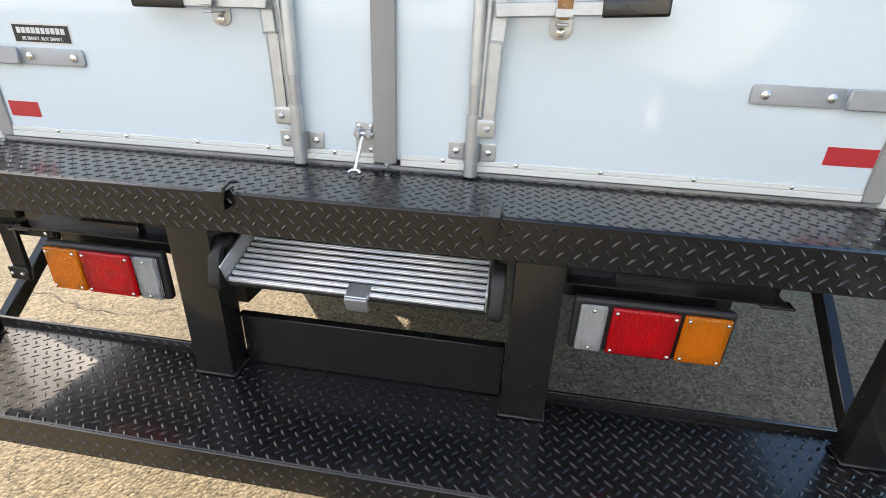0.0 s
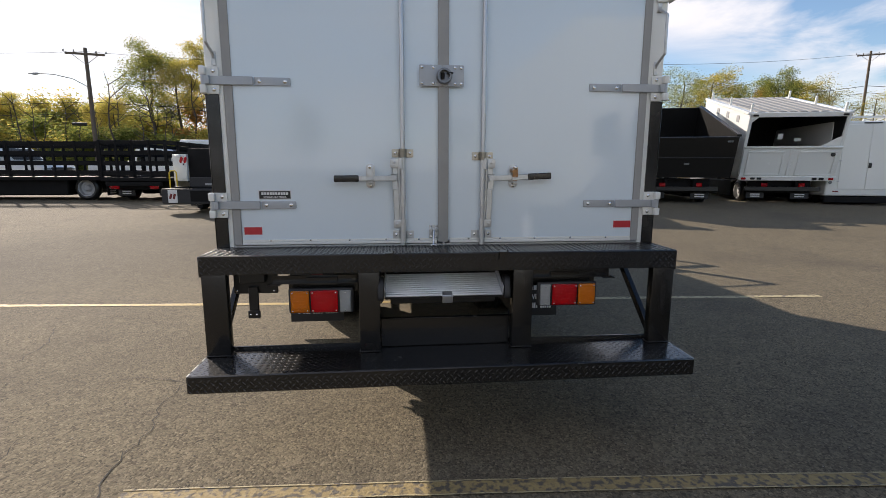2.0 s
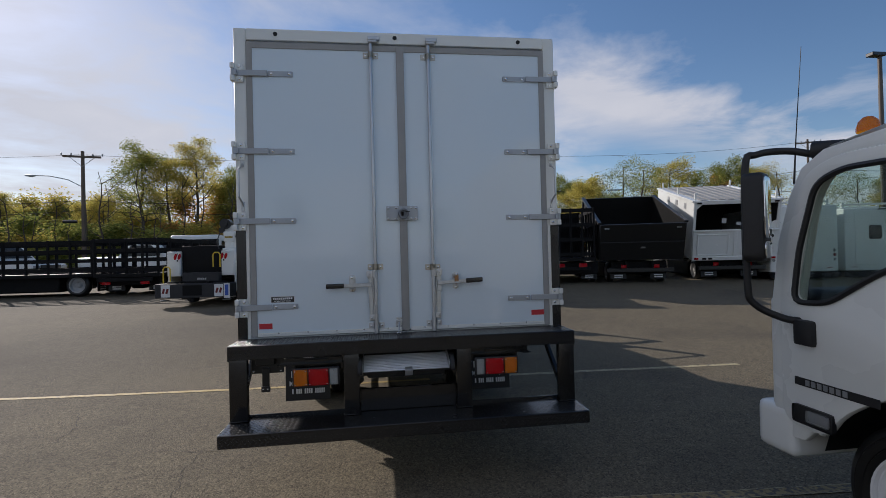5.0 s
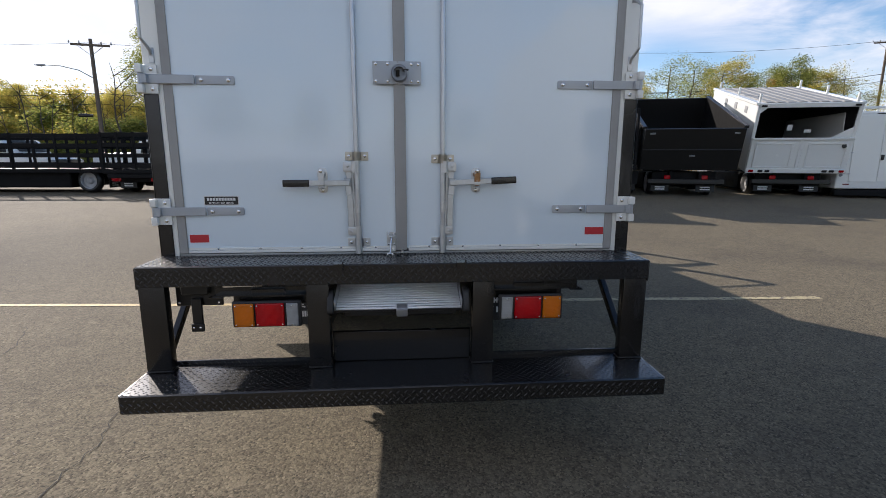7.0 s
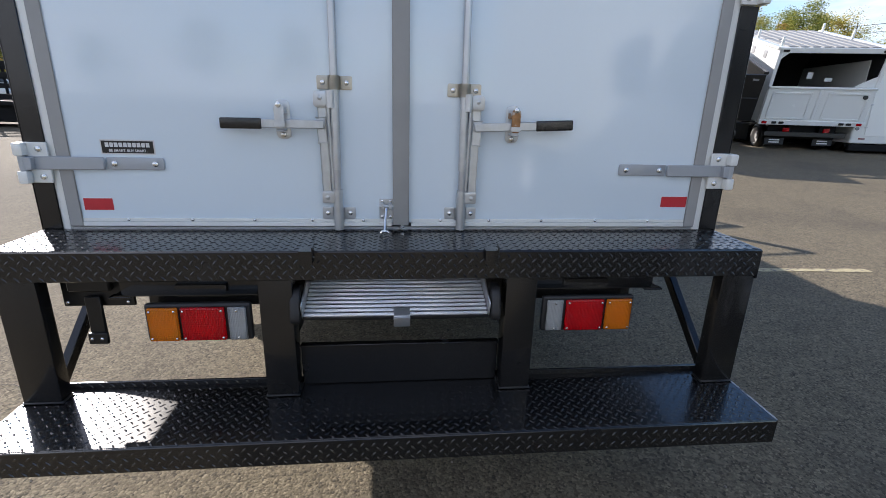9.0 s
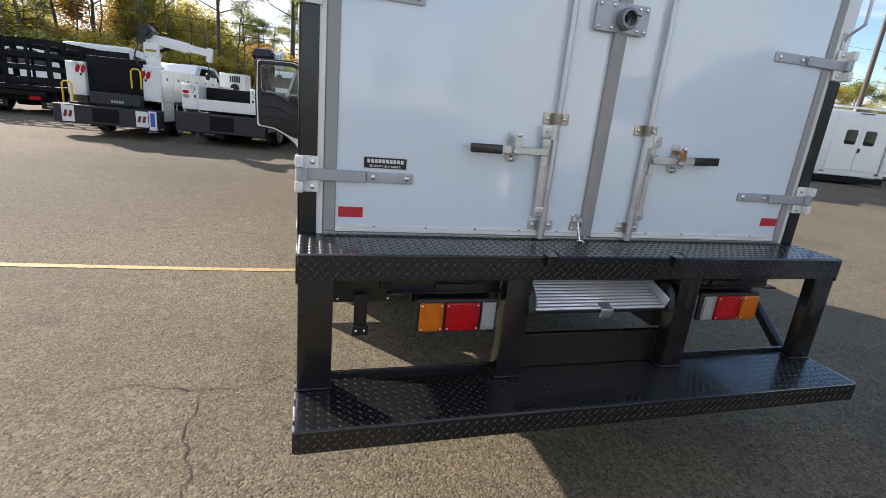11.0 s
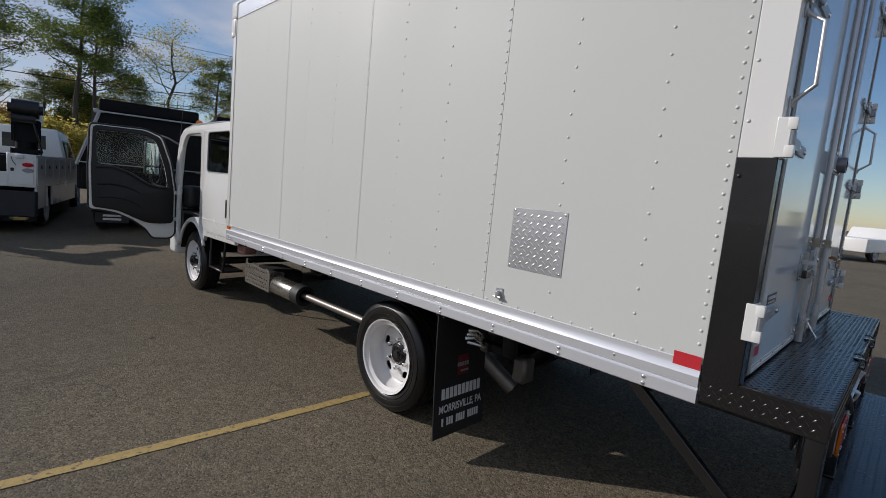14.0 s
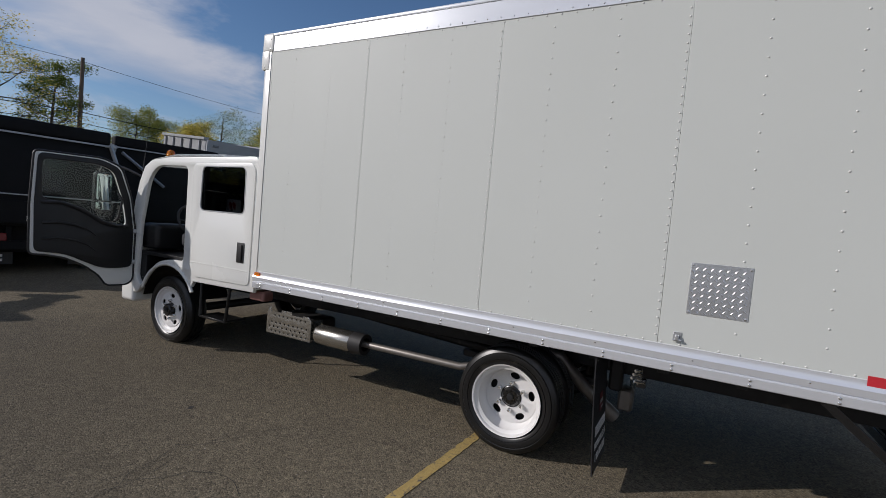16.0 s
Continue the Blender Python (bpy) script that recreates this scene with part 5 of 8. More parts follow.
def chassis(parent, y0=-0.1, y1=6.9, rear=2.17, front=6.33):
    for s in (-1, 1):
        boxp("frame_rail", (s * 0.42 - 0.035, s * 0.42 + 0.035, y0, y1, 0.62, 0.85), M["chassis"], parent, 0.006)
        wheel(parent, s * 1.058, rear, side=s, dual=True, label="dual rear wheel with a deep white rim")
        wheel(parent, s * 1.045, front, side=s, label="front wheel with a white rim")
    part("rear_axle", tube(nb(), [(-0.9, rear, 0.4), (-0.2, rear, 0.4), (-0.12, rear, 0.42), (0.12, rear, 0.42), (0.2, rear, 0.4), (0.9, rear, 0.4)], [0.06, 0.06, 0.17, 0.17, 0.06, 0.06], 14), M["chassis"], parent)
    part("front_axle", tube(nb(), [(-0.9, front, 0.38), (0.9, front, 0.38)], 0.05, 10), M["chassis"], parent)
    part("drive_shaft", tube(nb(), [(0, rear + 0.1, 0.44), (0, front - 1.0, 0.6)], 0.045, 10), M["chassis"], parent)
    for s in (-1, 1):
        bm = nb()
        box(bm, s * 0.5 - 0.035, s * 0.5 + 0.035, rear - 0.62, rear + 0.62, 0.5, 0.56, 0.01)
        box(bm, s * 0.5 - 0.03, s * 0.5 + 0.03, rear - 0.3, rear + 0.3, 0.46, 0.5, 0.01)
        part("leaf_spring", bm, M["chassis"], parent)
    boxp("fuel_tank", (0.55, 0.95, 3.2, 4.3, 0.45, 0.8), M["chassis"], parent, 0.05, seg=3)
    boxp("tool_tray", (-0.34, 0.30, 0.15, 0.55, 0.66, 0.84), M["chassis"], parent, 0.01)


chassis(truck)


def mud_flap(parent, s, y=1.535):
    x0, x1 = (-1.196, -0.742) if s < 0 else (0.742, 1.196)
    bm = nb()
    n = 8
    grid = []
    for i in range(n + 1):
        z = 0.108 + (0.885 - 0.108) * i / n
        off = -0.045 * (1 - i / n) ** 1.4
        grid.append([(x0, y + off, z), (x1, y + off, z)])
    fr = [[bm.verts.new(p) for p in r] for r in grid]
    bk = [[bm.verts.new((p[0], p[1] + 0.008, p[2])) for p in r] for r in grid]
    for i in range(n):
        bm.faces.new((fr[i][0], fr[i][1], fr[i + 1][1], fr[i + 1][0]))
        bm.faces.new((bk[i][1], bk[i][0], bk[i + 1][0], bk[i + 1][1]))
        for k in (0, 1):
            bm.faces.new((fr[i][k], fr[i + 1][k], bk[i + 1][k], bk[i][k]))
    bm.faces.new((fr[0][0], bk[0][0], bk[0][1], fr[0][1]))
    bm.faces.new((fr[n][0], fr[n][1], bk[n][1], bk[n][0]))
    bmesh.ops.recalc_face_normals(bm, faces=bm.faces)
    f = part("mud_flap", bm, M["flap"], parent, "black rubber mud flap with white print", smooth=60)
    c = (x0 + x1) / 2

    def slab(x0, x1, z0, z1, material, words, out=0.0):
        zc = (z0 + z1) / 2
        i = (zc - 0.108) / (0.885 - 0.108)
        yy = y - 0.045 * (1 - i) ** 1.4 - 0.0045 - out
        for ob in bars(f, material, x0, x1, -(z1 - z0) / 2, (z1 - z0) / 2, 0.0, words):
            ob.matrix_local = Matrix.Translation((0, yy, zc)) @ Matrix.Rotation(-math.atan(0.063 * (1 - i) ** 0.4 * 1.2), 4, "X")

    slab(c - 0.055, c + 0.07, 0.475, 0.60, M["sign_red"], [1])
    slab(c - 0.045, c + 0.06, 0.53, 0.556, M["lamp_grey"], [5], 0.002)
    slab(c - 0.012, c + 0.06, 0.494, 0.506, M["lamp_grey"], [5], 0.002)
    slab(c - 0.175, c + 0.185, 0.345, 0.413, M["sticker_white"], [10])
    slab(c - 0.165, c + 0.175, 0.178, 0.228, M["sticker_white"], [1, 3, 4, 5])
    i = (0.28 - 0.108) / 0.777
    lettering("MORRISVILLE, PA", 0.068, M["sticker_white"], f, Matrix.Translation((c + 0.005, y - 0.045 * (1 - i) ** 1.4 - 0.006, 0.262)) @ Matrix.Rotation(radians(90 - 3.2), 4, "X") @ Matrix.Diagonal((0.76, 1, 1, 1)), "white town name on the mud flap")
    bolts("bolt", [(q, y, 0.86) for q in (x0 + 0.04, c, x1 - 0.04)], M["zinc"], f, r=0.009, h=0.006)


mud_flap(truck, -1)
mud_flap(truck, 1)


def exhaust(parent):
    holes = [circle(4.22 + 0.058 * k + (0.029 if r % 2 else 0), 0.455 + 0.042 * r, 0.010, 8) for k in range(9) for r in range(3)]
    holes += [circle(4.24 + 0.058 * k, 0.612, 0.009, 8) for k in range(8)]
    ring = [(4.165, 0.425), (4.755, 0.425), (4.755, 0.60), (4.74, 0.69), (4.70, 0.69), (4.70, 0.645), (4.56, 0.645), (4.56, 0.672), (4.42, 0.672), (4.42, 0.645), (4.27, 0.645), (4.27, 0.66), (4.20, 0.66), (4.165, 0.63)]
    sh = part("heat_shield", plate(ring, holes, 0.004, 0.0005, "yz", -1.005), M["steel"], parent, "perforated stainless heat shield")
    boxp("shield_flange", (-1.005, -0.85, 4.165, 4.17, 0.43, 0.63), M["steel"], sh, 0.001)
    boxp("filter_body", (-0.98, -0.6, 4.2, 4.72, 0.45, 0.62), M["chassis"], sh, 0.05, seg=3)
    part("muffler", lathe(nb(), [(0, 0), (0, 0.082), (0.02, 0.092), (0.43, 0.092), (0.45, 0.082), (0.45, 0)], (-0.93, 3.68, 0.51), "y", 24), M["steel"], parent, "bright stainless muffler")
    part("muffler_band", lathe(nb(), [(0, 0.06), (0, 0.095), (0.13, 0.1), (0.13, 0.06)], (-0.93, 3.57, 0.51), "y", 24), M["chassis"], parent)
    part("tail_pipe", tube(nb(), [(-0.93, 3.6, 0.515), (-0.93, 2.62, 0.525), (-0.88, 2.45, 0.56), (-0.70, 2.2, 0.72), (-0.62, 1.9, 0.70), (-0.58, 1.72, 0.50), (-0.44, 1.49, 0.27)], [0.03, 0.03, 0.03, 0.034, 0.04, 0.05, 0.058], 12), M["pipe"], parent, "heat tinted exhaust pipe")
    # strap end and connector hanging behind the flap
    bm = nb()
    for k in range(3):
        q = k * 0.024
        tube(bm, [(-1.19, 1.30 + q * 0.4, 0.845 - q), (-1.15, 1.27 + q * 0.4, 0.85 - q), (-1.11, 1.27, 0.825 - q), (-1.08, 1.29, 0.79 - q)], 0.0095, 8)
    tube(bm, [(-1.19, 1.30, 0.78), (-1.13, 1.25, 0.765), (-1.07, 1.25, 0.745)], 0.008, 8)
    part("ratchet_grip", box(nb(), -1.085, -1.035, 1.24, 1.30, 0.715, 0.775, 0.012, seg=2), M["black"], parent)
    boxp("spring_bracket", (-0.50, -0.37, 1.36, 1.47, 0.34, 0.52), M["pipe"], parent, 0.02)
    boxp("reservoir", (-0.98, -0.84, 4.86, 5.08, 0.70, 0.80), M["dull_rose"], parent, 0.03, "dull reddish plastic reservoir", seg=3)
    boxp("hanger", (-0.56, -0.47, 1.44, 1.54, 0.5, 0.86), M["chassis"], parent, 0.02)
    part("ratchet", bm, M["zinc"], parent, "bright metal ratchet under the body")


exhaust(truck)


def arc(cy, cz, r, a0, a1, n=8):
    return [(cy + r * math.cos(radians(a0 + (a1 - a0) * k / n)), cz + r * math.sin(radians(a0 + (a1 - a0) * k / n))) for k in range(n + 1)]


CX = 1.08
FRONT_OPEN = rounded([(6.07, 2.045), (6.64, 2.045), (6.80, 1.90), (6.92, 1.35), (6.95, 0.72), (6.86, 0.60), (6.76, 0.74), (6.55, 0.93), (6.30, 0.985), (6.06, 0.985)], [0.08, 0.1, 0.12, 0.1, 0.05, 0.05, 0.1, 0.1, 0.1, 0.06], 4)
REAR_WIN = rounded([(5.095, 1.575), (5.80, 1.575), (5.79, 2.05), (5.105, 2.05)], 0.07, 5)
SIDE = [(4.90, 0.80), (5.86, 0.785), (5.90, 0.72)] + arc(6.33, 0.40, 0.53, 142, 28, 10) + [(6.92, 0.52), (7.08, 0.50), (7.13, 0.70), (7.125, 1.25), (7.065, 1.62), (6.985, 1.87), (6.90, 2.03), (6.76, 2.11), (6.4, 2.145), (5.0, 2.155), (4.90, 2.11)]
DOOR = [(0.0, 0.66), (0.06, 0.60), (0.27, 0.60), (0.34, 0.72), (0.48, 0.835), (0.66, 0.925), (0.82, 0.955), (0.955, 0.965), (0.965, 1.5), (0.945, 2.055), (0.36, 2.065), (0.17, 1.99), (0.055, 1.64), (0.0, 1.25)]
DOOR_WIN = [(0.87, 1.56), (0.88, 1.975), (0.40, 1.985), (0.25, 1.93), (0.14, 1.58), (0.095, 1.29), (0.30, 1.30), (0.55, 1.46), (0.72, 1.54)]


def front_door(parent, s, open_):
    """The front door, on its side s of the cab, swung wide open or shut."""
    hinge_at = Vector((s * 1.085, 7.03, 0.0))
    # the door's own axes: u away from the hinge, n its outer face
    if open_:
        u = Vector((s * 0.985, 0.16, 0)).normalized() * 1.03
        n = Vector((0.16 * -s, 0.985, 0)).normalized()
    else:
        u, n = Vector((0, -1, 0)), Vector((s, 0, 0))
    # local (x: along u, z: up, y: inward)
    m = Matrix((( u.x, -n.x, 0, hinge_at.x), (u.y, -n.y, 0, hinge_at.y), (0, 0, 1, 0), (0, 0, 0, 1)))
    flip = m.to_3x3().determinant() < 0

    def put(name, bm, mat, par, label=""):
        bmesh.ops.transform(bm, matrix=m, verts=bm.verts)
        if flip:
            bmesh.ops.reverse_faces(bm, faces=bm.faces)
        return part(name, bm, mat, par, label)

    ring = rounded(DOOR, [0.04, 0.05, 0.06, 0.1, 0.1, 0.1, 0.08, 0.05, 0.1, 0.06, 0.1, 0.1, 0.1, 0.1], 4)
    win = rounded(DOOR_WIN, [0.05, 0.07, 0.08, 0.08, 0.1, 0.08, 0.1, 0.1, 0.1], 4)
    d = put("front_door", plate(ring, [win], 0.05, 0.012, "xz", 0.0), M["body_white"], parent, "open white front door with dark inner trim" if open_ else "closed white front door")
    glass = put("door_glass", plate(rounded([(a, b) for a, b in DOOR_WIN], 0.06), [], 0.004, 0, "xz", 0.004), M["clear_glass"], d)
    glass.visible_shadow = False
    if open_:
        inner = [(0.026, 0.82), (0.13, 0.805), (0.27, 0.805), (0.36, 0.822), (0.48, 0.878), (0.65, 0.962), (0.815, 0.986), (0.917, 0.994), (0.930, 1.5), (0.914, 2.035), (0.37, 2.042), (0.195, 1.97), (0.082, 1.63), (0.026, 1.245)]
        trim = put("door_trim", plate(rounded(inner, 0.06), [win], 0.022, 0.006, "xz", 0.037), M["trim"], d, "dark plastic inner door trim")
        # swept waist moulding, arm rest, pull
        bm = nb()
        tube(bm, [(0.88, 0.055, 1.52), (0.70, 0.058, 1.525), (0.52, 0.06, 1.46), (0.34, 0.06, 1.34), (0.20, 0.058, 1.30), (0.09, 0.055, 1.305)], 0.019, 8)
        put("waist_moulding", bm, M["plastic"], trim)
        for name, z, r in (("arm_rest", 1.30, 0.017), ("pocket_ridge", 1.13, 0.012)):
            bm = nb()
            tube(bm, [(0.86, 0.05, z), (0.72, 0.056, z + 0.012), (0.58, 0.056, z - 0.01), (0.46, 0.054, z - 0.06), (0.38, 0.05, z - 0.13)], [r, r, r * 0.9, r * 0.6, 0.004], 10)
            put(name, bm, M["trim"], trim)
        bm = nb()
        tube(bm, [(0.22, 0.05, 1.36), (0.2, 0.085, 1.4), (0.17, 0.09, 1.6), (0.20, 0.055, 1.68)], 0.012, 8)
        put("pull_handle", bm, M["plastic"], trim)
        put("door_latch", box(nb(), 0.955, 0.972, -0.012, 0.012, 1.30, 1.36, 0.003), M["zinc"], d)
        for zz in (0.85, 1.22):
            put("door_hinge", box(nb(), -0.06, 0.03, 0.0, 0.045, zz, zz + 0.05, 0.008), M["galv"], d)
        bm = nb()
        rim_ = rounded(DOOR, 0.05)
        seal = list(rim_)
        tube(bm, [(a, 0.022, b) for a, b in seal] + [(seal[0][0], 0.022, seal[0][1])], 0.011, 8, caps=False)
        put("door_seal", bm, M["plastic"], d)
    else:
        put("door_handle", box(nb(), 0.74, 0.80, -0.035, -0.024, 1.06, 1.26, 0.008), M["plastic"], d)
        bm = nb()
        wr = rounded(DOOR_WIN, 0.07, 4)
        tube(bm, [(a, -0.026, b) for a, b in wr] + [(wr[0][0], -0.026, wr[0][1])], 0.016, 6, caps=False)
        put("window_rubber", bm, M["plastic"], d)
        boxes = put("badge", box(nb(), 0.09, 0.55, -0.029, -0.025, 0.835, 0.88, 0.002), M["plastic"], d, "dark model badge with pale bars")
        bm = nb()
        for k in range(7):
            box(bm, 0.16 + 0.035 * k, 0.185 + 0.035 * k, -0.031, -0.0285, 0.843, 0.873)
        put("badge_bar", bm, M["lamp_grey"], boxes)
        lm = put("side_lamp", box(nb(), 0.08, 0.32, -0.036, -0.022, 0.63, 0.73, 0.02, seg=2), M["plastic"], d)
        put("lens", box(nb(), 0.17, 0.30, -0.042, -0.032, 0.65, 0.715, 0.015, seg=2), M["clear_lens"], lm)
    return d


def flowing(pts, n=5):
    """A smooth run of points through the given ones."""
    p = [Vector(q) for q in pts]
    p = [p[0] * 2 - p[1]] + p + [p[-1] * 2 - p[-2]]
    out = []
    for a, b, c, d in zip(p, p[1:], p[2:], p[3:]):
        for k in range(n):
            t = k / n
            out.append(0.5 * (2 * b + (c - a) * t + (2 * a - 5 * b + 4 * c - d) * t * t + (3 * b - a - 3 * c + d) * t * t * t))
    return out + [p[-2]]


def big_mirror(parent, s, at, y, arm=True, z0=1.52, z1=2.02, yaw=0.0, deep=0.07):
    """Tall black wing mirror on a hoop arm; its glass looks back."""
    x = at
    h = part("wing_mirror", plate(rounded([(x - 0.10, z0), (x + 0.10, z0), (x + 0.10, z1), (x - 0.10, z1)], 0.05, 5), [], deep, 0.02, "xz", y), M["plastic"], parent, "tall black wing mirror on a hoop arm")
    part("mirror_glass", plate(rounded([(x - 0.08, z0 + 0.13), (x + 0.08, z0 + 0.13), (x + 0.08, z1 - 0.025), (x - 0.08, z1 - 0.025)], 0.03, 4), [], 0.006, 0.001, "xz", y - deep / 2 - 0.001), M["mirror"], h)
    part("mirror_glass", plate(rounded([(x - 0.08, z0 + 0.02), (x + 0.08, z0 + 0.02), (x + 0.08, z0 + 0.115), (x - 0.08, z0 + 0.115)], 0.03, 4), [], 0.006, 0.001, "xz", y - deep / 2 - 0.001), M["mirror"], h)
    h.matrix_local = Matrix.Translation((x, y, 0)) @ Matrix.Rotation(radians(yaw), 4, "Z") @ Matrix.Translation((-x, -y, 0))
    if arm:
        part("mirror_arm", tube(nb(), flowing([(s * 1.0, y - 0.14, 2.10), (s * 1.10, y - 0.05, 2.14), (x - s * 0.02, y + 0.01, 2.13), (x + s * 0.045, y + 0.02, 2.05), (x + s * 0.05, y + 0.02, 1.42), (x + s * 0.02, y + 0.01, 1.28), (s * 1.16, y - 0.06, 1.20), (s * 1.09, y - 0.12, 1.19)]), 0.02, 10), M["plastic"], parent)
        boxp("arm_foot", (min(s * 1.08, s * 1.14), max(s * 1.08, s * 1.14), y - 0.21, y - 0.09, 1.06, 1.2), M["plastic"], parent, 0.02, seg=2)
        part("arm_head", tube(nb(), [(s * 0.93, y - 0.32, 2.12), (s * 1.02, y - 0.14, 2.12)], [0.03, 0.055], 10), M["plastic"], parent)


def cab(parent, open_sides=(-1, 1), crew=True):
    part("cab_side", plate(SIDE, [FRONT_OPEN, REAR_WIN], 0.05, 0.012, "yz", -CX + 0.025), M["body_white"], parent, "white cab side")
    part("cab_side", plate(SIDE, [FRONT_OPEN, REAR_WIN], 0.05, 0.012, "yz", CX - 0.025), M["body_white"], parent, "white cab side")
    for s in (-1, 1):
        # rear crew door, slightly proud
        ring = rounded([(4.965, 0.86), (5.86, 0.845), (5.955, 1.02), (5.955, 2.075), (5.03, 2.095), (4.965, 2.03)], 0.06, 4)
        rd = part("crew_door", plate(ring, [REAR_WIN], 0.012, 0.004, "yz", s * (CX + 0.004)), M["body_white"], parent, "white rear crew door")
        bm = nb()
        tube(bm, [(s * (CX + 0.008), a, b) for a, b in REAR_WIN] + [(s * (CX + 0.008), *REAR_WIN[0])], 0.007, 6, caps=False)
        part("window_rubber", bm, M["lamp_grey"], rd)
        g = part("window_glass", plate(REAR_WIN, [], 0.004, 0, "yz", s * (CX - 0.004)), M["glass"], rd)
        g.visible_shadow = False
        boxp("door_handle", (min(s * (CX + 0.008), s * (CX + 0.02)), max(s * (CX + 0.008), s * (CX + 0.02)), 5.055, 5.16, 1.08, 1.285), M["plastic"], rd, 0.006, seg=2)
        boxp("handle_grip", (min(s * (CX + 0.02), s * (CX + 0.034)), max(s * (CX + 0.02), s * (CX + 0.034)), 5.075, 5.11, 1.10, 1.265), M["plastic"], rd, 0.006, seg=2)
        bm = box(nb(), min(s * (CX + 0.009), s * (CX + 0.0135)), max(s * (CX + 0.009), s * (CX + 0.0135)), 4.985, 5.94, 1.0, 1.006)
        part("crease", bm, M["body_white"], rd)
        if s in open_sides and s > 0:
            rd.matrix_local = Matrix.Translation((s * CX, 5.95, 0)) @ Matrix.Rotation(radians(97 * s), 4, "Z") @ Matrix.Translation((-s * CX, -5.95, 0))
        # wheel arch liner and flare
        arch = arc(6.33, 0.40, 0.50, 160, 12, 14)
        bm = nb()
        tube(bm, [(s * (CX - 0.005), a, b) for a, b in arc(6.33, 0.40, 0.525, 150, 22, 14)], 0.02, 8)
        part("arch_flare", bm, M["body_white"], parent)
        bm = nb()
        rows = [[bm.verts.new((s * q, a, b)) for a, b in arch] for q in (CX - 0.02, 0.62)]
        for k in range(len(arch) - 1):
            bm.faces.new((rows[0][k], rows[0][k + 1], rows[1][k + 1], rows[1][k]))
        bmesh.ops.solidify(bm, geom=bm.faces[:], thickness=0.008)
        part("arch_liner", bm, M["plastic"], parent)
        # step below the crew door
        bm = nb()
        box(bm, min(s * 0.78, s * 1.03), max(s * 0.78, s * 1.03), 5.36, 5.80, 0.40, 0.425, 0.006)
        tube(bm, [(s * 1.02, 5.37, 0.41), (s * 1.01, 5.33, 0.78)], 0.016, 8)
        tube(bm, [(s * 1.02, 5.79, 0.41), (s * 1.0, 5.82, 0.78)], 0.016, 8)
        part("cab_step", bm, M["black_satin"], parent, "black steel cab step")
        front_door(parent, s, s in open_sides)
    # roof, back wall, floor, nose
    bm = nb()
    secs = [(4.90, 2.11), (5.0, 2.17), (5.6, 2.195), (6.4, 2.195), (6.72, 2.15), (6.88, 2.05)]
    rows = []
    for y, z in secs:
        rows.append([bm.verts.new((x, y, z - d)) for x, d in ((-1.075, 0.03), (-1.0, 0.004), (-0.6, -0.025), (0, -0.035), (0.6, -0.025), (1.0, 0.004), (1.075, 0.03))])
    for a, b in zip(rows, rows[1:]):
        for k in range(6):
            bm.faces.new((a[k], a[k + 1], b[k + 1], b[k]))
    bmesh.ops.solidify(bm, geom=bm.faces[:], thickness=0.03)
    bmesh.ops.recalc_face_normals(bm, faces=bm.faces)
    part("cab_roof", bm, M["body_white"], parent, "white rounded cab roof", smooth=60)
    boxp("cab_back", (-1.03, 1.03, 4.90, 4.94, 0.82, 2.10), M["body_white"], parent, 0.01)
    boxp("cab_floor", (-1.03, 1.03, 4.94, 7.05, 0.98, 1.02), M["trim"], parent, 0.004)
    boxp("foot_well", (-1.03, 1.03, 6.84, 7.05, 0.60, 0.98), M["trim"], parent, 0.004)
    boxp("nose", (-1.06, 1.06, 7.06, 7.16, 0.62, 1.30), M["body_white"], parent, 0.03, "white cab nose", seg=3)
    boxp("front_bumper", (-1.09, 1.09, 6.98, 7.25, 0.39, 0.67), M["body_white"], parent, 0.05, "white front bumper", seg=3)
    boxp("grille", (-0.62, 0.62, 7.155, 7.175, 0.76, 0.98), M["plastic"], parent, 0.01)
    for s in (-1, 1):
        boxp("head_lamp", (min(s * 0.68, s * 1.03), max(s * 0.68, s * 1.03), 7.14, 7.18, 0.70, 0.90), M["clear_lens"], parent, 0.02, seg=2)
        boxp("door_lining", (min(s * 1.0, s * 1.028), max(s * 1.0, s * 1.028), 4.95, 6.0, 1.02, 1.55), M["trim"], parent, 0.01)
    # windscreen
    bm = nb()
    q = [bm.verts.new(p) for p in ((-1.0, 7.11, 1.30), (1.0, 7.11, 1.30), (0.97, 6.89, 2.05), (-0.97, 6.89, 2.05))]
    bm.faces.new(q)
    bmesh.ops.solidify(bm, geom=bm.faces[:], thickness=0.006)
    ws = part("windscreen", bm, M["clear_glass"], parent)
    ws.visible_shadow = False
    boxp("dashboard", (-1.0, 1.0, 6.72, 7.06, 1.05, 1.36), M["trim"], parent, 0.06, seg=3)
    # seats
    for x in (-0.62, 0.05, 0.62):
        bm = nb()
        box(bm, x - 0.25, x + 0.25, 5.98, 6.46, 1.12, 1.28, 0.05, seg=3)
        box(bm, x - 0.24, x + 0.24, -0.06, 0.06, 0, 0.58, 0.05, Matrix.Translation((x * 0, 6.0, 1.24)) @ Matrix.Rotation(radians(12), 4, "X"), seg=3)
        box(bm, x - 0.13, x + 0.13, 5.80, 5.90, 1.80, 1.98, 0.04, seg=3)
        part("seat", bm, M["seat"], parent, "dark cloth seat")
    bm = nb()
    box(bm, -0.95, 0.95, 5.0, 5.45, 1.1, 1.25, 0.05, seg=3)
    box(bm, -0.95, 0.95, 4.97, 5.07, 1.2, 1.8, 0.04, seg=3)
    part("bench_seat", bm, M["seat"], parent)
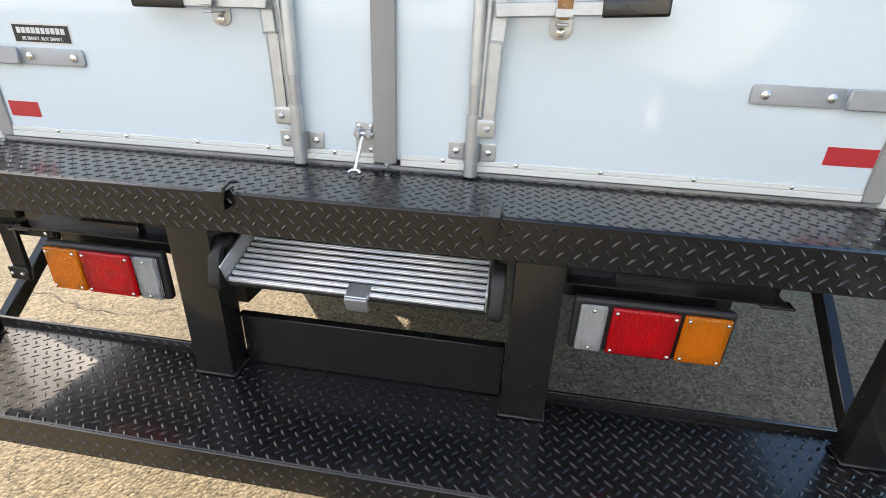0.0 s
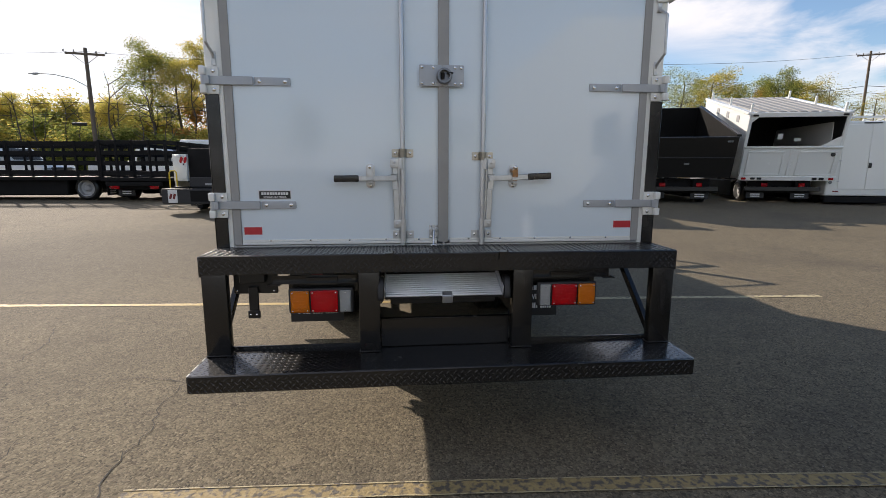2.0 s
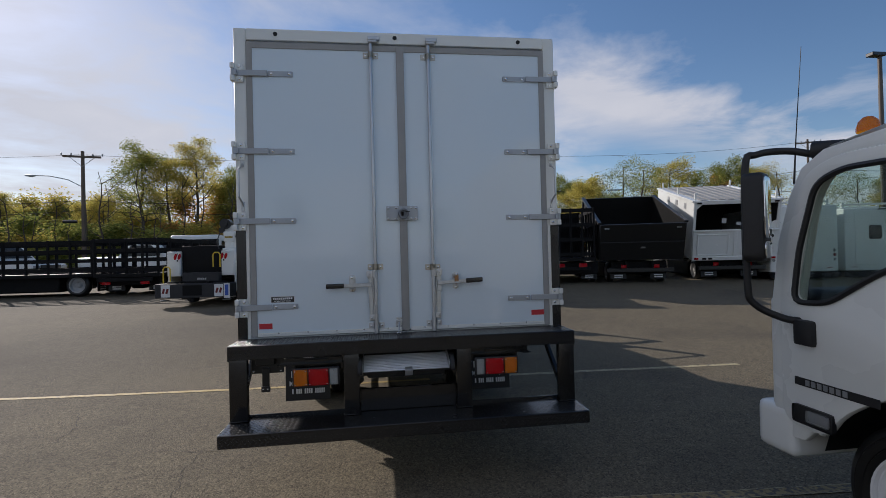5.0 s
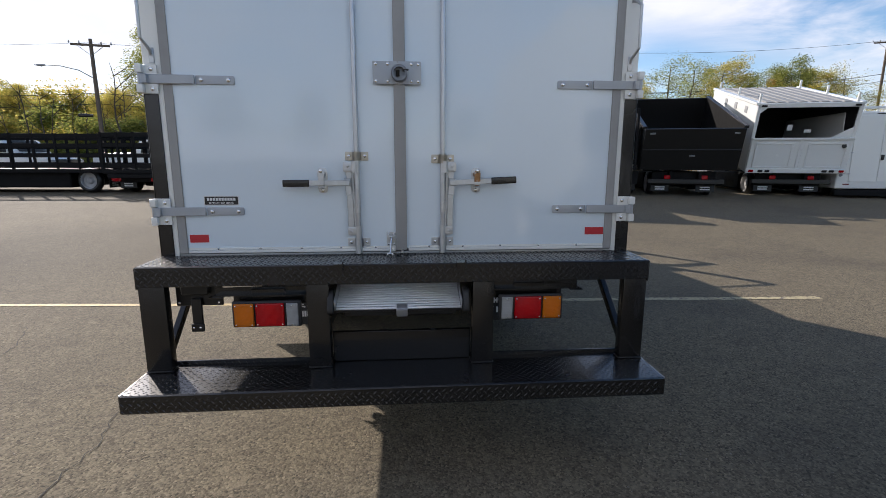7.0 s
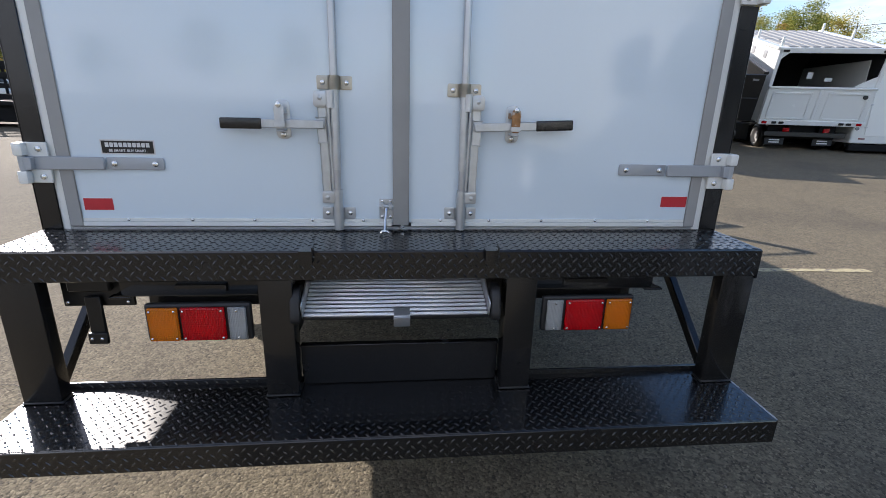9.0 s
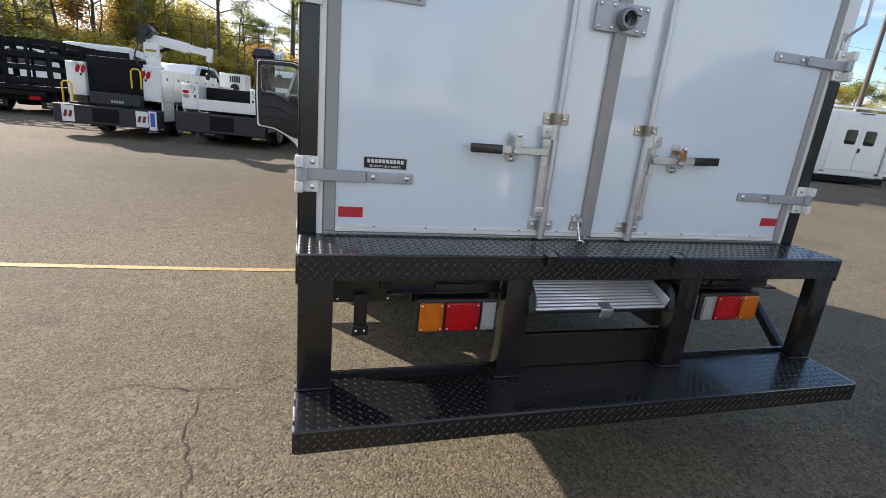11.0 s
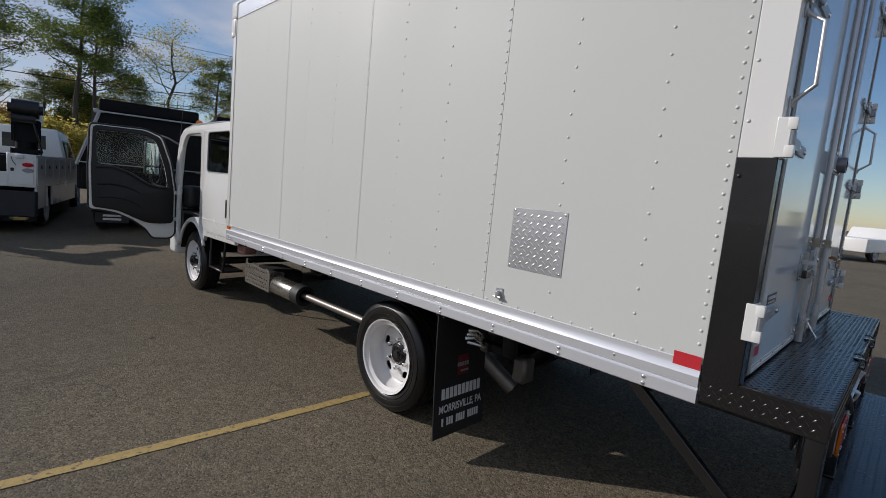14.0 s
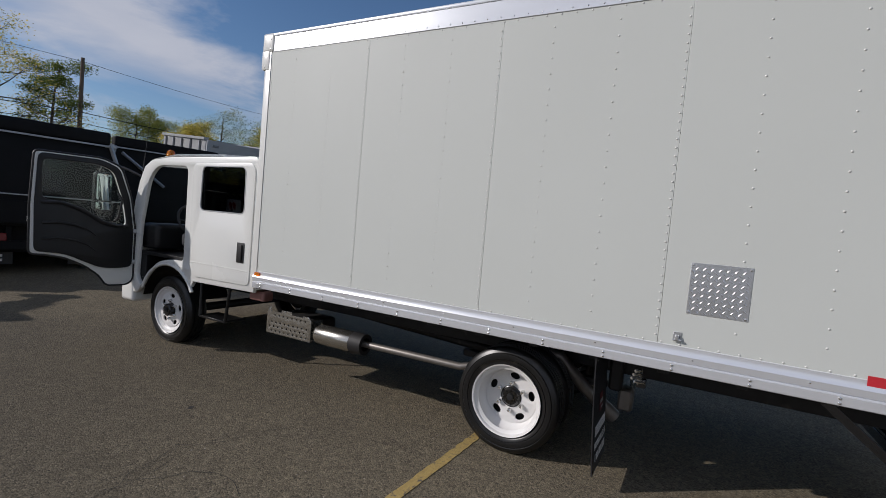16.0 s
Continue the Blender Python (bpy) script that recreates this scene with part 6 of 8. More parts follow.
    ring = [(-0.62 + 0.22 * math.cos(a), 6.56 + 0.10 * math.sin(a), 1.42 + 0.19 * math.sin(a)) for a in [2 * math.pi * k / 24 for k in range(25)]]
    sw = part("steering_wheel", tube(nb(), ring, 0.016, 8, caps=False), M["plastic"], parent)
    bm = nb()
    tube(bm, [(-0.84, 6.56, 1.42), (-0.62, 6.57, 1.40), (-0.40, 6.56, 1.42)], 0.018, 8)
    tube(bm, [(-0.62, 6.57, 1.40), (-0.62, 6.8, 1.2)], 0.035, 8)
    part("steering_column", bm, M["plastic"], sw)
    boxp("sill_mat", (-1.03, -0.78, 6.82, 6.99, 0.70, 0.712), M["lamp_grey"], parent, 0.003)
    # roof marker lamp
    for x in (-0.92, 0.92):
        part("roof_marker", lathe(nb(), [(0, 0.05), (0.02, 0.05), (0.055, 0.04), (0.075, 0.02), (0.078, 0)], (x, 6.66, 2.175), "z", 16), M["amber_lens"], parent, "orange roof marker lamp")
    part("aerial", tube(nb(), [(-1.07, 6.95, 1.95), (-1.06, 6.94, 2.2), (-1.03, 6.92, 2.72)], [0.006, 0.003, 0.0015], 6), M["cable"], parent)


cab(truck)
big_mirror(truck, -1, -1.31, 7.34, arm=False, z0=1.45, z1=1.92)
part("mirror_stay", tube(nb(), flowing([(-1.06, 6.95, 1.9), (-1.2, 7.2, 2.0), (-1.31, 7.38, 1.96), (-1.31, 7.38, 1.4), (-1.2, 7.2, 1.3), (-1.07, 7.05, 1.28)]), 0.016, 8), M["plastic"], truck)

# ---- the truck standing alongside ----
other = thing("parked_box_truck", "white cab-over box truck standing alongside, doors shut", "truck", (3.205, -8.19, 0.0))


def neighbour(parent):
    cab(parent, open_sides=())
    big_mirror(parent, -1, -1.26, 7.01, yaw=38, deep=0.11)
    big_mirror(parent, 1, 1.27, 7.06)
    for s in (-1, 1):
        wheel(parent, s * 1.045, 6.33, side=s)
        wheel(parent, s * 1.058, 2.17, side=s, dual=True)
        boxp("frame_rail", (s * 0.42 - 0.035, s * 0.42 + 0.035, 0.2, 6.9, 0.62, 0.85), M["chassis"], parent, 0.006)
    boxp("cargo_box", (-1.22, 1.22, 0.0, 4.8, 0.9, 3.3), M["panel_white"], parent, 0.03, seg=2)


neighbour(other)


# ---- other vehicles round the yard ----


def small_wheel(parent, x, y, z, side, dual=True):
    """A plainer road wheel for the vehicles farther off."""
    s = side
    prof = [(0.02, 0.25), (0.0, 0.31), (0.03, 0.37), (0.06, 0.39), (0.17, 0.39), (0.21, 0.37), (0.23, 0.31), (0.21, 0.25)]
    t = part("wheel", lathe(nb(), [(-s * a, b) for a, b in prof], (x, y, z), "x", 28), M["rubber"], parent)
    d = 0.09 if dual else 0.03
    part("rim", lathe(nb(), [(-s * 0.02, 0.252), (0, 0.262), (-s * 0.01, 0.24), (-s * d, 0.22), (-s * (d + 0.01), 0.12), (-s * (d - 0.05), 0.07), (-s * (d - 0.05), 0)], (x, y, z), "x", 24), M["far_rim"], t)


def running_gear(parent, length, axle=1.1, width=2.0, flaps=True, cab_mat="body_white", low_cab=False, rail0=0.1, taper=1.0):
    """Frame, axle, wheels, flaps and a plain cab. Local axes: rear bumper at y = 0, nose towards +y, ground at z = 0."""
    for s in (-1, 1):
        boxp("frame_rail", (s * 0.43 - 0.04, s * 0.43 + 0.04, rail0, length + 1.2, 0.55, 0.80), M["black_matte"], parent, 0.01)
        small_wheel(parent, s * width / 2, axle, 0.39, s)
        small_wheel(parent, s * width / 2, length + 0.9, 0.39, s, False)
        if flaps:
            x0, x1 = sorted((s * (width / 2 - 0.05), s * (width / 2 - 0.6)))
            f = boxp("mud_flap", (x0, x1, axle - 0.62, axle - 0.605, 0.16, 0.72), M["flap"], parent, 0.003)
            bars(f, M["sticker_white"], x0 + 0.06, x1 - 0.06, 0.36, 0.42, axle - 0.622, [1])
            bars(f, M["sticker_white"], x0 + 0.08, x1 - 0.08, 0.28, 0.32, axle - 0.622, [1])
            bars(f, M["sticker_white"], x0 + 0.08, x1 - 0.08, 0.21, 0.25, axle - 0.622, [1])
    part("rear_axle", tube(nb(), [(-width / 2 + 0.1, axle, 0.39), (width / 2 - 0.1, axle, 0.39)], 0.09, 10), M["black_matte"], parent)
    boxp("rear_cross_beam", (-0.95, 0.95, rail0 + 0.18, rail0 + 0.24, 0.36, 0.80), M["black_matte"], parent, 0.02)
    for s in (-1, 1):
        boxp("side_tank", (min(s * 0.5, s * 0.95), max(s * 0.5, s * 0.95), axle + 0.6, length, 0.16, 0.75), M["black_matte"], parent, 0.04)
    c0 = length + 0.12
    top = 1.72 if low_cab else 2.2
    ring = rounded([(c0, 0.75), (c0 + 1.75, 0.6), (c0 + 1.85, 1.2), (c0 + 1.5, top - 0.25), (c0 + 1.3, top - 0.05), (c0, top)], 0.1, 4)

    def lean(bm):
        for v in bm.verts:
            v.co.x *= 1.0 - (1.0 - taper) * max(0.0, v.co.z - 0.9) / (top - 0.9)
        return bm

    wide = 2.0 if taper == 1.0 else 1.84
    c = part("cab", lean(plate(ring, [], wide, 0.06, "yz", 0.0)), M[cab_mat], parent)
    for s in (-1, 1):
        w = rounded([(c0 + 0.35, 1.25), (c0 + 1.55, 1.2), (c0 + 1.3, top - 0.3), (c0 + 0.35, top - 0.25)], 0.06)
        part("cab_window", lean(plate(w, [], 0.012, 0.002, "yz", s * wide / 2)), M["glass"], c)
    boxp("rear_window", (-0.6 * taper, 0.6 * taper, c0 - 0.008, c0 + 0.01, top - 0.55, top - 0.2), M["glass"], c, 0.003)


def stake_truck(at, turn, width, length, label, side_high=1.15, deck=1.0, axle=1.2):
    """Flat bed truck with black slatted stake sides."""
    p = thing("stake_truck", label, "truck", at, turn, "parked work trucks")
    running_gear(p, length, axle, width=2.0)
    boxp("deck", (-width / 2, width / 2, 0, length, deck - 0.12, deck), M["black_matte"], p, 0.01)
    boxp("bumper_bar", (-width / 2 + 0.2, width / 2 - 0.2, -0.06, 0.02, 0.5, 0.62), M["black_matte"], p, 0.01)
    for x in (-width / 2 + 0.45, width / 2 - 0.45):
        b = boxp("tail_lamp", (x - 0.14, x + 0.14, -0.05, -0.01, deck - 0.36, deck - 0.20), M["red_lens"], p, 0.01)
    n = 5
    rails = [deck + 0.12 + k * (side_high - 0.2) / 3 for k in range(4)]

    def panel(name, a, b, fixed, axis):
        # a, b: from and to along the panel's own axis
        d = 0.02
        holder = None
        for z in rails[::-1]:
            q = (a, b, fixed - d, fixed + d, z - 0.06, z + 0.07)
            bm = box(nb(), *(q if axis == "x" else (q[2], q[3], q[0], q[1], q[4], q[5])), 0.004)
            if holder is None:
                holder = part(name, bm, M["black_matte"], p, "black slatted stake panel")
            else:
                part("slat", bm, M["black_matte"], holder)
        k = max(2, int(round(abs(b - a) / 0.62)))
        for i in range(k + 1):
            u = a + (b - a) * i / k
            q = (u - 0.03, u + 0.03, fixed - d * 1.6, fixed + d * 1.6, deck, deck + side_high)
            part("stake", box(nb(), *(q if axis == "x" else (q[2], q[3], q[0], q[1], q[4], q[5])), 0.004), M["black_matte"], holder)

    for s in (-1, 1):
        panel("stake_panel", 0.03, length / 2 - 0.01, s * (width / 2 - 0.04), "y")
        panel("stake_panel", length / 2 + 0.01, length - 0.03, s * (width / 2 - 0.04), "y")
    panel("stake_panel", -width / 2 + 0.05, -0.01, 0.04, "x")
    panel("stake_panel", 0.01, width / 2 - 0.05, 0.04, "x")
    panel("stake_panel", -width / 2 + 0.05, width / 2 - 0.05, length - 0.04, "x")
    boxp("head_board", (-width / 2, width / 2, length - 0.02, length + 0.04, deck, deck + side_high + 0.08), M["black_matte"], p, 0.01)
    return p


def crane(parent, x, y, z, turn, long=1.5, mast="black_matte", drop=-10):
    """A short service crane: dark mast, winch head, white boom with its tip."""
    m = Matrix.Translation((x, y, z)) @ Matrix.Rotation(radians(turn), 4, "Z")
    bm = nb()
    box(bm, -0.2, 0.2, -0.2, 0.2, 0, 0.08, 0.02, m)
    tube(bm, [m @ Vector((0, 0, 0.05)), m @ Vector((0, 0, 0.30))], 0.17, 16)
    box(bm, -0.17, 0.17, -0.17, 0.17, 0.28, 0.62, 0.04, m, seg=2)
    c = part("crane", bm, M[mast], parent, "service crane with a white boom and black winch")
    part("warning_band", box(nb(), -0.12, 0.12, -0.176, -0.168, 0.40, 0.46, 0.0, m), M["yellow_dull"], c)
    tip = m @ Matrix.Translation((0, 0, 0.70)) @ Matrix.Rotation(radians(drop), 4, "Y")
    bm = nb()
    box(bm, -0.12, long, -0.11, 0.11, -0.11, 0.13, 0.025, tip, seg=2)
    box(bm, long - 0.05, long + 0.5, -0.08, 0.08, -0.08, 0.1, 0.02, tip)
    box(bm, long + 0.42, long + 0.56, -0.1, 0.1, -0.22, 0.14, 0.05, tip, seg=2)
    part("boom", bm, M["body_white"], c)
    bm = nb()
    tube(bm, [m @ Vector((0.12, 0, 0.42)), m @ Vector((0.7, 0, 0.70))], 0.045, 8)
    part("boom_ram", bm, M["black_satin"], c)
    bm = nb()
    tube(bm, [tip @ Vector((long + 0.5, 0, -0.2)), tip @ Vector((long + 0.5, 0, -0.5))], 0.012, 6)
    box(bm, long + 0.45, long + 0.55, -0.05, 0.05, -0.66, -0.48, 0.03, tip)
    part("hook_block", bm, M["black_satin"], c)
    bm = nb()
    tube(bm, [m @ Vector((-0.1, -0.2, 0.86)), m @ Vector((-0.1, 0.2, 0.86))], 0.17, 16)
    tube(bm, [m @ Vector((-0.1, -0.26, 0.86)), m @ Vector((-0.1, 0.26, 0.86))], 0.09, 12)
    tube(bm, [m @ Vector((-0.22, -0.16, 0.66)), m @ Vector((-0.22, 0.2, 0.66))], 0.09, 12)
    part("winch", bm, M["black_satin"], c, "black winch motor")
    bm = nb()
    tube(bm, [m @ Vector((-0.26, -0.12, 0.62)), m @ Vector((-0.36, -0.2, 0.3)), m @ Vector((-0.28, -0.25, 0.05)), m @ Vector((-0.2, -0.2, 0.02))], 0.018, 6)
    part("hose", bm, M["black_satin"], c)


def service_truck(at, turn, width, label, crane_side=1, boom_turn=0, cab0=0.76, cab1=1.30, bump=(0.36, 0.60), tall_box=True, dk=0.55):
    """White utility body with side cabinets, dark work bumper and crane. Local: rear bumper at y = 0."""
    p = thing("service_truck", label, "truck", at, turn, "parked work trucks")
    L, w, f = 4.9, width / 2, 0.55 - dk
    running_gear(p, L, 1.75, width=width - 0.12, low_cab=tall_box, rail0=0.1 if f <= 0 else f + 0.06, taper=0.72)
    b = boxp("work_bumper", (-w - 0.08, w + 0.02, f, 0.58, *bump), M["grey_deck"], p, 0.015, "dark grey work bumper")
    bm = nb()
    box(bm, -0.3, 0.3, f - 0.012, f, bump[0] + 0.07, bump[1] - 0.05, 0.004)
    part("bumper_recess", bm, M["black_matte"], b)
    boxp("hitch", (-0.07, 0.07, f - 0.05, f + 0.3, bump[0] - 0.12, bump[0] - 0.02), M["black_matte"], b, 0.01)
    for s in (-1, 1):
        X = lambda u, v: (min(s * u, s * v), max(s * u, s * v))  # noqa: E731
        x0 = X(w - 0.40, w - 0.12)[0]
        if tall_box:
            pl = boxp("lamp_plate", (x0, x0 + 0.28, -0.014, 0.0, bump[0] + 0.03, bump[1] - 0.03), M["sticker_white"], b, 0.004)
            for k in (0, 1):
                sl = Matrix.Translation((x0 + 0.085 + k * 0.11, -0.018, sum(bump) / 2)) @ Matrix.Rotation(radians(17), 4, "Y")
                part("lamp_slot", box(nb(), -0.034, 0.034, -0.004, 0.006, -0.08, 0.08, 0.003, sl), M["red_dull"], pl)
        cb = boxp("side_cabinet", (*X(w - 0.43, w), 0.55, L, cab0, cab1), M["body_white"], p, 0.012, "white side cabinet")
        boxp("cabinet_rear_door", (*X(w - 0.40, w - 0.04), 0.538, 0.55, cab0 + 0.05, cab1 - 0.04), M["body_white"], cb, 0.004)
        boxp("flood_lamp", (*X(w - 0.29, w - 0.17), 0.47, 0.54, cab1 - 0.085, cab1 - 0.015), M["sticker_white"], cb, 0.01)
        for k in (0, 1):
            bm = lathe(nb(), [(0, 0.05), (-0.012, 0.045), (-0.015, 0)], (0, 0, 0), "y", 16)
            if tall_box:
                bmesh.ops.scale(bm, vec=(0.95, 1, 2.1), verts=bm.verts)
                ob = part("lamp", bm, M["red_lens"], cb)
                ob.matrix_local = Matrix.Translation((s * (w - 0.34) - 0.062 + 0.125 * k, 0.537, cab1 - 0.17)) @ Matrix.Rotation(radians(17), 4, "Y")
            else:
                bmesh.ops.scale(bm, vec=(1.75, 1, 0.85), verts=bm.verts)
                ob = part("lamp", bm, M["clear_lens"] if k else M["red_lens"], cb)
                ob.location = (s * (w - 0.12), 0.537, cab1 - 0.20 - 0.105 * k)
        boxp("cabinet_handle", (*X(w - 0.37, w - 0.32), 0.525, 0.538, cab1 - 0.33, cab1 - 0.27), M["black_satin"], cb, 0.008)
        part("lamp_cable", tube(nb(), [(s * (w - 0.36), 0.53, cab1 - 0.06), (s * (w - 0.34), 0.528, cab1 - 0.14), (s * (w - 0.29), 0.53, cab1 - 0.22)], 0.006, 6), M["black_satin"], cb)
        for k in range(6):
            y0 = 0.6 + k * 0.7
            d = boxp("cabinet_door", (*X(w, w + 0.012), y0, y0 + 0.64, cab0 + 0.04 if k != 1 else cab0 + 0.22, cab1 - 0.05), M["body_white"], cb, 0.004)
            boxp("cabinet_latch", (*X(w + 0.012, w + 0.022), y0 + 0.28, y0 + 0.36, cab1 - 0.26, cab1 - 0.19), M["black_satin"], d, 0.003)
            boxp("skirt", (*X(w - 0.04, w), y0 + (0.0 if k != 1 else 0.2), y0 + (0.68 if k != 1 else 0.21), 0.46, cab0), M["body_white"], cb, 0.004)
        boxp("lamp_strip", (*X(w + 0.002, w + 0.012), f + 0.08, f + 0.18, bump[0] + 0.03, bump[1] - 0.02), M["sticker_white"], b, 0.003)
        if tall_box:
            boxp("step_pad", (*X(w - 0.2, w), 0.1, 0.3, 0.20, 0.23), M["lamp_grey"], p, 0.01)
        boxp("wheel_chock", (*X(w - 0.1, w - 0.3), 0.3, 0.36, 0.27, 0.32), M["yellow_dull"], p, 0.01)
    boxp("cargo_floor", (-w + 0.4, w - 0.4, 0.6, L, cab0 - 0.04, cab0), M["black_matte"], p, 0.005)
    boxp("bulkhead", (-w + 0.4, w - 0.4, L - 0.05, L, cab0, cab1 - 0.02), M["black_matte"], p, 0.01)
    if tall_box:
        boxp("tool_box", (-w + 0.44, w - 0.44, 0.64, 1.4, cab0 - 0.1, cab1 + 0.17), M["black_matte"], p, 0.02, "large black tool box", seg=2)
        rp = boxp("ramp_plate", (-w + 0.62, w - 0.40, 0.30, 0.5, bump[1], cab0 + 0.12), M["grey_deck"], p, 0.015)
        bars(rp, M["lamp_grey"], 0.0, 0.3, bump[1] + 0.10, bump[1] + 0.16, 0.299, [5])
        for x, z0, z1 in ((-w - 0.04, bump[1], bump[1] + 0.52), (w - 0.62, cab0 + 0.28, cab1 - 0.06)):
            part("grab_rail", tube(nb(), [(x, 0.4, z0), (x, 0.4, z1 - 0.06), (x + 0.05, 0.4, z1), (x + 0.17, 0.4, z1), (x + 0.22, 0.4, z1 - 0.06), (x + 0.22, 0.4, z0)], 0.02, 8), M["yellow"], p, "yellow grab rail")
        sg = boxp("blue_sign", (w - 0.10, w + 0.08, -0.016, -0.002, bump[0] - 0.03, bump[1] - 0.01), M["sticker_white"], b, 0.003)
        boxp("sign_print", (w - 0.065, w + 0.04, -0.018, -0.0155, bump[0] + 0.06, bump[1] - 0.05), M["sign_blue"], sg, 0.0)
    else:
        boxp("tail_gate", (-w + 0.42, w - 0.42, 0.56, 0.61, cab0, cab0 + 0.27), M["body_white"], p, 0.008)
        boxp("cargo_box", (-w + 0.46, w - 0.46, 0.9, 2.0, cab0, cab1 - 0.05), M["black_matte"], p, 0.03, seg=2)
    crane(p, crane_side * (w - 0.26), 0.85 if tall_box else 1.15, cab1, boom_turn, 0.85 if tall_box else 1.25, "body_white" if tall_box else "black_matte", 8 if tall_box else -8)
    return p


def pickup(at, turn, label):
    """White pick-up, its nose at y = 0."""
    p = thing("pickup_truck", label, "car", at, turn, "parked work trucks")
    ring = rounded([(0.0, 0.5), (0.05, 1.0), (0.25, 1.13), (1.35, 1.2), (1.95, 1.80), (2.2, 1.88), (3.3, 1.88), (3.7, 1.28), (5.6, 1.25), (5.65, 0.5)], 0.08, 4)
    b = part("body", plate(ring, [], 1.9, 0.08, "yz", 0.0), M["body_white"], p)
    bm = nb()
    q = [bm.verts.new(v) for v in ((-0.74, 1.42, 1.28), (0.74, 1.42, 1.28), (0.66, 1.90, 1.76), (-0.66, 1.90, 1.76))]
    bm.faces.new(q)
    bmesh.ops.solidify(bm, geom=bm.faces[:], thickness=0.02)
    bmesh.ops.translate(bm, vec=(0, -0.03, 0.03), verts=bm.verts)
    part("windscreen", bm, M["glass"], b)
    for s in (-1, 1):
        w = rounded([(1.75, 1.27), (3.35, 1.27), (3.1, 1.76), (2.15, 1.76)], 0.06)
        part("side_window", plate(w, [], 0.012, 0.002, "yz", s * 0.952), M["glass"], b)
        boxp("head_lamp", (min(s * 0.62, s * 0.9), max(s * 0.62, s * 0.9), -0.01, 0.1, 0.82, 0.98), M["clear_lens"], b, 0.03, seg=2)
        boxp("wing_mirror", (min(s * 0.98, s * 1.2), max(s * 0.98, s * 1.2), 1.72, 1.82, 1.28, 1.52), M["black_satin"], b, 0.04, seg=2)
        small_wheel(p, s * 0.95, 0.95, 0.39, s, False)
        small_wheel(p, s * 0.95, 4.55, 0.39, s, False)
    boxp("grille", (-0.55, 0.55, -0.015, 0.06, 0.72, 1.0), M["black_satin"], b, 0.02)
    return p


def tarp_dump(at, turn, label, w_top, w_mid, top, rake=1.05, mid_bar=True, mat="black_matte", diagonal=False):
    """Black dump truck seen from behind: raked corner boards, tarp housing across the top."""
    p = thing("dump_truck", label, "truck", at, turn, "parked work trucks")
    running_gear(p, 3.6, 0.95, width=1.9, cab_mat="black_matte")
    z0, zt = 0.80, top - 0.24
    zm = zt - rake
    ring = [(-w_mid, z0), (w_mid, z0), (w_mid, zm), (w_top, zt), (-w_top, zt), (-w_mid, zm)]
    bm = plate(ring, [], 3.6, 0.012, "xz", 1.8)
    body = part("dump_body", bm, M[mat], p, "black steel dump body")
    part("tail_gate", plate(rounded([(-w_mid + 0.06, z0 + 0.04), (w_mid - 0.06, z0 + 0.04), (w_mid - 0.06, zm - 0.05), (-w_mid + 0.06, zm - 0.05)], 0.02), [], 0.05, 0.008, "xz", -0.03), M[mat], body)
    for s in (-1, 1):
        bm = nb()
        tube(bm, [(s * (w_top + 0.02), -0.03, zt + 0.02), (s * (w_mid + 0.02), -0.03, zm)], 0.032, 6)
        part("edge_strip", bm, M["lamp_grey"], body, "pale raked edge strip")
        boxp("tarp_arm", (min(s * (w_top - 0.05), s * (w_top + 0.12)), max(s * (w_top - 0.05), s * (w_top + 0.12)), -0.02, 0.08, zt - 0.02, zt + 0.05), M["lamp_grey"], body, 0.01)
        boxp("gate_lamp", (s * (w_mid - 0.3) - 0.05, s * (w_mid - 0.3) + 0.05, -0.062, -0.05, z0 + 0.45, z0 + 0.5), M["clear_lens"], body, 0.004)
        for k in range(4):
            y = 0.3 + k * 0.95
            boxp("side_rib", (min(s * w_mid, s * (w_mid + 0.05)), max(s * w_mid, s * (w_mid + 0.05)), y, y + 0.09, z0, zm, ), M[mat], body, 0.006)
    boxp("tarp_housing", (-w_top - 0.04, w_top + 0.02, -0.05, 0.25, zt + 0.02, top), M[mat], body, 0.05, "rolled tarp in its black housing", seg=3)
    boxp("housing_lip", (-w_top - 0.02, w_top, -0.06, -0.045, zt - 0.01, zt + 0.018), M["lamp_grey"], body, 0.003)
    if mid_bar:
        boxp("tarp_bar", (-w_mid, w_mid, -0.075, -0.058, zm + 0.04, zm + 0.06), M["lamp_grey"], body, 0.003)
    if diagonal:
        part("corner_board", tube(nb(), [(-w_top + 0.1, -0.07, zt - 0.1), (-w_top + 0.95, -0.07, zt - 0.75)], 0.035, 6), M["lamp_grey"], body, "pale raking edge")
    bmp = boxp("rear_bar", (-w_mid + 0.3, w_mid - 0.3, 0.05, 0.12, 0.42, 0.56), M["black_matte"], p, 0.01)
    for s in (-1, 1):
        boxp("tail_lamp", (s * 0.55 - 0.09, s * 0.55 + 0.09, 0.02, 0.05, 0.56, 0.68), M["red_dull"], bmp, 0.01)
    return p


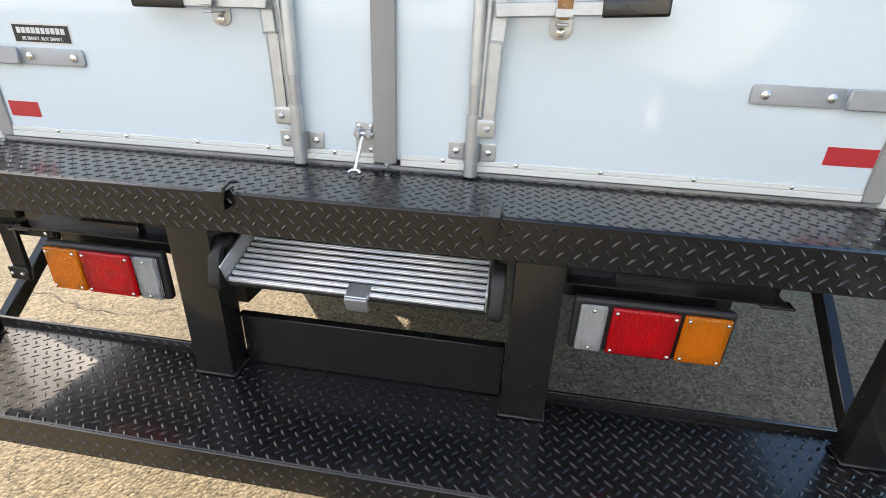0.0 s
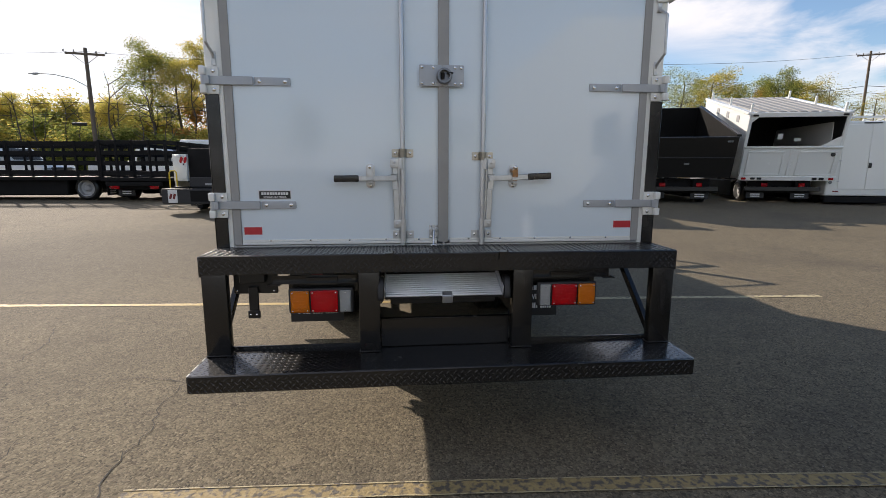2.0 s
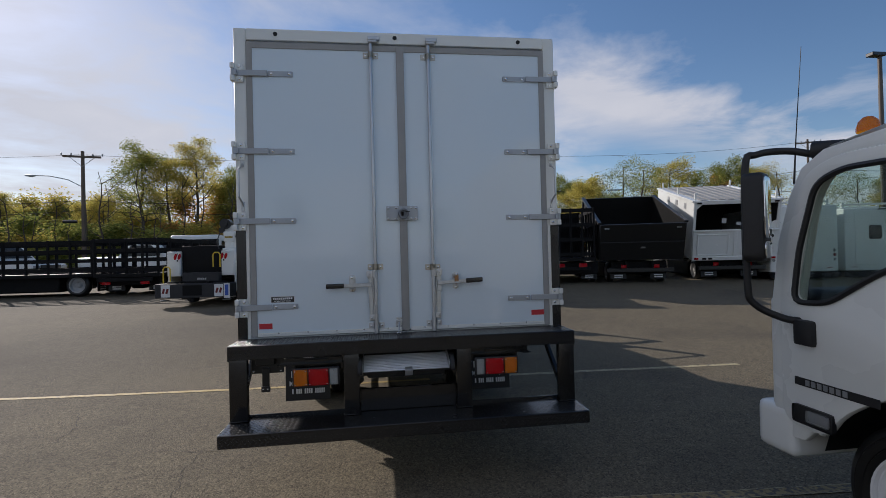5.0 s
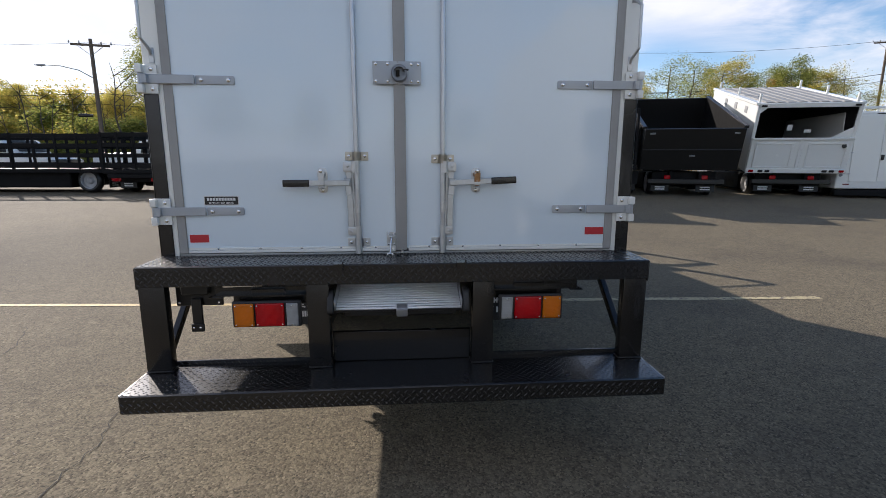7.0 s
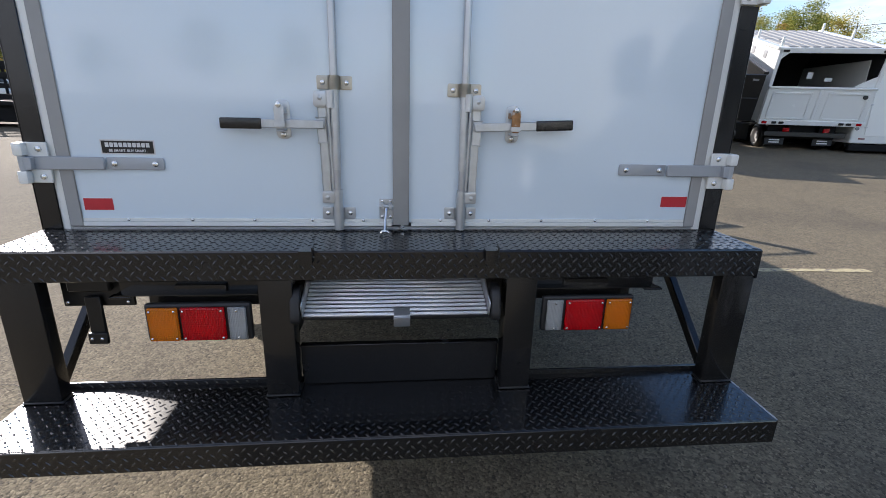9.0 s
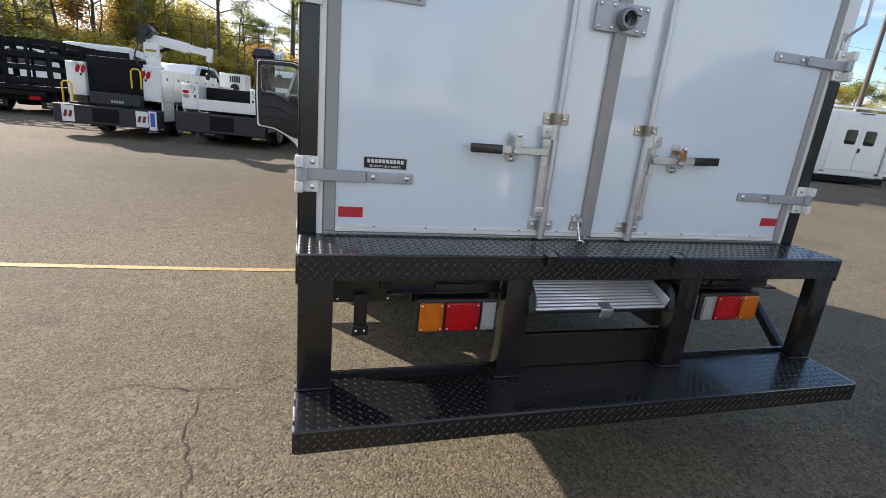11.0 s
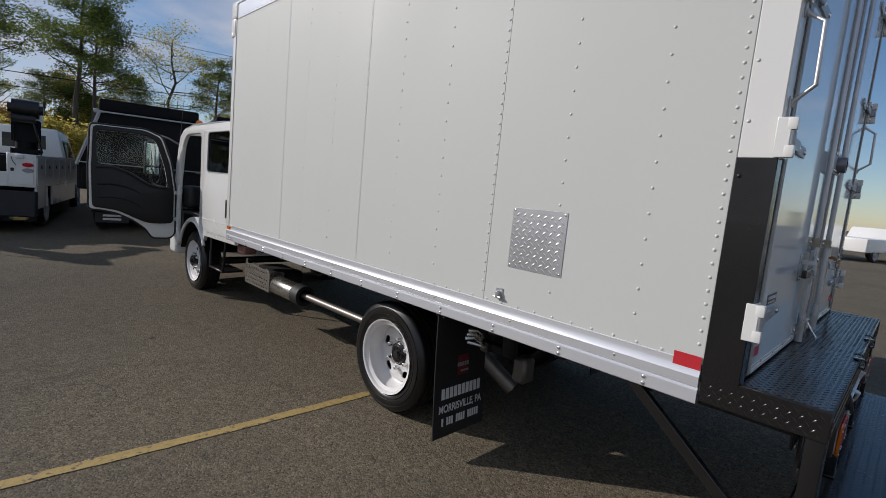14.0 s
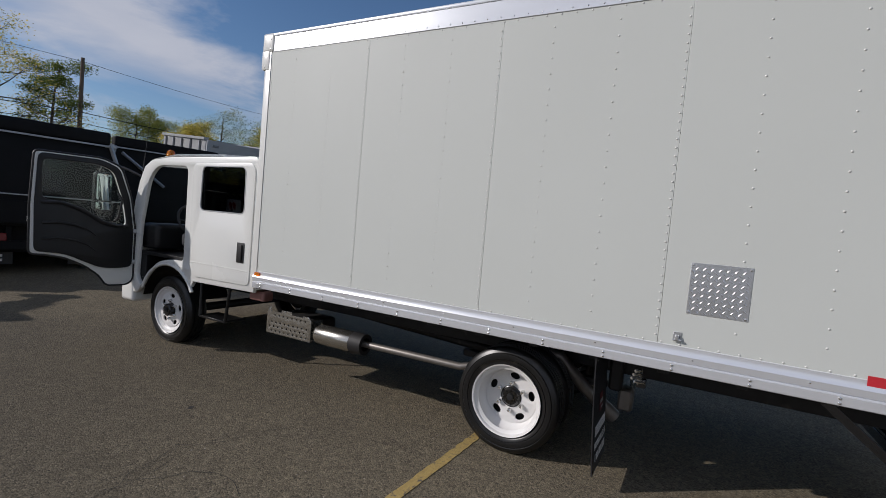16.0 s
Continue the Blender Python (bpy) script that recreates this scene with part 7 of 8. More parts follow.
def dump_truck(at, turn, label, width=2.5, long=4.0, high=1.3, tilt=0.0, mat="black", base=0.85, roof=False, cab_mat="body_white", chamfer=False):
    """Truck with an open dump body, tipped up by tilt degrees about its tail."""
    p = thing("dump_truck", label, "truck", at, turn, "parked work trucks")
    running_gear(p, long, 0.95, cab_mat=cab_mat)
    w, t = width / 2, 0.06
    m = Matrix.Translation((0, 0, base)) @ Matrix.Rotation(radians(tilt), 4, "X")
    bm = nb()
    box(bm, -w, w, 0, long, 0.0, 0.10, 0.01, m)
    box(bm, -w, -w + t, 0, long, 0.08, high, 0.01, m)
    box(bm, w - t, w, 0, long, 0.08, high, 0.01, m)
    box(bm, -w, w, long - t, long, 0.08, high, 0.01, m)
    body = part("dump_body", bm, M[mat], p)
    for s in (-1, 1):
        for k in range(0 if roof else 5):
            y = 0.35 + k * (long - 0.7) / 4
            part("side_rib", box(nb(), min(s * w, s * (w + 0.06)), max(s * w, s * (w + 0.06)), y - 0.04, y + 0.04, 0.05, high - 0.04, 0.008, m), M[mat], body)
        part("top_rim", box(nb(), min(s * (w - 0.08), s * (w + 0.05)), max(s * (w - 0.08), s * (w + 0.05)), 0, long, high - 0.02, high + 0.06, 0.012, m), M[mat], body)
    gate_h = high * (0.52 if roof else 1.0)
    g = part("tail_gate", box(nb(), -w + 0.02, w - 0.02, -0.07, -0.005, 0.02, gate_h, 0.012, m), M[mat], body)
    if roof:
        for s in (-1, 0):
            x0 = s * w + 0.15 + (0.05 if s == 0 else 0)
            bm = nb()
            for q in ((x0, x0 + w - 0.35, 0.15, 0.20), (x0, x0 + w - 0.35, gate_h - 0.2, gate_h - 0.15), (x0, x0 + 0.05, 0.15, gate_h - 0.15), (x0 + w - 0.40, x0 + w - 0.35, 0.15, gate_h - 0.15)):
                box(bm, q[0], q[1], -0.095, -0.068, q[2], q[3], 0.008, m)
            part("gate_panel", bm, M[mat], g)
        part("roof", box(nb(), -w, w, 0, long, high - 0.03, high + 0.03, 0.01, m), M[mat], body)
        bm = nb()
        box(bm, -w, -w + 0.10, -0.02, 0.05, 0.0, high, 0.012, m)
        box(bm, w - 0.10, w, -0.02, 0.05, 0.0, high, 0.012, m)
        box(bm, -w, w, -0.02, 0.05, high - 0.10, high + 0.04, 0.012, m)
        part("body_frame", bm, M[mat], body)
        for name, ring in (("corner_gusset", [(w - 0.62, gate_h), (w - 0.08, gate_h), (w - 0.08, gate_h + 0.30), (w - 0.2, gate_h + 0.25)]), ("top_gusset", [(-w + 0.08, high - 0.28), (-w + 0.30, high - 0.08), (-w + 0.08, high - 0.08)])):
            g2 = plate(ring, [], 0.04, 0.004, "xz", 0.012)
            bmesh.ops.transform(g2, matrix=m, verts=g2.verts)
            part(name, g2, M[mat], body)
        part("fuel_cap", lathe(nb(), [(0, 0.07), (-0.02, 0.065), (-0.025, 0)], tuple(m @ Vector((w - 0.25, -0.075, gate_h - 0.25))), "y", 14), M["black_satin"], body)
        # dark sheets added in the white body put its inner shade into colour
        part("liner", box(box(box(nb(), -w + t, w - t, 0.1, long - t, 0.1, 0.13, 0, m), -w + t, -w + t + 0.02, 0.1, long - t, 0.13, high - 0.04, 0, m), w - t - 0.02, w - t, 0.1, long - t, 0.13, high - 0.04, 0, m), M["chassis"], body)
        part("liner_end", box(nb(), -w + t, w - t, long - t - 0.03, long - t, 0.1, high - 0.04, 0, m), M["chassis"], body)
        for y in (0.2, 1.9, 3.7):
            for s in (-1, 1):
                part("rack_post", box(nb(), s * (w - 0.1) - 0.03, s * (w - 0.1) + 0.03, y - 0.03, y + 0.03, high + 0.03, high + 0.30, 0.01, m), M[mat], body)
        for x in (-1.05, -0.75, -0.45, -0.15, 0.15, 0.45, 0.75, 1.05):
            part("roof_slat", box(nb(), x - 0.11, x + 0.11, 0.12, long - 0.1, high + 0.034, high + 0.06, 0.006, m), M["seal"], body)
        for s in (-1, 1):
            part("marker_lamp", box(nb(), s * (w - 0.17) - 0.08, s * (w - 0.17) + 0.08, -0.034, -0.02, high - 0.07, high - 0.01, 0.012, m), M["black_satin"], body)
        part("gate_rib", box(nb(), -0.05, 0.05, -0.10, -0.068, 0.10, gate_h, 0.012, m), M[mat], g)
        part("gate_lip", box(nb(), -w + 0.02, w - 0.02, -0.11, -0.06, gate_h - 0.06, gate_h + 0.01, 0.015, m), M[mat], g)
        part("gate_sill", box(nb(), -w, w, -0.12, -0.06, -0.02, 0.13, 0.02, m), M[mat], g)
        for y in (0.7, 1.6, 2.5):
            part("side_vent", box(nb(), -w - 0.012, -w, y, y + 0.22, high - 0.36, high - 0.14, 0.004, m), M["lamp_grey"], body)
        for x in (-w + 0.15, -w + 0.42, -w + 0.62, w - 0.62, w - 0.42, w - 0.15):
            part("lamp", box(nb(), x - 0.07, x + 0.07, -0.135, -0.118, 0.02, 0.09, 0.015, m), M["red_lens"] if abs(x) > w - 0.3 else M["black_satin"], g)
        boxp("notice", (-0.15, 0.0, -0.004, 0.0, 0.0, 0.18), M["sticker_white"], body, 0.0, m=m @ Matrix.Translation((-0.1, 0.5, gate_h + 0.12)))
        boxp("notice", (-0.15, 0.05, -0.004, 0.0, 0.0, 0.1), M["sticker_white"], body, 0.0, m=m @ Matrix.Translation((0.4, 0.5, gate_h + 0.05)))
    else:
        for x, z in ((-w + 0.25, high - 0.14), (w - 0.25, high - 0.14), (0.05, high * 0.36)):
            part("lamp", box(nb(), x - 0.08, x + 0.08, -0.082, -0.068, z - 0.03, z + 0.03, 0.006, m), M["clear_lens"], g)
        part("gate_rib", box(nb(), -w + 0.04, w - 0.04, -0.085, -0.068, high * 0.50, high * 0.50 + 0.03, 0.005, m), M["grey_deck"], g)
    if chamfer:
        # tarp housing across the front and a pale edge along the raked corner boards
        part("tarp_roll", tube(nb(), [m @ Vector((-w, long - 0.1, high + 0.14)), m @ Vector((w, long - 0.1, high + 0.14))], 0.11, 12), M["black_satin"], body)
        part("tarp_roll_rear", tube(nb(), [m @ Vector((-w + 0.02, 0.1, high + 0.10)), m @ Vector((w - 0.02, 0.1, high + 0.10))], 0.07, 12), M["black_satin"], body)
        for s in (-1, 1):
            part("edge_strip", box(nb(), s * w - 0.02, s * w + 0.02, -0.09, -0.07, high * 0.55, high, 0.004, m), M["lamp_grey"], body)
    if tilt:
        part("hoist_ram", tube(nb(), [(0, long * 0.62, 0.75), tuple(m @ Vector((0, long * 0.75, 0.0)))], 0.09, 12), M["lamp_grey"], p)
    boxp("rear_bar", (-w + 0.3, w - 0.3, 0.05, 0.12, 0.42, 0.56), M["black_satin"], p, 0.01)
    for s in (-1, 1):
        boxp("tail_lamp", (s * 0.55 - 0.09, s * 0.55 + 0.09, 0.02, 0.05, 0.56, 0.68), M["red_lens"], p, 0.01)
    return p


def van_body(at, turn, label, width=2.45, high=2.15, long=4.2, windows=False, base=0.36, ladder=False):
    """Truck with a closed white utility body and twin rear doors."""
    p = thing("utility_truck", label, "truck", at, turn, "parked work trucks")
    running_gear(p, long, 1.1)
    w = width / 2
    b = boxp("utility_body", (-w, w, 0, long, base, base + high), M["body_white"], p, 0.05, seg=3)
    for s in (-1, 1):
        x0, x1 = sorted((s * 0.006, s * (w - 0.34)))
        d = boxp("rear_door", (x0, x1, -0.018, 0.0, base + 0.22, base + high - 0.1), M["body_white"], b, 0.006)
        for z in (base + 0.45, base + 1.1, base + 1.75):
            boxp("door_hinge", (x1 - 0.03 if s > 0 else x0 - 0.05, x1 + 0.05 if s > 0 else x0 + 0.03, -0.032, -0.018, z, z + 0.04), M["galv"], d, 0.004)
        if windows:
            u0, u1 = sorted((s * 0.14, s * 0.56))
            wn = rounded([(u0, base + high * 0.50), (u1, base + high * 0.50), (u1, base + high * 0.725), (u0, base + high * 0.725)], 0.08, 4)
            part("door_window", plate(wn, [], 0.012, 0.002, "xz", -0.022), M["glass"], d)
        else:
            for k, mt in enumerate(("clear_lens", "red_dull", "clear_lens")):
                part("lamp", lathe(nb(), [(0, 0.055), (-0.014, 0.05), (-0.018, 0)], (s * (w - 0.12), 0.0, base + 0.75 - 0.16 * k), "y", 14), M[mt], b)
        boxp("low_marker", (s * (w - 0.3) - 0.09, s * (w - 0.3) + 0.09, -0.012, 0.0, base + 0.12, base + 0.16), M["red_dull"], b, 0.004)
        part("round_lamp", lathe(nb(), [(0, 0.075), (-0.02, 0.07), (-0.026, 0.04), (-0.02, 0)], (s * (w - 0.45), 0.06, base - 0.12), "y", 16), M["clear_lens"], b)
    part("door_lock", box(nb(), 0.02, 0.10, -0.05, -0.018, base + high * 0.38, base + high * 0.45, 0.012, seg=2), M["black_satin"], b)
    boxp("top_marker", (-0.26, 0.26, -0.02, 0.0, base + high - 0.07, base + high - 0.035), M["black_satin"], b, 0.006)
    boxp("rear_bar", (-w, w, -0.02, 0.1, base - 0.22, base - 0.03), M["black_matte"], p, 0.02)
    for y in (0.3, 2.0, 3.8):
        for s in (-1, 1):
            bm = box(nb(), s * (w - 0.15) - 0.04, s * (w - 0.15) + 0.04, y - 0.04, y + 0.04, base + high - 0.01, base + high + 0.24, 0.01)
            box(bm, s * (w - 0.15) - 0.09, s * (w - 0.15) + 0.09, y - 0.07, y + 0.07, base + high - 0.01, base + high + 0.05, 0.01)
            part("rack_post", bm, M["body_white"], b)
        boxp("rack_bar", (-w + 0.1, w - 0.1, y - 0.04, y + 0.04, base + high + 0.12, base + high + 0.19), M["body_white"], b, 0.01)
    if ladder:
        ld = nb()
        for x in (w - 0.30, w + 0.10):
            box(ld, x, x + 0.05, -0.10, -0.03, base + 0.10, base + high - 0.10, 0.008)
        for k in range(7):
            z = base + 0.28 + k * 0.28
            box(ld, w - 0.28, w + 0.13, -0.085, -0.045, z, z + 0.035, 0.006)
        box(ld, w - 0.28, w + 0.13, -0.045, -0.035, base + 0.12, base + high - 0.12, 0.0)
        part("ladder", ld, M["body_white"], b, "white ladder hung at the body's rear corner")
    return p


def flat_truck(at, turn, label):
    """Dark low-sided truck with a pale rail and white equipment boxes on top."""
    p = thing("flatbed_truck", label, "truck", at, turn, "parked work trucks")
    running_gear(p, 4.5, 1.1)
    boxp("deck", (-1.2, 1.2, 0, 4.5, 0.85, 1.0), M["black_matte"], p, 0.01)
    b = boxp("dark_body", (-1.15, 1.15, 0.06, 4.4, 1.0, 1.68), M["black_matte"], p, 0.015)
    for k in range(3):
        x = -1.1 + k * 0.75
        boxp("panel", (x, x + 0.68, 0.035, 0.06, 1.06, 1.62), M["grey_deck"], b, 0.01)
        for u in (x, x + 0.62):
            boxp("panel_post", (u, u + 0.06, 0.01, 0.05, 1.02, 1.66), M["black_matte"], b, 0.006)
    boxp("pale_rail", (-1.2, 1.2, 0.0, 4.45, 1.69, 1.79), M["body_white"], p, 0.01)
    for x in (-0.85, -0.1, 0.72):
        e = boxp("equipment_box", (x - 0.32, x + 0.32, 0.5, 1.6, 1.79, 2.25), M["body_white"], p, 0.03, "white equipment box")
        boxp("box_vent", (x - 0.2, x + 0.2, 0.488, 0.5, 1.88, 2.16), M["lamp_grey"], e, 0.004)
    for s in (-1, 1):
        boxp("tail_lamp", (s * 0.8 - 0.1, s * 0.8 + 0.1, -0.03, 0.0, 0.72, 0.82), M["red_dull"], p, 0.01)
    # along its side: tarp roll, pale plank, stay and step bar
    part("tarp_roll", tube(nb(), [(-1.2, 0.3, 2.02), (-1.2, 4.3, 2.02)], 0.09, 12), M["black_matte"], p)
    boxp("plank", (-1.26, -1.2, 0.3, 4.2, 1.42, 1.56), M["pale_wood"], p, 0.008)
    for z in (1.05, 1.22):
        boxp("side_slat", (-1.25, -1.2, 0.2, 4.35, z, z + 0.10), M["grey_deck"], p, 0.008)
    part("stay", tube(nb(), [(-1.3, 3.4, 1.95), (-1.3, 2.2, 0.95)], 0.03, 8), M["body_white"], p)
    part("step_bar", tube(nb(), [(-1.25, 4.2, 0.66), (-1.25, 1.7, 0.66)], 0.05, 8), M["yellow_dull"], p)
    return p


def spot_lamp(parent, x, y, z):
    """Round black work lamp on a forked stalk."""
    l = part("work_lamp", lathe(nb(), [(0.10, 0), (0.10, 0.07), (0.03, 0.15), (-0.03, 0.17), (-0.05, 0.15), (-0.035, 0)], (x, y, z), "y", 18), M["black_satin"], parent, "round black work lamp")
    part("stalk", tube(nb(), [(x, y + 0.03, z - 0.14), (x + 0.03, y + 0.05, z - 0.34), (x - 0.12, y + 0.1, z - 0.55)], 0.028, 8), M["black_satin"], l)


def platform_truck(at, turn, label, lamps=(-0.5, 0.5), slab=False, boom=False, pale=True):
    """Low white equipment body over a dark chassis, with work lamps or a lowered crane boom."""
    p = thing("equipment_truck", label, "truck", at, turn, "parked work trucks")
    running_gear(p, 4.2, 1.1, low_cab=True)
    boxp("tail_frame", (-1.15, 1.15, 0.0, 0.5, 0.55, 0.86 if slab else 1.12), M["black_matte"], p, 0.02)
    if not pale:
        boxp("dark_deck", (-1.16, 1.16, -0.02, 3.4, 1.12, 1.3), M["black_matte"], p, 0.02)
        part("deck_frame", box(box(nb(), -1.1, -0.2, 0.3, 0.5, 1.3, 1.55, 0.01), 0.3, 1.0, 0.3, 0.5, 1.3, 1.42, 0.01), M["black_satin"], p)
    elif slab:
        b = boxp("cabinet", (-0.95, 0.35, 0.02, 3.6, 0.86, 1.74), M["body_white"], p, 0.02, "tall white cabinet with a rear door")
        boxp("cabinet_door", (-0.65, 0.1, 0.0, 0.02, 0.9, 1.70), M["body_white"], b, 0.006)
        part("handle", box(nb(), 0.16, 0.22, -0.015, 0.02, 1.2, 1.27, 0.008), M["black_satin"], b)
        boxp("side_cabinet", (0.5, 1.15, 0.2, 3.4, 1.05, 1.6), M["body_white"], p, 0.02)
        boxp("outlet_box", (0.5, 0.95, -0.02, 0.19, 0.92, 1.1), M["body_white"], p, 0.015)
    else:
        for x0, x1 in ((-1.16, -0.06), (0.0, 1.16)):
            c = boxp("low_cabinet", (x0, x1, 0.0, 3.4, 1.12, 1.6), M["body_white"], p, 0.02)
            boxp("drop_door", (x0 + 0.05, x1 - 0.05, -0.014, 0.0, 1.14, 1.34), M["body_white"], c, 0.006)
            boxp("lid", (x0 - 0.02, x1 + 0.02, -0.03, 3.4, 1.6, 1.65), M["lamp_grey"], c, 0.008)
    for x in lamps:
        spot_lamp(p, x, 0.15, 2.18)
        part("winch", box(box(nb(), x - 0.2, x + 0.1, 0.2, 0.7, 1.65, 1.84, 0.02), x - 0.1, x + 0.02, 0.25, 0.5, 1.8, 1.95, 0.01), M["body_white"], p)
    part("hand_rail", tube(nb(), [(-0.9, 0.6, 1.6), (-0.9, 0.6, 1.9), (1.1, 0.7, 1.84), (1.1, 0.7, 1.6)], 0.025, 8), M["body_white"], p)
    if boom:
        bm = box(nb(), -1.1, 2.6, 0.8, 1.15, 2.02, 2.36, 0.03)
        bo = part("crane_boom", bm, M["body_white"], p, "white crane boom lowered across the body")
        boxp("yellow_label", (-0.35, 0.25, 0.79, 0.8, 2.26, 2.34), M["yellow"], bo, 0.0)
        bars(bo, M["black_satin"], 1.2, 2.1, 2.1, 2.24, 0.798, [4])
        for x in (-0.95, -0.35, 0.2):
            boxp("boom_box", (x - 0.22, x + 0.22, 0.65, 1.1, 1.74, 2.0), M["body_white"], bo, 0.02)
        boxp("boom_rest", (-0.2, 0.1, 0.8, 1.1, 1.6, 2.02), M["black_matte"], bo, 0.01)
    return p


def slant_truck(at, turn, label):
    """White chip body with a raked tail, seen along its side."""
    p = thing("chip_truck", label, "truck", at, turn, "parked work trucks")
    ring = rounded([(-1.5, 0.95), (1.15, 0.95), (1.62, 2.40), (1.1, 2.50), (-1.6, 2.92)], 0.05, 3)
    b = part("chip_body", plate(ring, [], 2.2, 0.02, "xz", 1.1), M["body_white"], p)
    for x in (-1.1, -0.4, 0.3):
        part("side_rib", box(nb(), x - 0.03, x + 0.03, -0.03, 0.0, 1.0, 2.4, 0.008), M["body_white"], b)
    part("top_edge", tube(nb(), [(-1.6, -0.01, 2.92), (1.1, -0.01, 2.50), (1.62, -0.01, 2.40)], 0.03, 8), M["lamp_grey"], b)
    boxp("frame_rail", (-2.6, 1.1, 0.4, 1.8, 0.5, 0.9), M["black_matte"], p, 0.02)
    for x in (-1.9, 0.35):
        w = part("wheel", lathe(nb(), [(0.0, 0.22), (-0.02, 0.34), (0.03, 0.40), (0.2, 0.40), (0.25, 0.3)], (x, 0.1, 0.4), "y", 22), M["rubber"], p)
        part("rim", lathe(nb(), [(0.02, 0.23), (0.05, 0.12), (0.0, 0.06), (0.0, 0)], (x, 0.1, 0.4), "y", 18), M["far_rim"], w)
    return p


def bucket_truck(at, turn, label, lower, upper, basket, lattice=False):
    """Lift truck: white low body, folding boom in two pieces, work basket at its end."""
    p = thing("bucket_truck", label, "truck", at, turn, "parked work trucks")
    running_gear(p, 4.2, 1.1, low_cab=True)
    b = boxp("service_body", (-1.15, 1.15, 0.0, 3.8, 0.75, 1.85), M["body_white"], p, 0.03)
    for x in (-1.05, -0.33, 0.39):
        boxp("cabinet_door", (x, x + 0.66, -0.016, 0.0, 0.85, 1.6), M["body_white"], b, 0.006)
    boxp("tail_bar", (-1.15, 1.15, -0.06, 0.05, 0.5, 0.72), M["black_matte"], p, 0.02)
    part("pedestal", tube(nb(), [(lower[0][0], 1.0, 1.8), (lower[0][0], 1.0, lower[0][1])], [0.3, 0.22], 14), M["body_white"], p)
    pts = [Vector((x, 1.0, z)) for x, z in lower + upper]
    for name, a, c, r in (("lower_boom", pts[0], pts[1], 0.14), ("upper_boom", pts[2], pts[3], 0.10)):
        d = c - a
        m = Matrix.Translation((a + c) / 2) @ Matrix.Rotation(math.atan2(d.x, d.z), 4, "Y")
        bo = part(name, box(nb(), -r, r, -r, r, -d.length / 2 - 0.1, d.length / 2 + 0.1, 0.02, m), M["body_white"], p)
        part("pivot", lathe(nb(), [(-0.2, 0), (-0.2, r), (0.2, r), (0.2, 0)], tuple(a), "y", 14), M["lamp_grey"], bo)
        part("ram", tube(nb(), [a.lerp(c, 0.2) + Vector((0.16, 0, -0.12)), a.lerp(c, 0.6) + Vector((0.16, 0, -0.1))], 0.045, 8), M["lamp_grey"], bo)
    x, z = basket
    if lattice:
        k = nb()
        for q in (-0.5, 0.0, 0.5):
            for y in (0.75, 1.3):
                tube(k, [(x + q, y, z), (x + q, y, z + 0.95)], 0.022, 6)
        for h in (0.0, 0.5, 0.95):
            tube(k, [(x - 0.5, 0.75, z + h), (x + 0.5, 0.75, z + h), (x + 0.5, 1.3, z + h), (x - 0.5, 1.3, z + h), (x - 0.5, 0.75, z + h)], 0.022, 6)
        box(k, x - 0.52, x + 0.52, 0.73, 1.32, z - 0.05, z, 0.01)
        part("work_platform", k, M["body_white"], p, "railed white work platform")
    else:
        k = nb()
        box(k, x - 0.3, x + 0.3, 0.7, 1.3, z, z + 0.06, 0.01)
        for q in ((x - 0.3, x - 0.27, 0.7, 1.3), (x + 0.27, x + 0.3, 0.7, 1.3), (x - 0.3, x + 0.3, 0.7, 0.73), (x - 0.3, x + 0.3, 1.27, 1.3)):
            box(k, *q, z, z + 0.62, 0.006)
        bk = part("bucket", k, M["body_white"], p, "white moulded work bucket")
        part("bucket_rim", box(nb(), x - 0.33, x + 0.33, 0.67, 1.33, z + 0.6, z + 0.66, 0.01), M["lamp_grey"], bk)
        boxp("control_box", (x + 0.02, x + 0.34, 0.66, 0.9, z + 0.3, z + 0.72), M["grey_deck"], bk, 0.01)
    return p


# along the wood: slatted trucks, then two service trucks with cranes
stake_truck(place(-9.45, 14.75), 90.0 - 4, 2.4, 5.6, "black slatted stake-body truck parked along the wood", 1.10, 0.76, 0.62)
stake_truck(place(-8.45, 13.4), -6, 2.15, 4.4, "black stake-body truck with tall slatted sides", 1.16, 0.76)
stake_truck(place(-15.4, 14.6), 90.0 - 4, 2.4, 5.0, "black slatted stake-body truck at the row's end", 1.08, 0.76)
service_truck((-5.98, 11.95, rise(11.95, -6)), -8, 2.18, "white service truck with a crane, black tool box, dark bumper", 1, 8, 0.95, 1.75, (0.30, 0.74), True)
service_truck((-3.41, 11.27, rise(11.27, -3.4)), -15, 2.15, "white service truck with low cabinets and folded crane", 1, 97, 0.87, 1.49, (0.33, 0.80), False, 0.2)
pickup(place(-1.6, 27.0), 200, "white pick-up parked behind the service trucks")
pickup(place(-5.2, 26.0), 156, "white pick-up parked nose out behind the service trucks")
gen = thing("generator", "white generator with a dark vent and round outlet", "generator", (-3.37, 14.0, rise(14.0, -3.4)), -8, "")
gb = boxp("housing", (-0.36, 0.36, 0, 0.6, 1.30, 1.86), M["body_white"], gen, 0.02)
boxp("skid", (-0.6, 0.6, -0.2, 1.2, 0.0, 1.295), M["black_matte"], gen, 0.03)
bars(gb, M["black_satin"], -0.08, 0.22, 1.62, 1.80, -0.002, [5])
part("outlet", lathe(nb(), [(0, 0.13), (-0.02, 0.12), (-0.02, 0.08), (-0.005, 0.07), (-0.005, 0)], (0.06, 0, 1.46), "y", 18), M["black_satin"], gb)
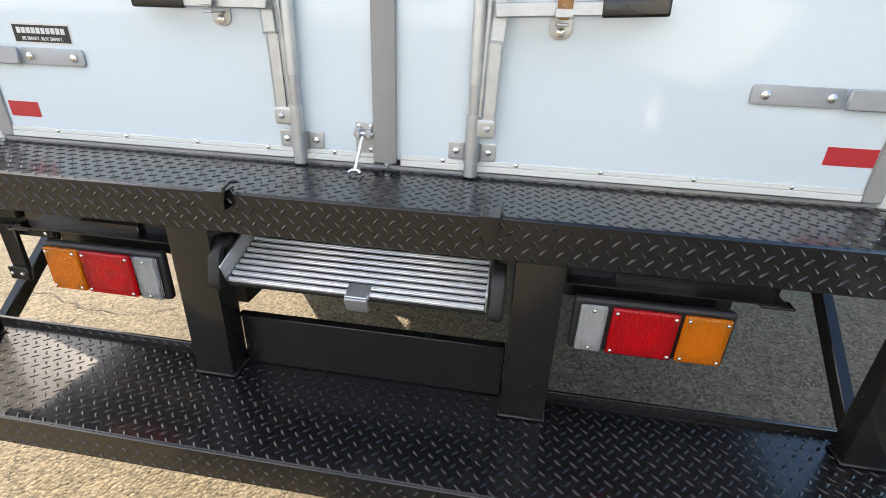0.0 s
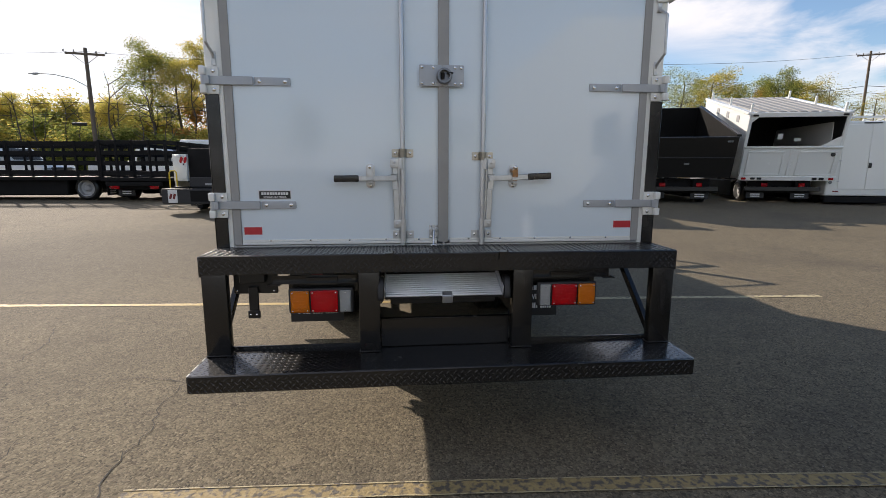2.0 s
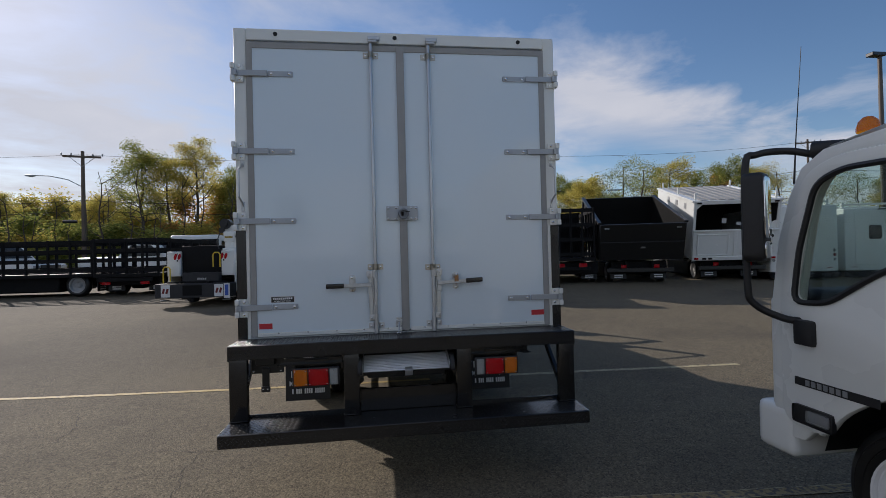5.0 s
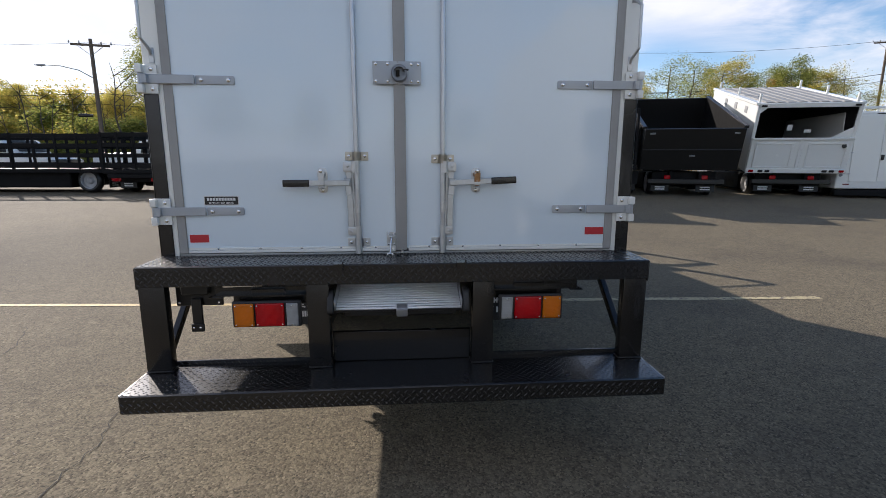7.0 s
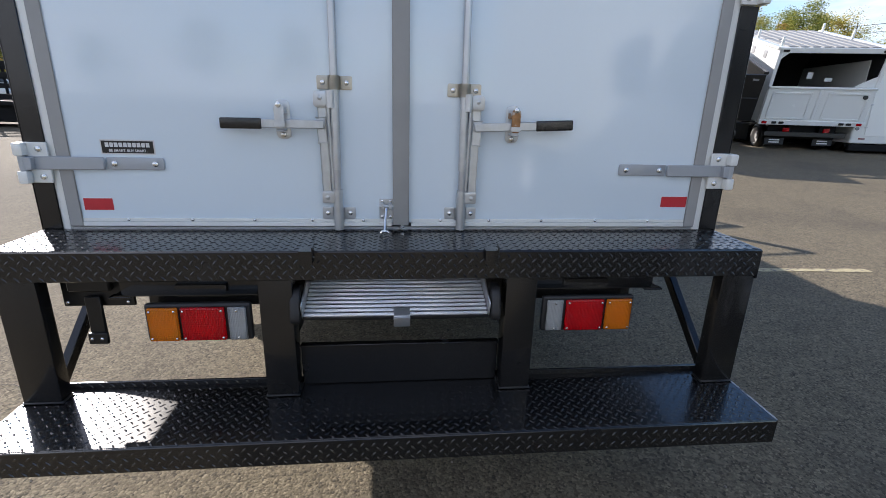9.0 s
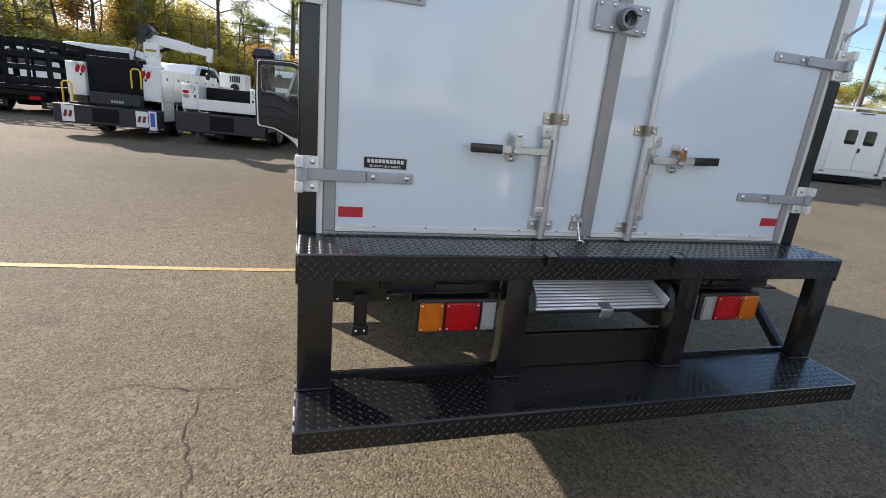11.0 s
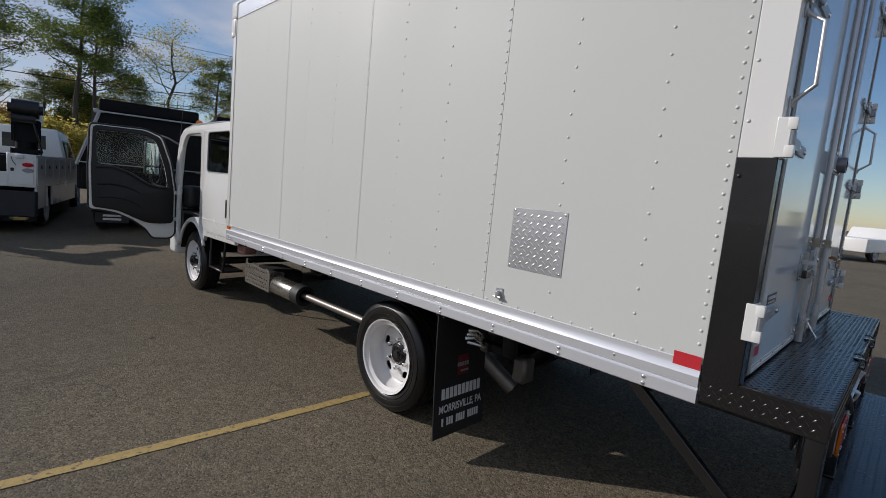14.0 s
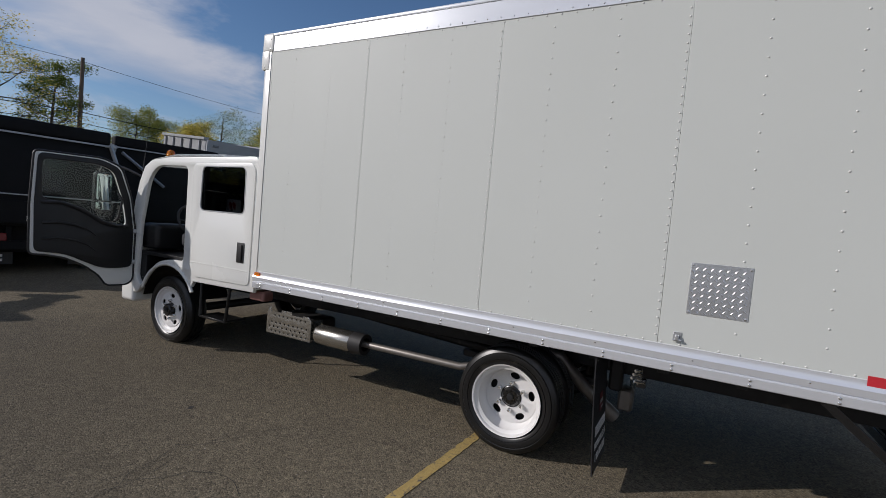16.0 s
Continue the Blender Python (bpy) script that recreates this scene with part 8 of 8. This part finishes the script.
pickup(place(-14.5, 19.6), 84, "white pick-up behind the slatted trucks")
pickup(place(-20.6, 19.2), 84, "white pick-up at the end behind the slatted trucks")
pickup(place(-8.2, 20.4), 82, "white pick-up parked in the second row")
# black dump trucks beyond the open cab door
tarp_dump(place(-0.67, 10.2, (-3.5, 0.1)), -14, "black dump truck with a rolled tarp, beyond the cab", 0.78, 1.12, 2.46, 0.98)
tarp_dump(place(2.3, 12.0), -14, "black dump truck with a rolled tarp, parked in the row", 1.06, 1.2, 2.60, 1.0, False, diagonal=True)
dump_truck(place(4.65, 12.8), -15, "grey landscape dump truck with tall sides", 1.8, 3.6, 2.15, 6, "lamp_grey", 0.85)
stake_truck(place(6.5, 12.4), -15, 1.66, 3.4, "tall stake truck between the dump trucks", 1.75, 0.95)
dump_truck(place(8.82, 11.95), -16, "black dump truck with its open body tipped up", 2.85, 4.0, 1.32, 19, "black_satin", 0.85)
dump_truck(place(12.28, 11.85), -15, "white roofed chip truck with its body tipped up", 2.85, 4.0, 2.08, 14, "body_white", 0.80, roof=True)
van_body(place(14.7, 11.4), -14, "white utility truck with a closed body and twin doors", 2.25, 2.35, base=0.30)
van_body(place(17.66, 11.07), -14, "white utility truck with two small rear door windows", 2.7, 2.24, windows=True, base=0.30, ladder=True)
flat_truck(place(22.3, 10.1), -22, "dark low-sided truck with white equipment boxes")
platform_truck(place(22.9, 8.4), -60, "white crane truck with a tall cabinet, its boom lowered", (), True, True)
platform_truck(place(23.4, 6.9), -68, "white equipment truck with low cabinets and round lamps", (-0.55, 0.5))
slant_truck(place(27.3, 6.8), -75, "white chip truck with a raked tail")
platform_truck(place(24.0, 6.0), -70, "dark flat equipment truck with a round work lamp", (-0.3,), pale=False)
bucket_truck(place(30.4, 6.8), -76.5, "white bucket truck with its folding boom raised", [(-0.53, 3.1), (0.85, 5.15)], [(0.85, 5.2), (-0.45, 6.2)], (-0.75, 5.9))
bucket_truck(place(30.65, 4.94), -80, "white lift truck with a railed platform raised", [(-0.6, 3.3), (-0.7, 5.5)], [(-0.7, 5.5), (0.9, 7.0)], (-0.35, 7.0), True)
pickup(place(36.0, 0.5), 70, "white pick-up at the far side of the yard")
pickup(place(40.0, -5.0), 75, "white pick-up by the far trees")


# ---- poles and cables ----


def utility_pole(at, high, turn, label, lamp=False, double=False, arms=True):
    p = thing("utility_pole", label, "pole", at, turn)
    part("post", tube(nb(), [(0, 0, -0.3), (0, 0, high * 0.5), (0, 0, high)], [0.14, 0.12, 0.09], 12), M["wood_pole"], p)
    for z in (() if not arms else (high - 0.35, high - 1.2) if double else (high - 0.35,)):
        a = boxp("cross_arm", (-0.98, 0.98, -0.14, -0.04, z - 0.06, z + 0.06), M["wood_pole"], p, 0.01)
        for x in (-1.05, -0.55, 0.55, 1.05):
            part("insulator", lathe(nb(), [(0, 0.03), (0.05, 0.05), (0.09, 0.03), (0.13, 0.045), (0.17, 0)], (x, -0.09, z + 0.06), "z", 10), M["lamp_grey"], a)
        part("arm_stay", tube(nb(), [(-0.7, -0.1, z), (0, -0.1, z - 0.6), (0.7, -0.1, z)], 0.018, 6), M["lamp_grey"], p)
    if lamp:
        l = part("lamp_arm", tube(nb(), [(0, 0, high - 2.2), (-0.7, -0.2, high - 1.78), (-1.5, -0.4, high - 1.62), (-2.2, -0.5, high - 1.62)], 0.026, 8), M["lamp_grey"], p)
        part("lamp_head", tube(nb(), [(-2.15, -0.5, high - 1.62), (-2.35, -0.52, high - 1.65), (-2.65, -0.56, high - 1.65)], [0.04, 0.08, 0.03], 10), M["lamp_grey"], l)
        part("transformer", tube(nb(), [(-0.3, -0.1, high - 4.3), (-1.0, -0.2, high - 4.3)], 0.1, 10), M["black_satin"], p)
    return p


POLES = [((-18.0, 28.2), 7.7), ((-44.0, 31.0), 8.3), ((9.4, 32.4), 8.6), ((42.3, 38.5), 11.3), ((80.0, 34.0), 11.6)]
for k, ((x, y), h) in enumerate(POLES):
    utility_pole(place(x, y), h, (12, 5, -8, -30, -40)[k], "weathered wooden utility pole with a cross arm" if k != 2 else "plain dark wooden pole", lamp=(k == 0), arms=(k != 2))


def cable(a, b, sag, r=0.016):
    a, b = Vector(a), Vector(b)
    pts = [a.lerp(b, k / 16) - Vector((0, 0, sag * 4 * (k / 16) * (1 - k / 16))) for k in range(17)]
    tagged(part("overhead_cable", tube(nb(), pts, r, 5), M["cable"]), "black overhead cable strung between poles", "cable")


for (p, h), (q, g) in zip(sorted(POLES)[:-1], sorted(POLES)[1:]):
    p, q = place(*p), place(*q)
    for dz, sag, r in ((-0.2, 0.5, 0.012), (-3.0, 0.6, 0.022), (-3.6, 0.7, 0.018)):
        cable((p[0], p[1], p[2] + p[3] * (h + dz)), (q[0], q[1], q[2] + q[3] * (g + dz)), sag, r)
# tall yard lamp post beyond the white trucks
def lamp_post(at, high, label):
    lp = thing("lamp_post", label, "lamp post", at)
    part("post", tube(nb(), [(0, 0, 0), (0, 0, high)], [0.11, 0.075], 12), M["dark_pole"], lp)
    boxp("lamp_head", (-0.5, 0.15, -0.16, 0.16, high - 0.05, high + 0.1), M["black_satin"], lp, 0.02)
    boxp("foot", (-0.2, 0.2, -0.2, 0.2, 0, 0.5), M["lamp_grey"], lp, 0.03)


lamp_post(place(20.7, 13.6), 9.0, "tall dark brown yard lamp post with a flat head")
lamp_post(place(34.3, 14.7), 5.4, "grey-brown yard lamp post beyond the crane truck")

# ---- trees ----


def tree_meshes(seed, high, spread, leaves, bare=0.3, size=0.2, limbs=9, flat=0.62):
    """Trunk with limbs, and a crown of single leaves in ragged clumps."""
    rnd = random.Random(seed)
    bm = nb()
    lean = Vector((rnd.uniform(-0.06, 0.06), rnd.uniform(-0.06, 0.06), 0))
    spine = [Vector((0, 0, -0.2))]
    for k in range(1, 8):
        spine.append(Vector((lean.x * k * high / 7 + rnd.uniform(-0.12, 0.12), lean.y * k * high / 7 + rnd.uniform(-0.12, 0.12), high * 0.9 * k / 7)))
    r0 = 0.016 * high
    tube(bm, spine, [r0 * (1 - 0.11 * k) for k in range(8)], 8)
    tips = []
    for i in range(limbs):
        f = bare + (1 - bare) * (i + rnd.random()) / limbs
        k = min(6, int(f * 7))
        base = spine[k].lerp(spine[k + 1], f * 7 - k)
        a = i * 2.4 + rnd.uniform(-0.5, 0.5)
        reach = spread * (1.15 - 0.75 * f) * rnd.uniform(0.65, 1.25)
        up = rnd.uniform(0.25, 0.75) * reach
        end = base + Vector((math.cos(a) * reach, math.sin(a) * reach, up))
        mid = base.lerp(end, 0.5) + Vector((rnd.uniform(-0.2, 0.2), rnd.uniform(-0.2, 0.2), -0.12 * reach))
        rr = r0 * 0.42 * (1 - 0.6 * f)
        tube(bm, [base, mid, end], [rr, rr * 0.65, rr * 0.25], 6)
        tips += [(end, 1.0), (mid.lerp(end, 0.4), 0.8)]
        for _ in range(2):
            st = mid.lerp(end, rnd.uniform(0.1, 0.7))
            tw = st + Vector((rnd.uniform(-1, 1), rnd.uniform(-1, 1), rnd.uniform(0.1, 0.9))) * reach * 0.4
            tube(bm, [st, tw], [rr * 0.4, rr * 0.12], 5)
            tips.append((tw, 0.75))
    tips.append((spine[-1], 0.9))
    trunk = bpy.data.meshes.new("trunk")
    bm.to_mesh(trunk)
    bm.free()
    finish(trunk, M["bark"], 60)
    verts, faces = [], []
    clump = spread * 0.30
    for _ in range(leaves):
        c, s = tips[rnd.randrange(len(tips))]
        d = Vector((rnd.gauss(0, 1), rnd.gauss(0, 1), rnd.gauss(0, flat)))
        d *= min(1.0, 1.75 / max(d.length, 0.01))
        p = c + d * clump * 0.5 * s 
        n = Vector((rnd.gauss(0, 1), rnd.gauss(0, 1), rnd.gauss(0.5, 1))).normalized()
        u, w = frame_for(n)
        L, W = size * rnd.uniform(0.6, 1.3), size * rnd.uniform(0.35, 0.7)
        o = len(verts)
        verts += [tuple(p - u * L / 2 - w * W / 2), tuple(p - u * L / 2 + w * W / 2), tuple(p + u * L / 2)]
        faces.append((o, o + 1, o + 2))
    crown = bpy.data.meshes.new("crown")
    crown.from_pydata(verts, [], faces)
    crown.update()
    return trunk, crown


def bush_mesh(seed, wide, high, leaves, size=0.2):
    rnd = random.Random(seed)
    verts, faces = [], []
    lumps = [(Vector((rnd.uniform(-wide, wide), rnd.uniform(-1.0, 1.0), rnd.uniform(0.2, 0.8) * high)), rnd.uniform(0.5, 1.1)) for _ in range(14)]
    for _ in range(leaves):
        c, s = lumps[rnd.randrange(len(lumps))]
        p = c + Vector((rnd.gauss(0, 1), rnd.gauss(0, 0.8), rnd.gauss(0, 0.7))) * 0.55 * s
        p.z = abs(p.z)
        n = Vector((rnd.gauss(0, 1), rnd.gauss(0, 1), rnd.gauss(0.4, 1))).normalized()
        u, w = frame_for(n)
        L, W = size * rnd.uniform(0.6, 1.3), size * rnd.uniform(0.35, 0.7)
        o = len(verts)
        verts += [tuple(p - u * L / 2 - w * W / 2), tuple(p - u * L / 2 + w * W / 2), tuple(p + u * L / 2)]
        faces.append((o, o + 1, o + 2))
    me = bpy.data.meshes.new("bush_leaves")
    me.from_pydata(verts, [], faces)
    me.update()
    return me


KINDS = [tree_meshes(11, 9.5, 3.1, 20000, 0.34, 0.112, 20), tree_meshes(23, 10.0, 2.9, 15000, 0.52, 0.11, 15, 0.5), tree_meshes(37, 8.5, 2.8, 18000, 0.28, 0.112, 20),
         tree_meshes(41, 9.8, 2.7, 13000, 0.54, 0.11, 14, 0.46), tree_meshes(53, 7.5, 2.9, 7000, 0.3, 0.085, 20), tree_meshes(67, 7.0, 2.5, 17000, 0.2, 0.112, 18)]
CROWNS = {}


def tree(kind, leaf, x, y, scale, turn, label):
    trunk, crown = KINDS[kind]
    if (kind, leaf) not in CROWNS:
        me = crown.copy()
        me.materials.clear()
        me.materials.append(LEAF[leaf])
        CROWNS[kind, leaf] = me
    at = place(x, y, (-1.0, -2.0))
    p = thing("tree", label, "tree", at, turn, "trees at the yard's edge")
    p.scale = (scale * at[3],) * 3
    a, b = new("trunk", trunk), new("crown", CROWNS[kind, leaf])
    a.parent = b.parent = p


WORDS = {0: "green tree with a ragged crown at the wood's edge", 1: "tree with yellowing leaves at the wood's edge", 2: "tree with rust-brown leaves at the wood's edge", 3: "dark green tree with open limbs at the wood's edge"}


def wood():
    rnd = random.Random(5)
    # tall stand behind the slatted and service trucks
    spots = []
    for k in range(30):
        x = -47 + k * 1.95 + rnd.uniform(-0.6, 0.6)
        if x > 4.5:
            continue
        near = 0.62 if x < -18.7 else 0.98 if x < -10 else 0.68
        spots.append((x, 35 + rnd.uniform(-2, 2), rnd.choice((0, 1, 0, 2, 0) if x < -7 else (1, 3, 1, 3, 0)), rnd.choice((0, 1, 0, 0, 1) if x < -16 else (1, 0, 1, 2, 1) if x < -7 else (3, 0, 3, 3, 0)), near * rnd.uniform(0.84, 1.04)))
        if k % 2 and x < -19:
            spots.append((x + 1, 41 + rnd.uniform(-2, 2), rnd.choice((0, 2, 1)), rnd.choice((0, 0, 1, 2)), near * rnd.uniform(0.9, 1.1)))
    # thinner, lower line behind the dump trucks and white trucks
    for k in range(22):
        x = 12 + k * 2.9 + rnd.uniform(-1, 1)
        spots.append((x, 40 - 0.12 * k * k * 0.35 + rnd.uniform(-2.5, 2.5), rnd.choice((2, 4, 5, 5, 0)), rnd.choice((0, 1, 2, 0, 1)), rnd.uniform(0.92, 1.12) if k < 7 else rnd.uniform(0.98, 1.28)))
    # single trees that stand clear
    spots += [(1.8, 33.0, 3, 3, 0.95), (5.6, 33.0, 4, 1, 1.25), (17.5, 34.0, 5, 1, 1.0), (25.0, 35.0, 2, 1, 1.0), (29.5, 33.5, 0, 0, 0.9), (8.6, 34.0, 3, 3, 0.9), (22.0, 38.0, 4, 0, 1.25), (-2.2, 31.5, 3, 3, 1.08), (0.8, 32.0, 1, 3, 1.05), (-6.5, 32.0, 3, 0, 1.05), (15.5, 31.0, 5, 1, 0.9), (19.0, 29.0, 4, 0, 1.0)]
    # far sides and behind
    for k in range(26):
        a = radians(62 + k * 9.2)
        r = 62 + rnd.uniform(-5, 8)
        spots.append((r * math.sin(a), r * math.cos(a), rnd.choice((0, 2, 5)), rnd.choice((0, 1, 3, 3)), rnd.uniform(0.8, 1.15) * (0.33 if 0 < k < 5 else 1.0)))
    spots += [(40.2, 13.4, 2, 3, 0.80)]
    spots = [q for q in spots if not (q[1] > 14 and math.degrees(math.atan2(q[0] + 2.4, q[1] + 1.5)) > 63.5)]
    for x, y, kind, leaf, s in spots:
        if leaf == 2 and 9 < x < 24 and y > 20:
            leaf, s = 0, s * 0.82
        tree(kind, leaf, x, y, s, rnd.uniform(0, 360), WORDS[leaf])
    # thin crooked stems standing bare in front of the wood
    stems = []
    for k in range(4):
        bm = nb()
        pts = [Vector((0, 0, -0.2))]
        for i in range(1, 9):
            pts.append(pts[-1] + Vector((rnd.uniform(-0.22, 0.22), rnd.uniform(-0.15, 0.15), rnd.uniform(0.8, 1.1))))
        tube(bm, pts, [0.085 * (1 - 0.1 * i) for i in range(9)], 7)
        for i in range(3, 8):
            a = rnd.choice((0, math.pi)) + rnd.uniform(-0.7, 0.7)
            d = Vector((math.cos(a), math.sin(a), rnd.uniform(0.5, 1.2))) * rnd.uniform(0.7, 1.5)
            tube(bm, [pts[i], pts[i] + d * 0.5 + Vector((0, 0, -0.08)), pts[i] + d], [0.035, 0.025, 0.01], 5)
        me = bpy.data.meshes.new("stem")
        bm.to_mesh(me)
        bm.free()
        finish(me, M["bark"], 60)
        stems.append(me)
    for k in range(38):
        x = -33 + k * 0.86 + rnd.uniform(-0.5, 0.5)
        at = place(x, 29.6 + rnd.uniform(-0.8, 1.6), (-1.0, -2.0))
        q = at[3] * rnd.uniform(0.62, 0.95) * (0.8 if x < -19 else 1.0)
        ob = new("bare_tree", stems[k % 4])
        ob.matrix_world = pose(at[0], at[1], at[2], 0, 0, rnd.uniform(0, 360)) @ Matrix.Diagonal((q, q, q, 1))
        tagged(ob, "thin bare crooked tree at the wood's edge", "tree", "trees at the yard's edge")
    shapes = [bush_mesh(3, 3.2, 4.4, 11000, 0.18), bush_mesh(9, 3.0, 3.4, 9000, 0.17)]
    made = {}
    for k in range(64):
        x = -54 + (k % 40) * 2.7 if k < 40 else -54 + (k - 40) * 2.6 + rnd.uniform(-0.8, 0.8)
        i, leaf = rnd.randrange(2), rnd.choice((0, 0, 1, 1) if x < -16 else (1, 1, 1, 2) if x < 6 else (1, 2, 0, 2))
        if (i, leaf) not in made:
            me = shapes[i].copy()
            me.materials.append(LEAF[leaf])
            made[i, leaf] = me
        ob = new("undergrowth", made[i, leaf])
        y = (31.5 if k < 40 else 37.5) + rnd.uniform(-1.2, 2.0) + (2.5 if x > 10 else 0)
        u, v, z, q = place(x, y, (-1.0, -2.0))
        ob.matrix_world = pose(u, v, z - 0.1, 0, 0, rnd.uniform(-15, 15)) @ Matrix.Diagonal((q, q, q * (rnd.uniform(1.2, 1.9) if k >= 40 else rnd.uniform(0.7, 1.1)), 1))
        tagged(ob, "yellow-green undergrowth at the wood's edge", "bushes", kind="stuff")


wood()
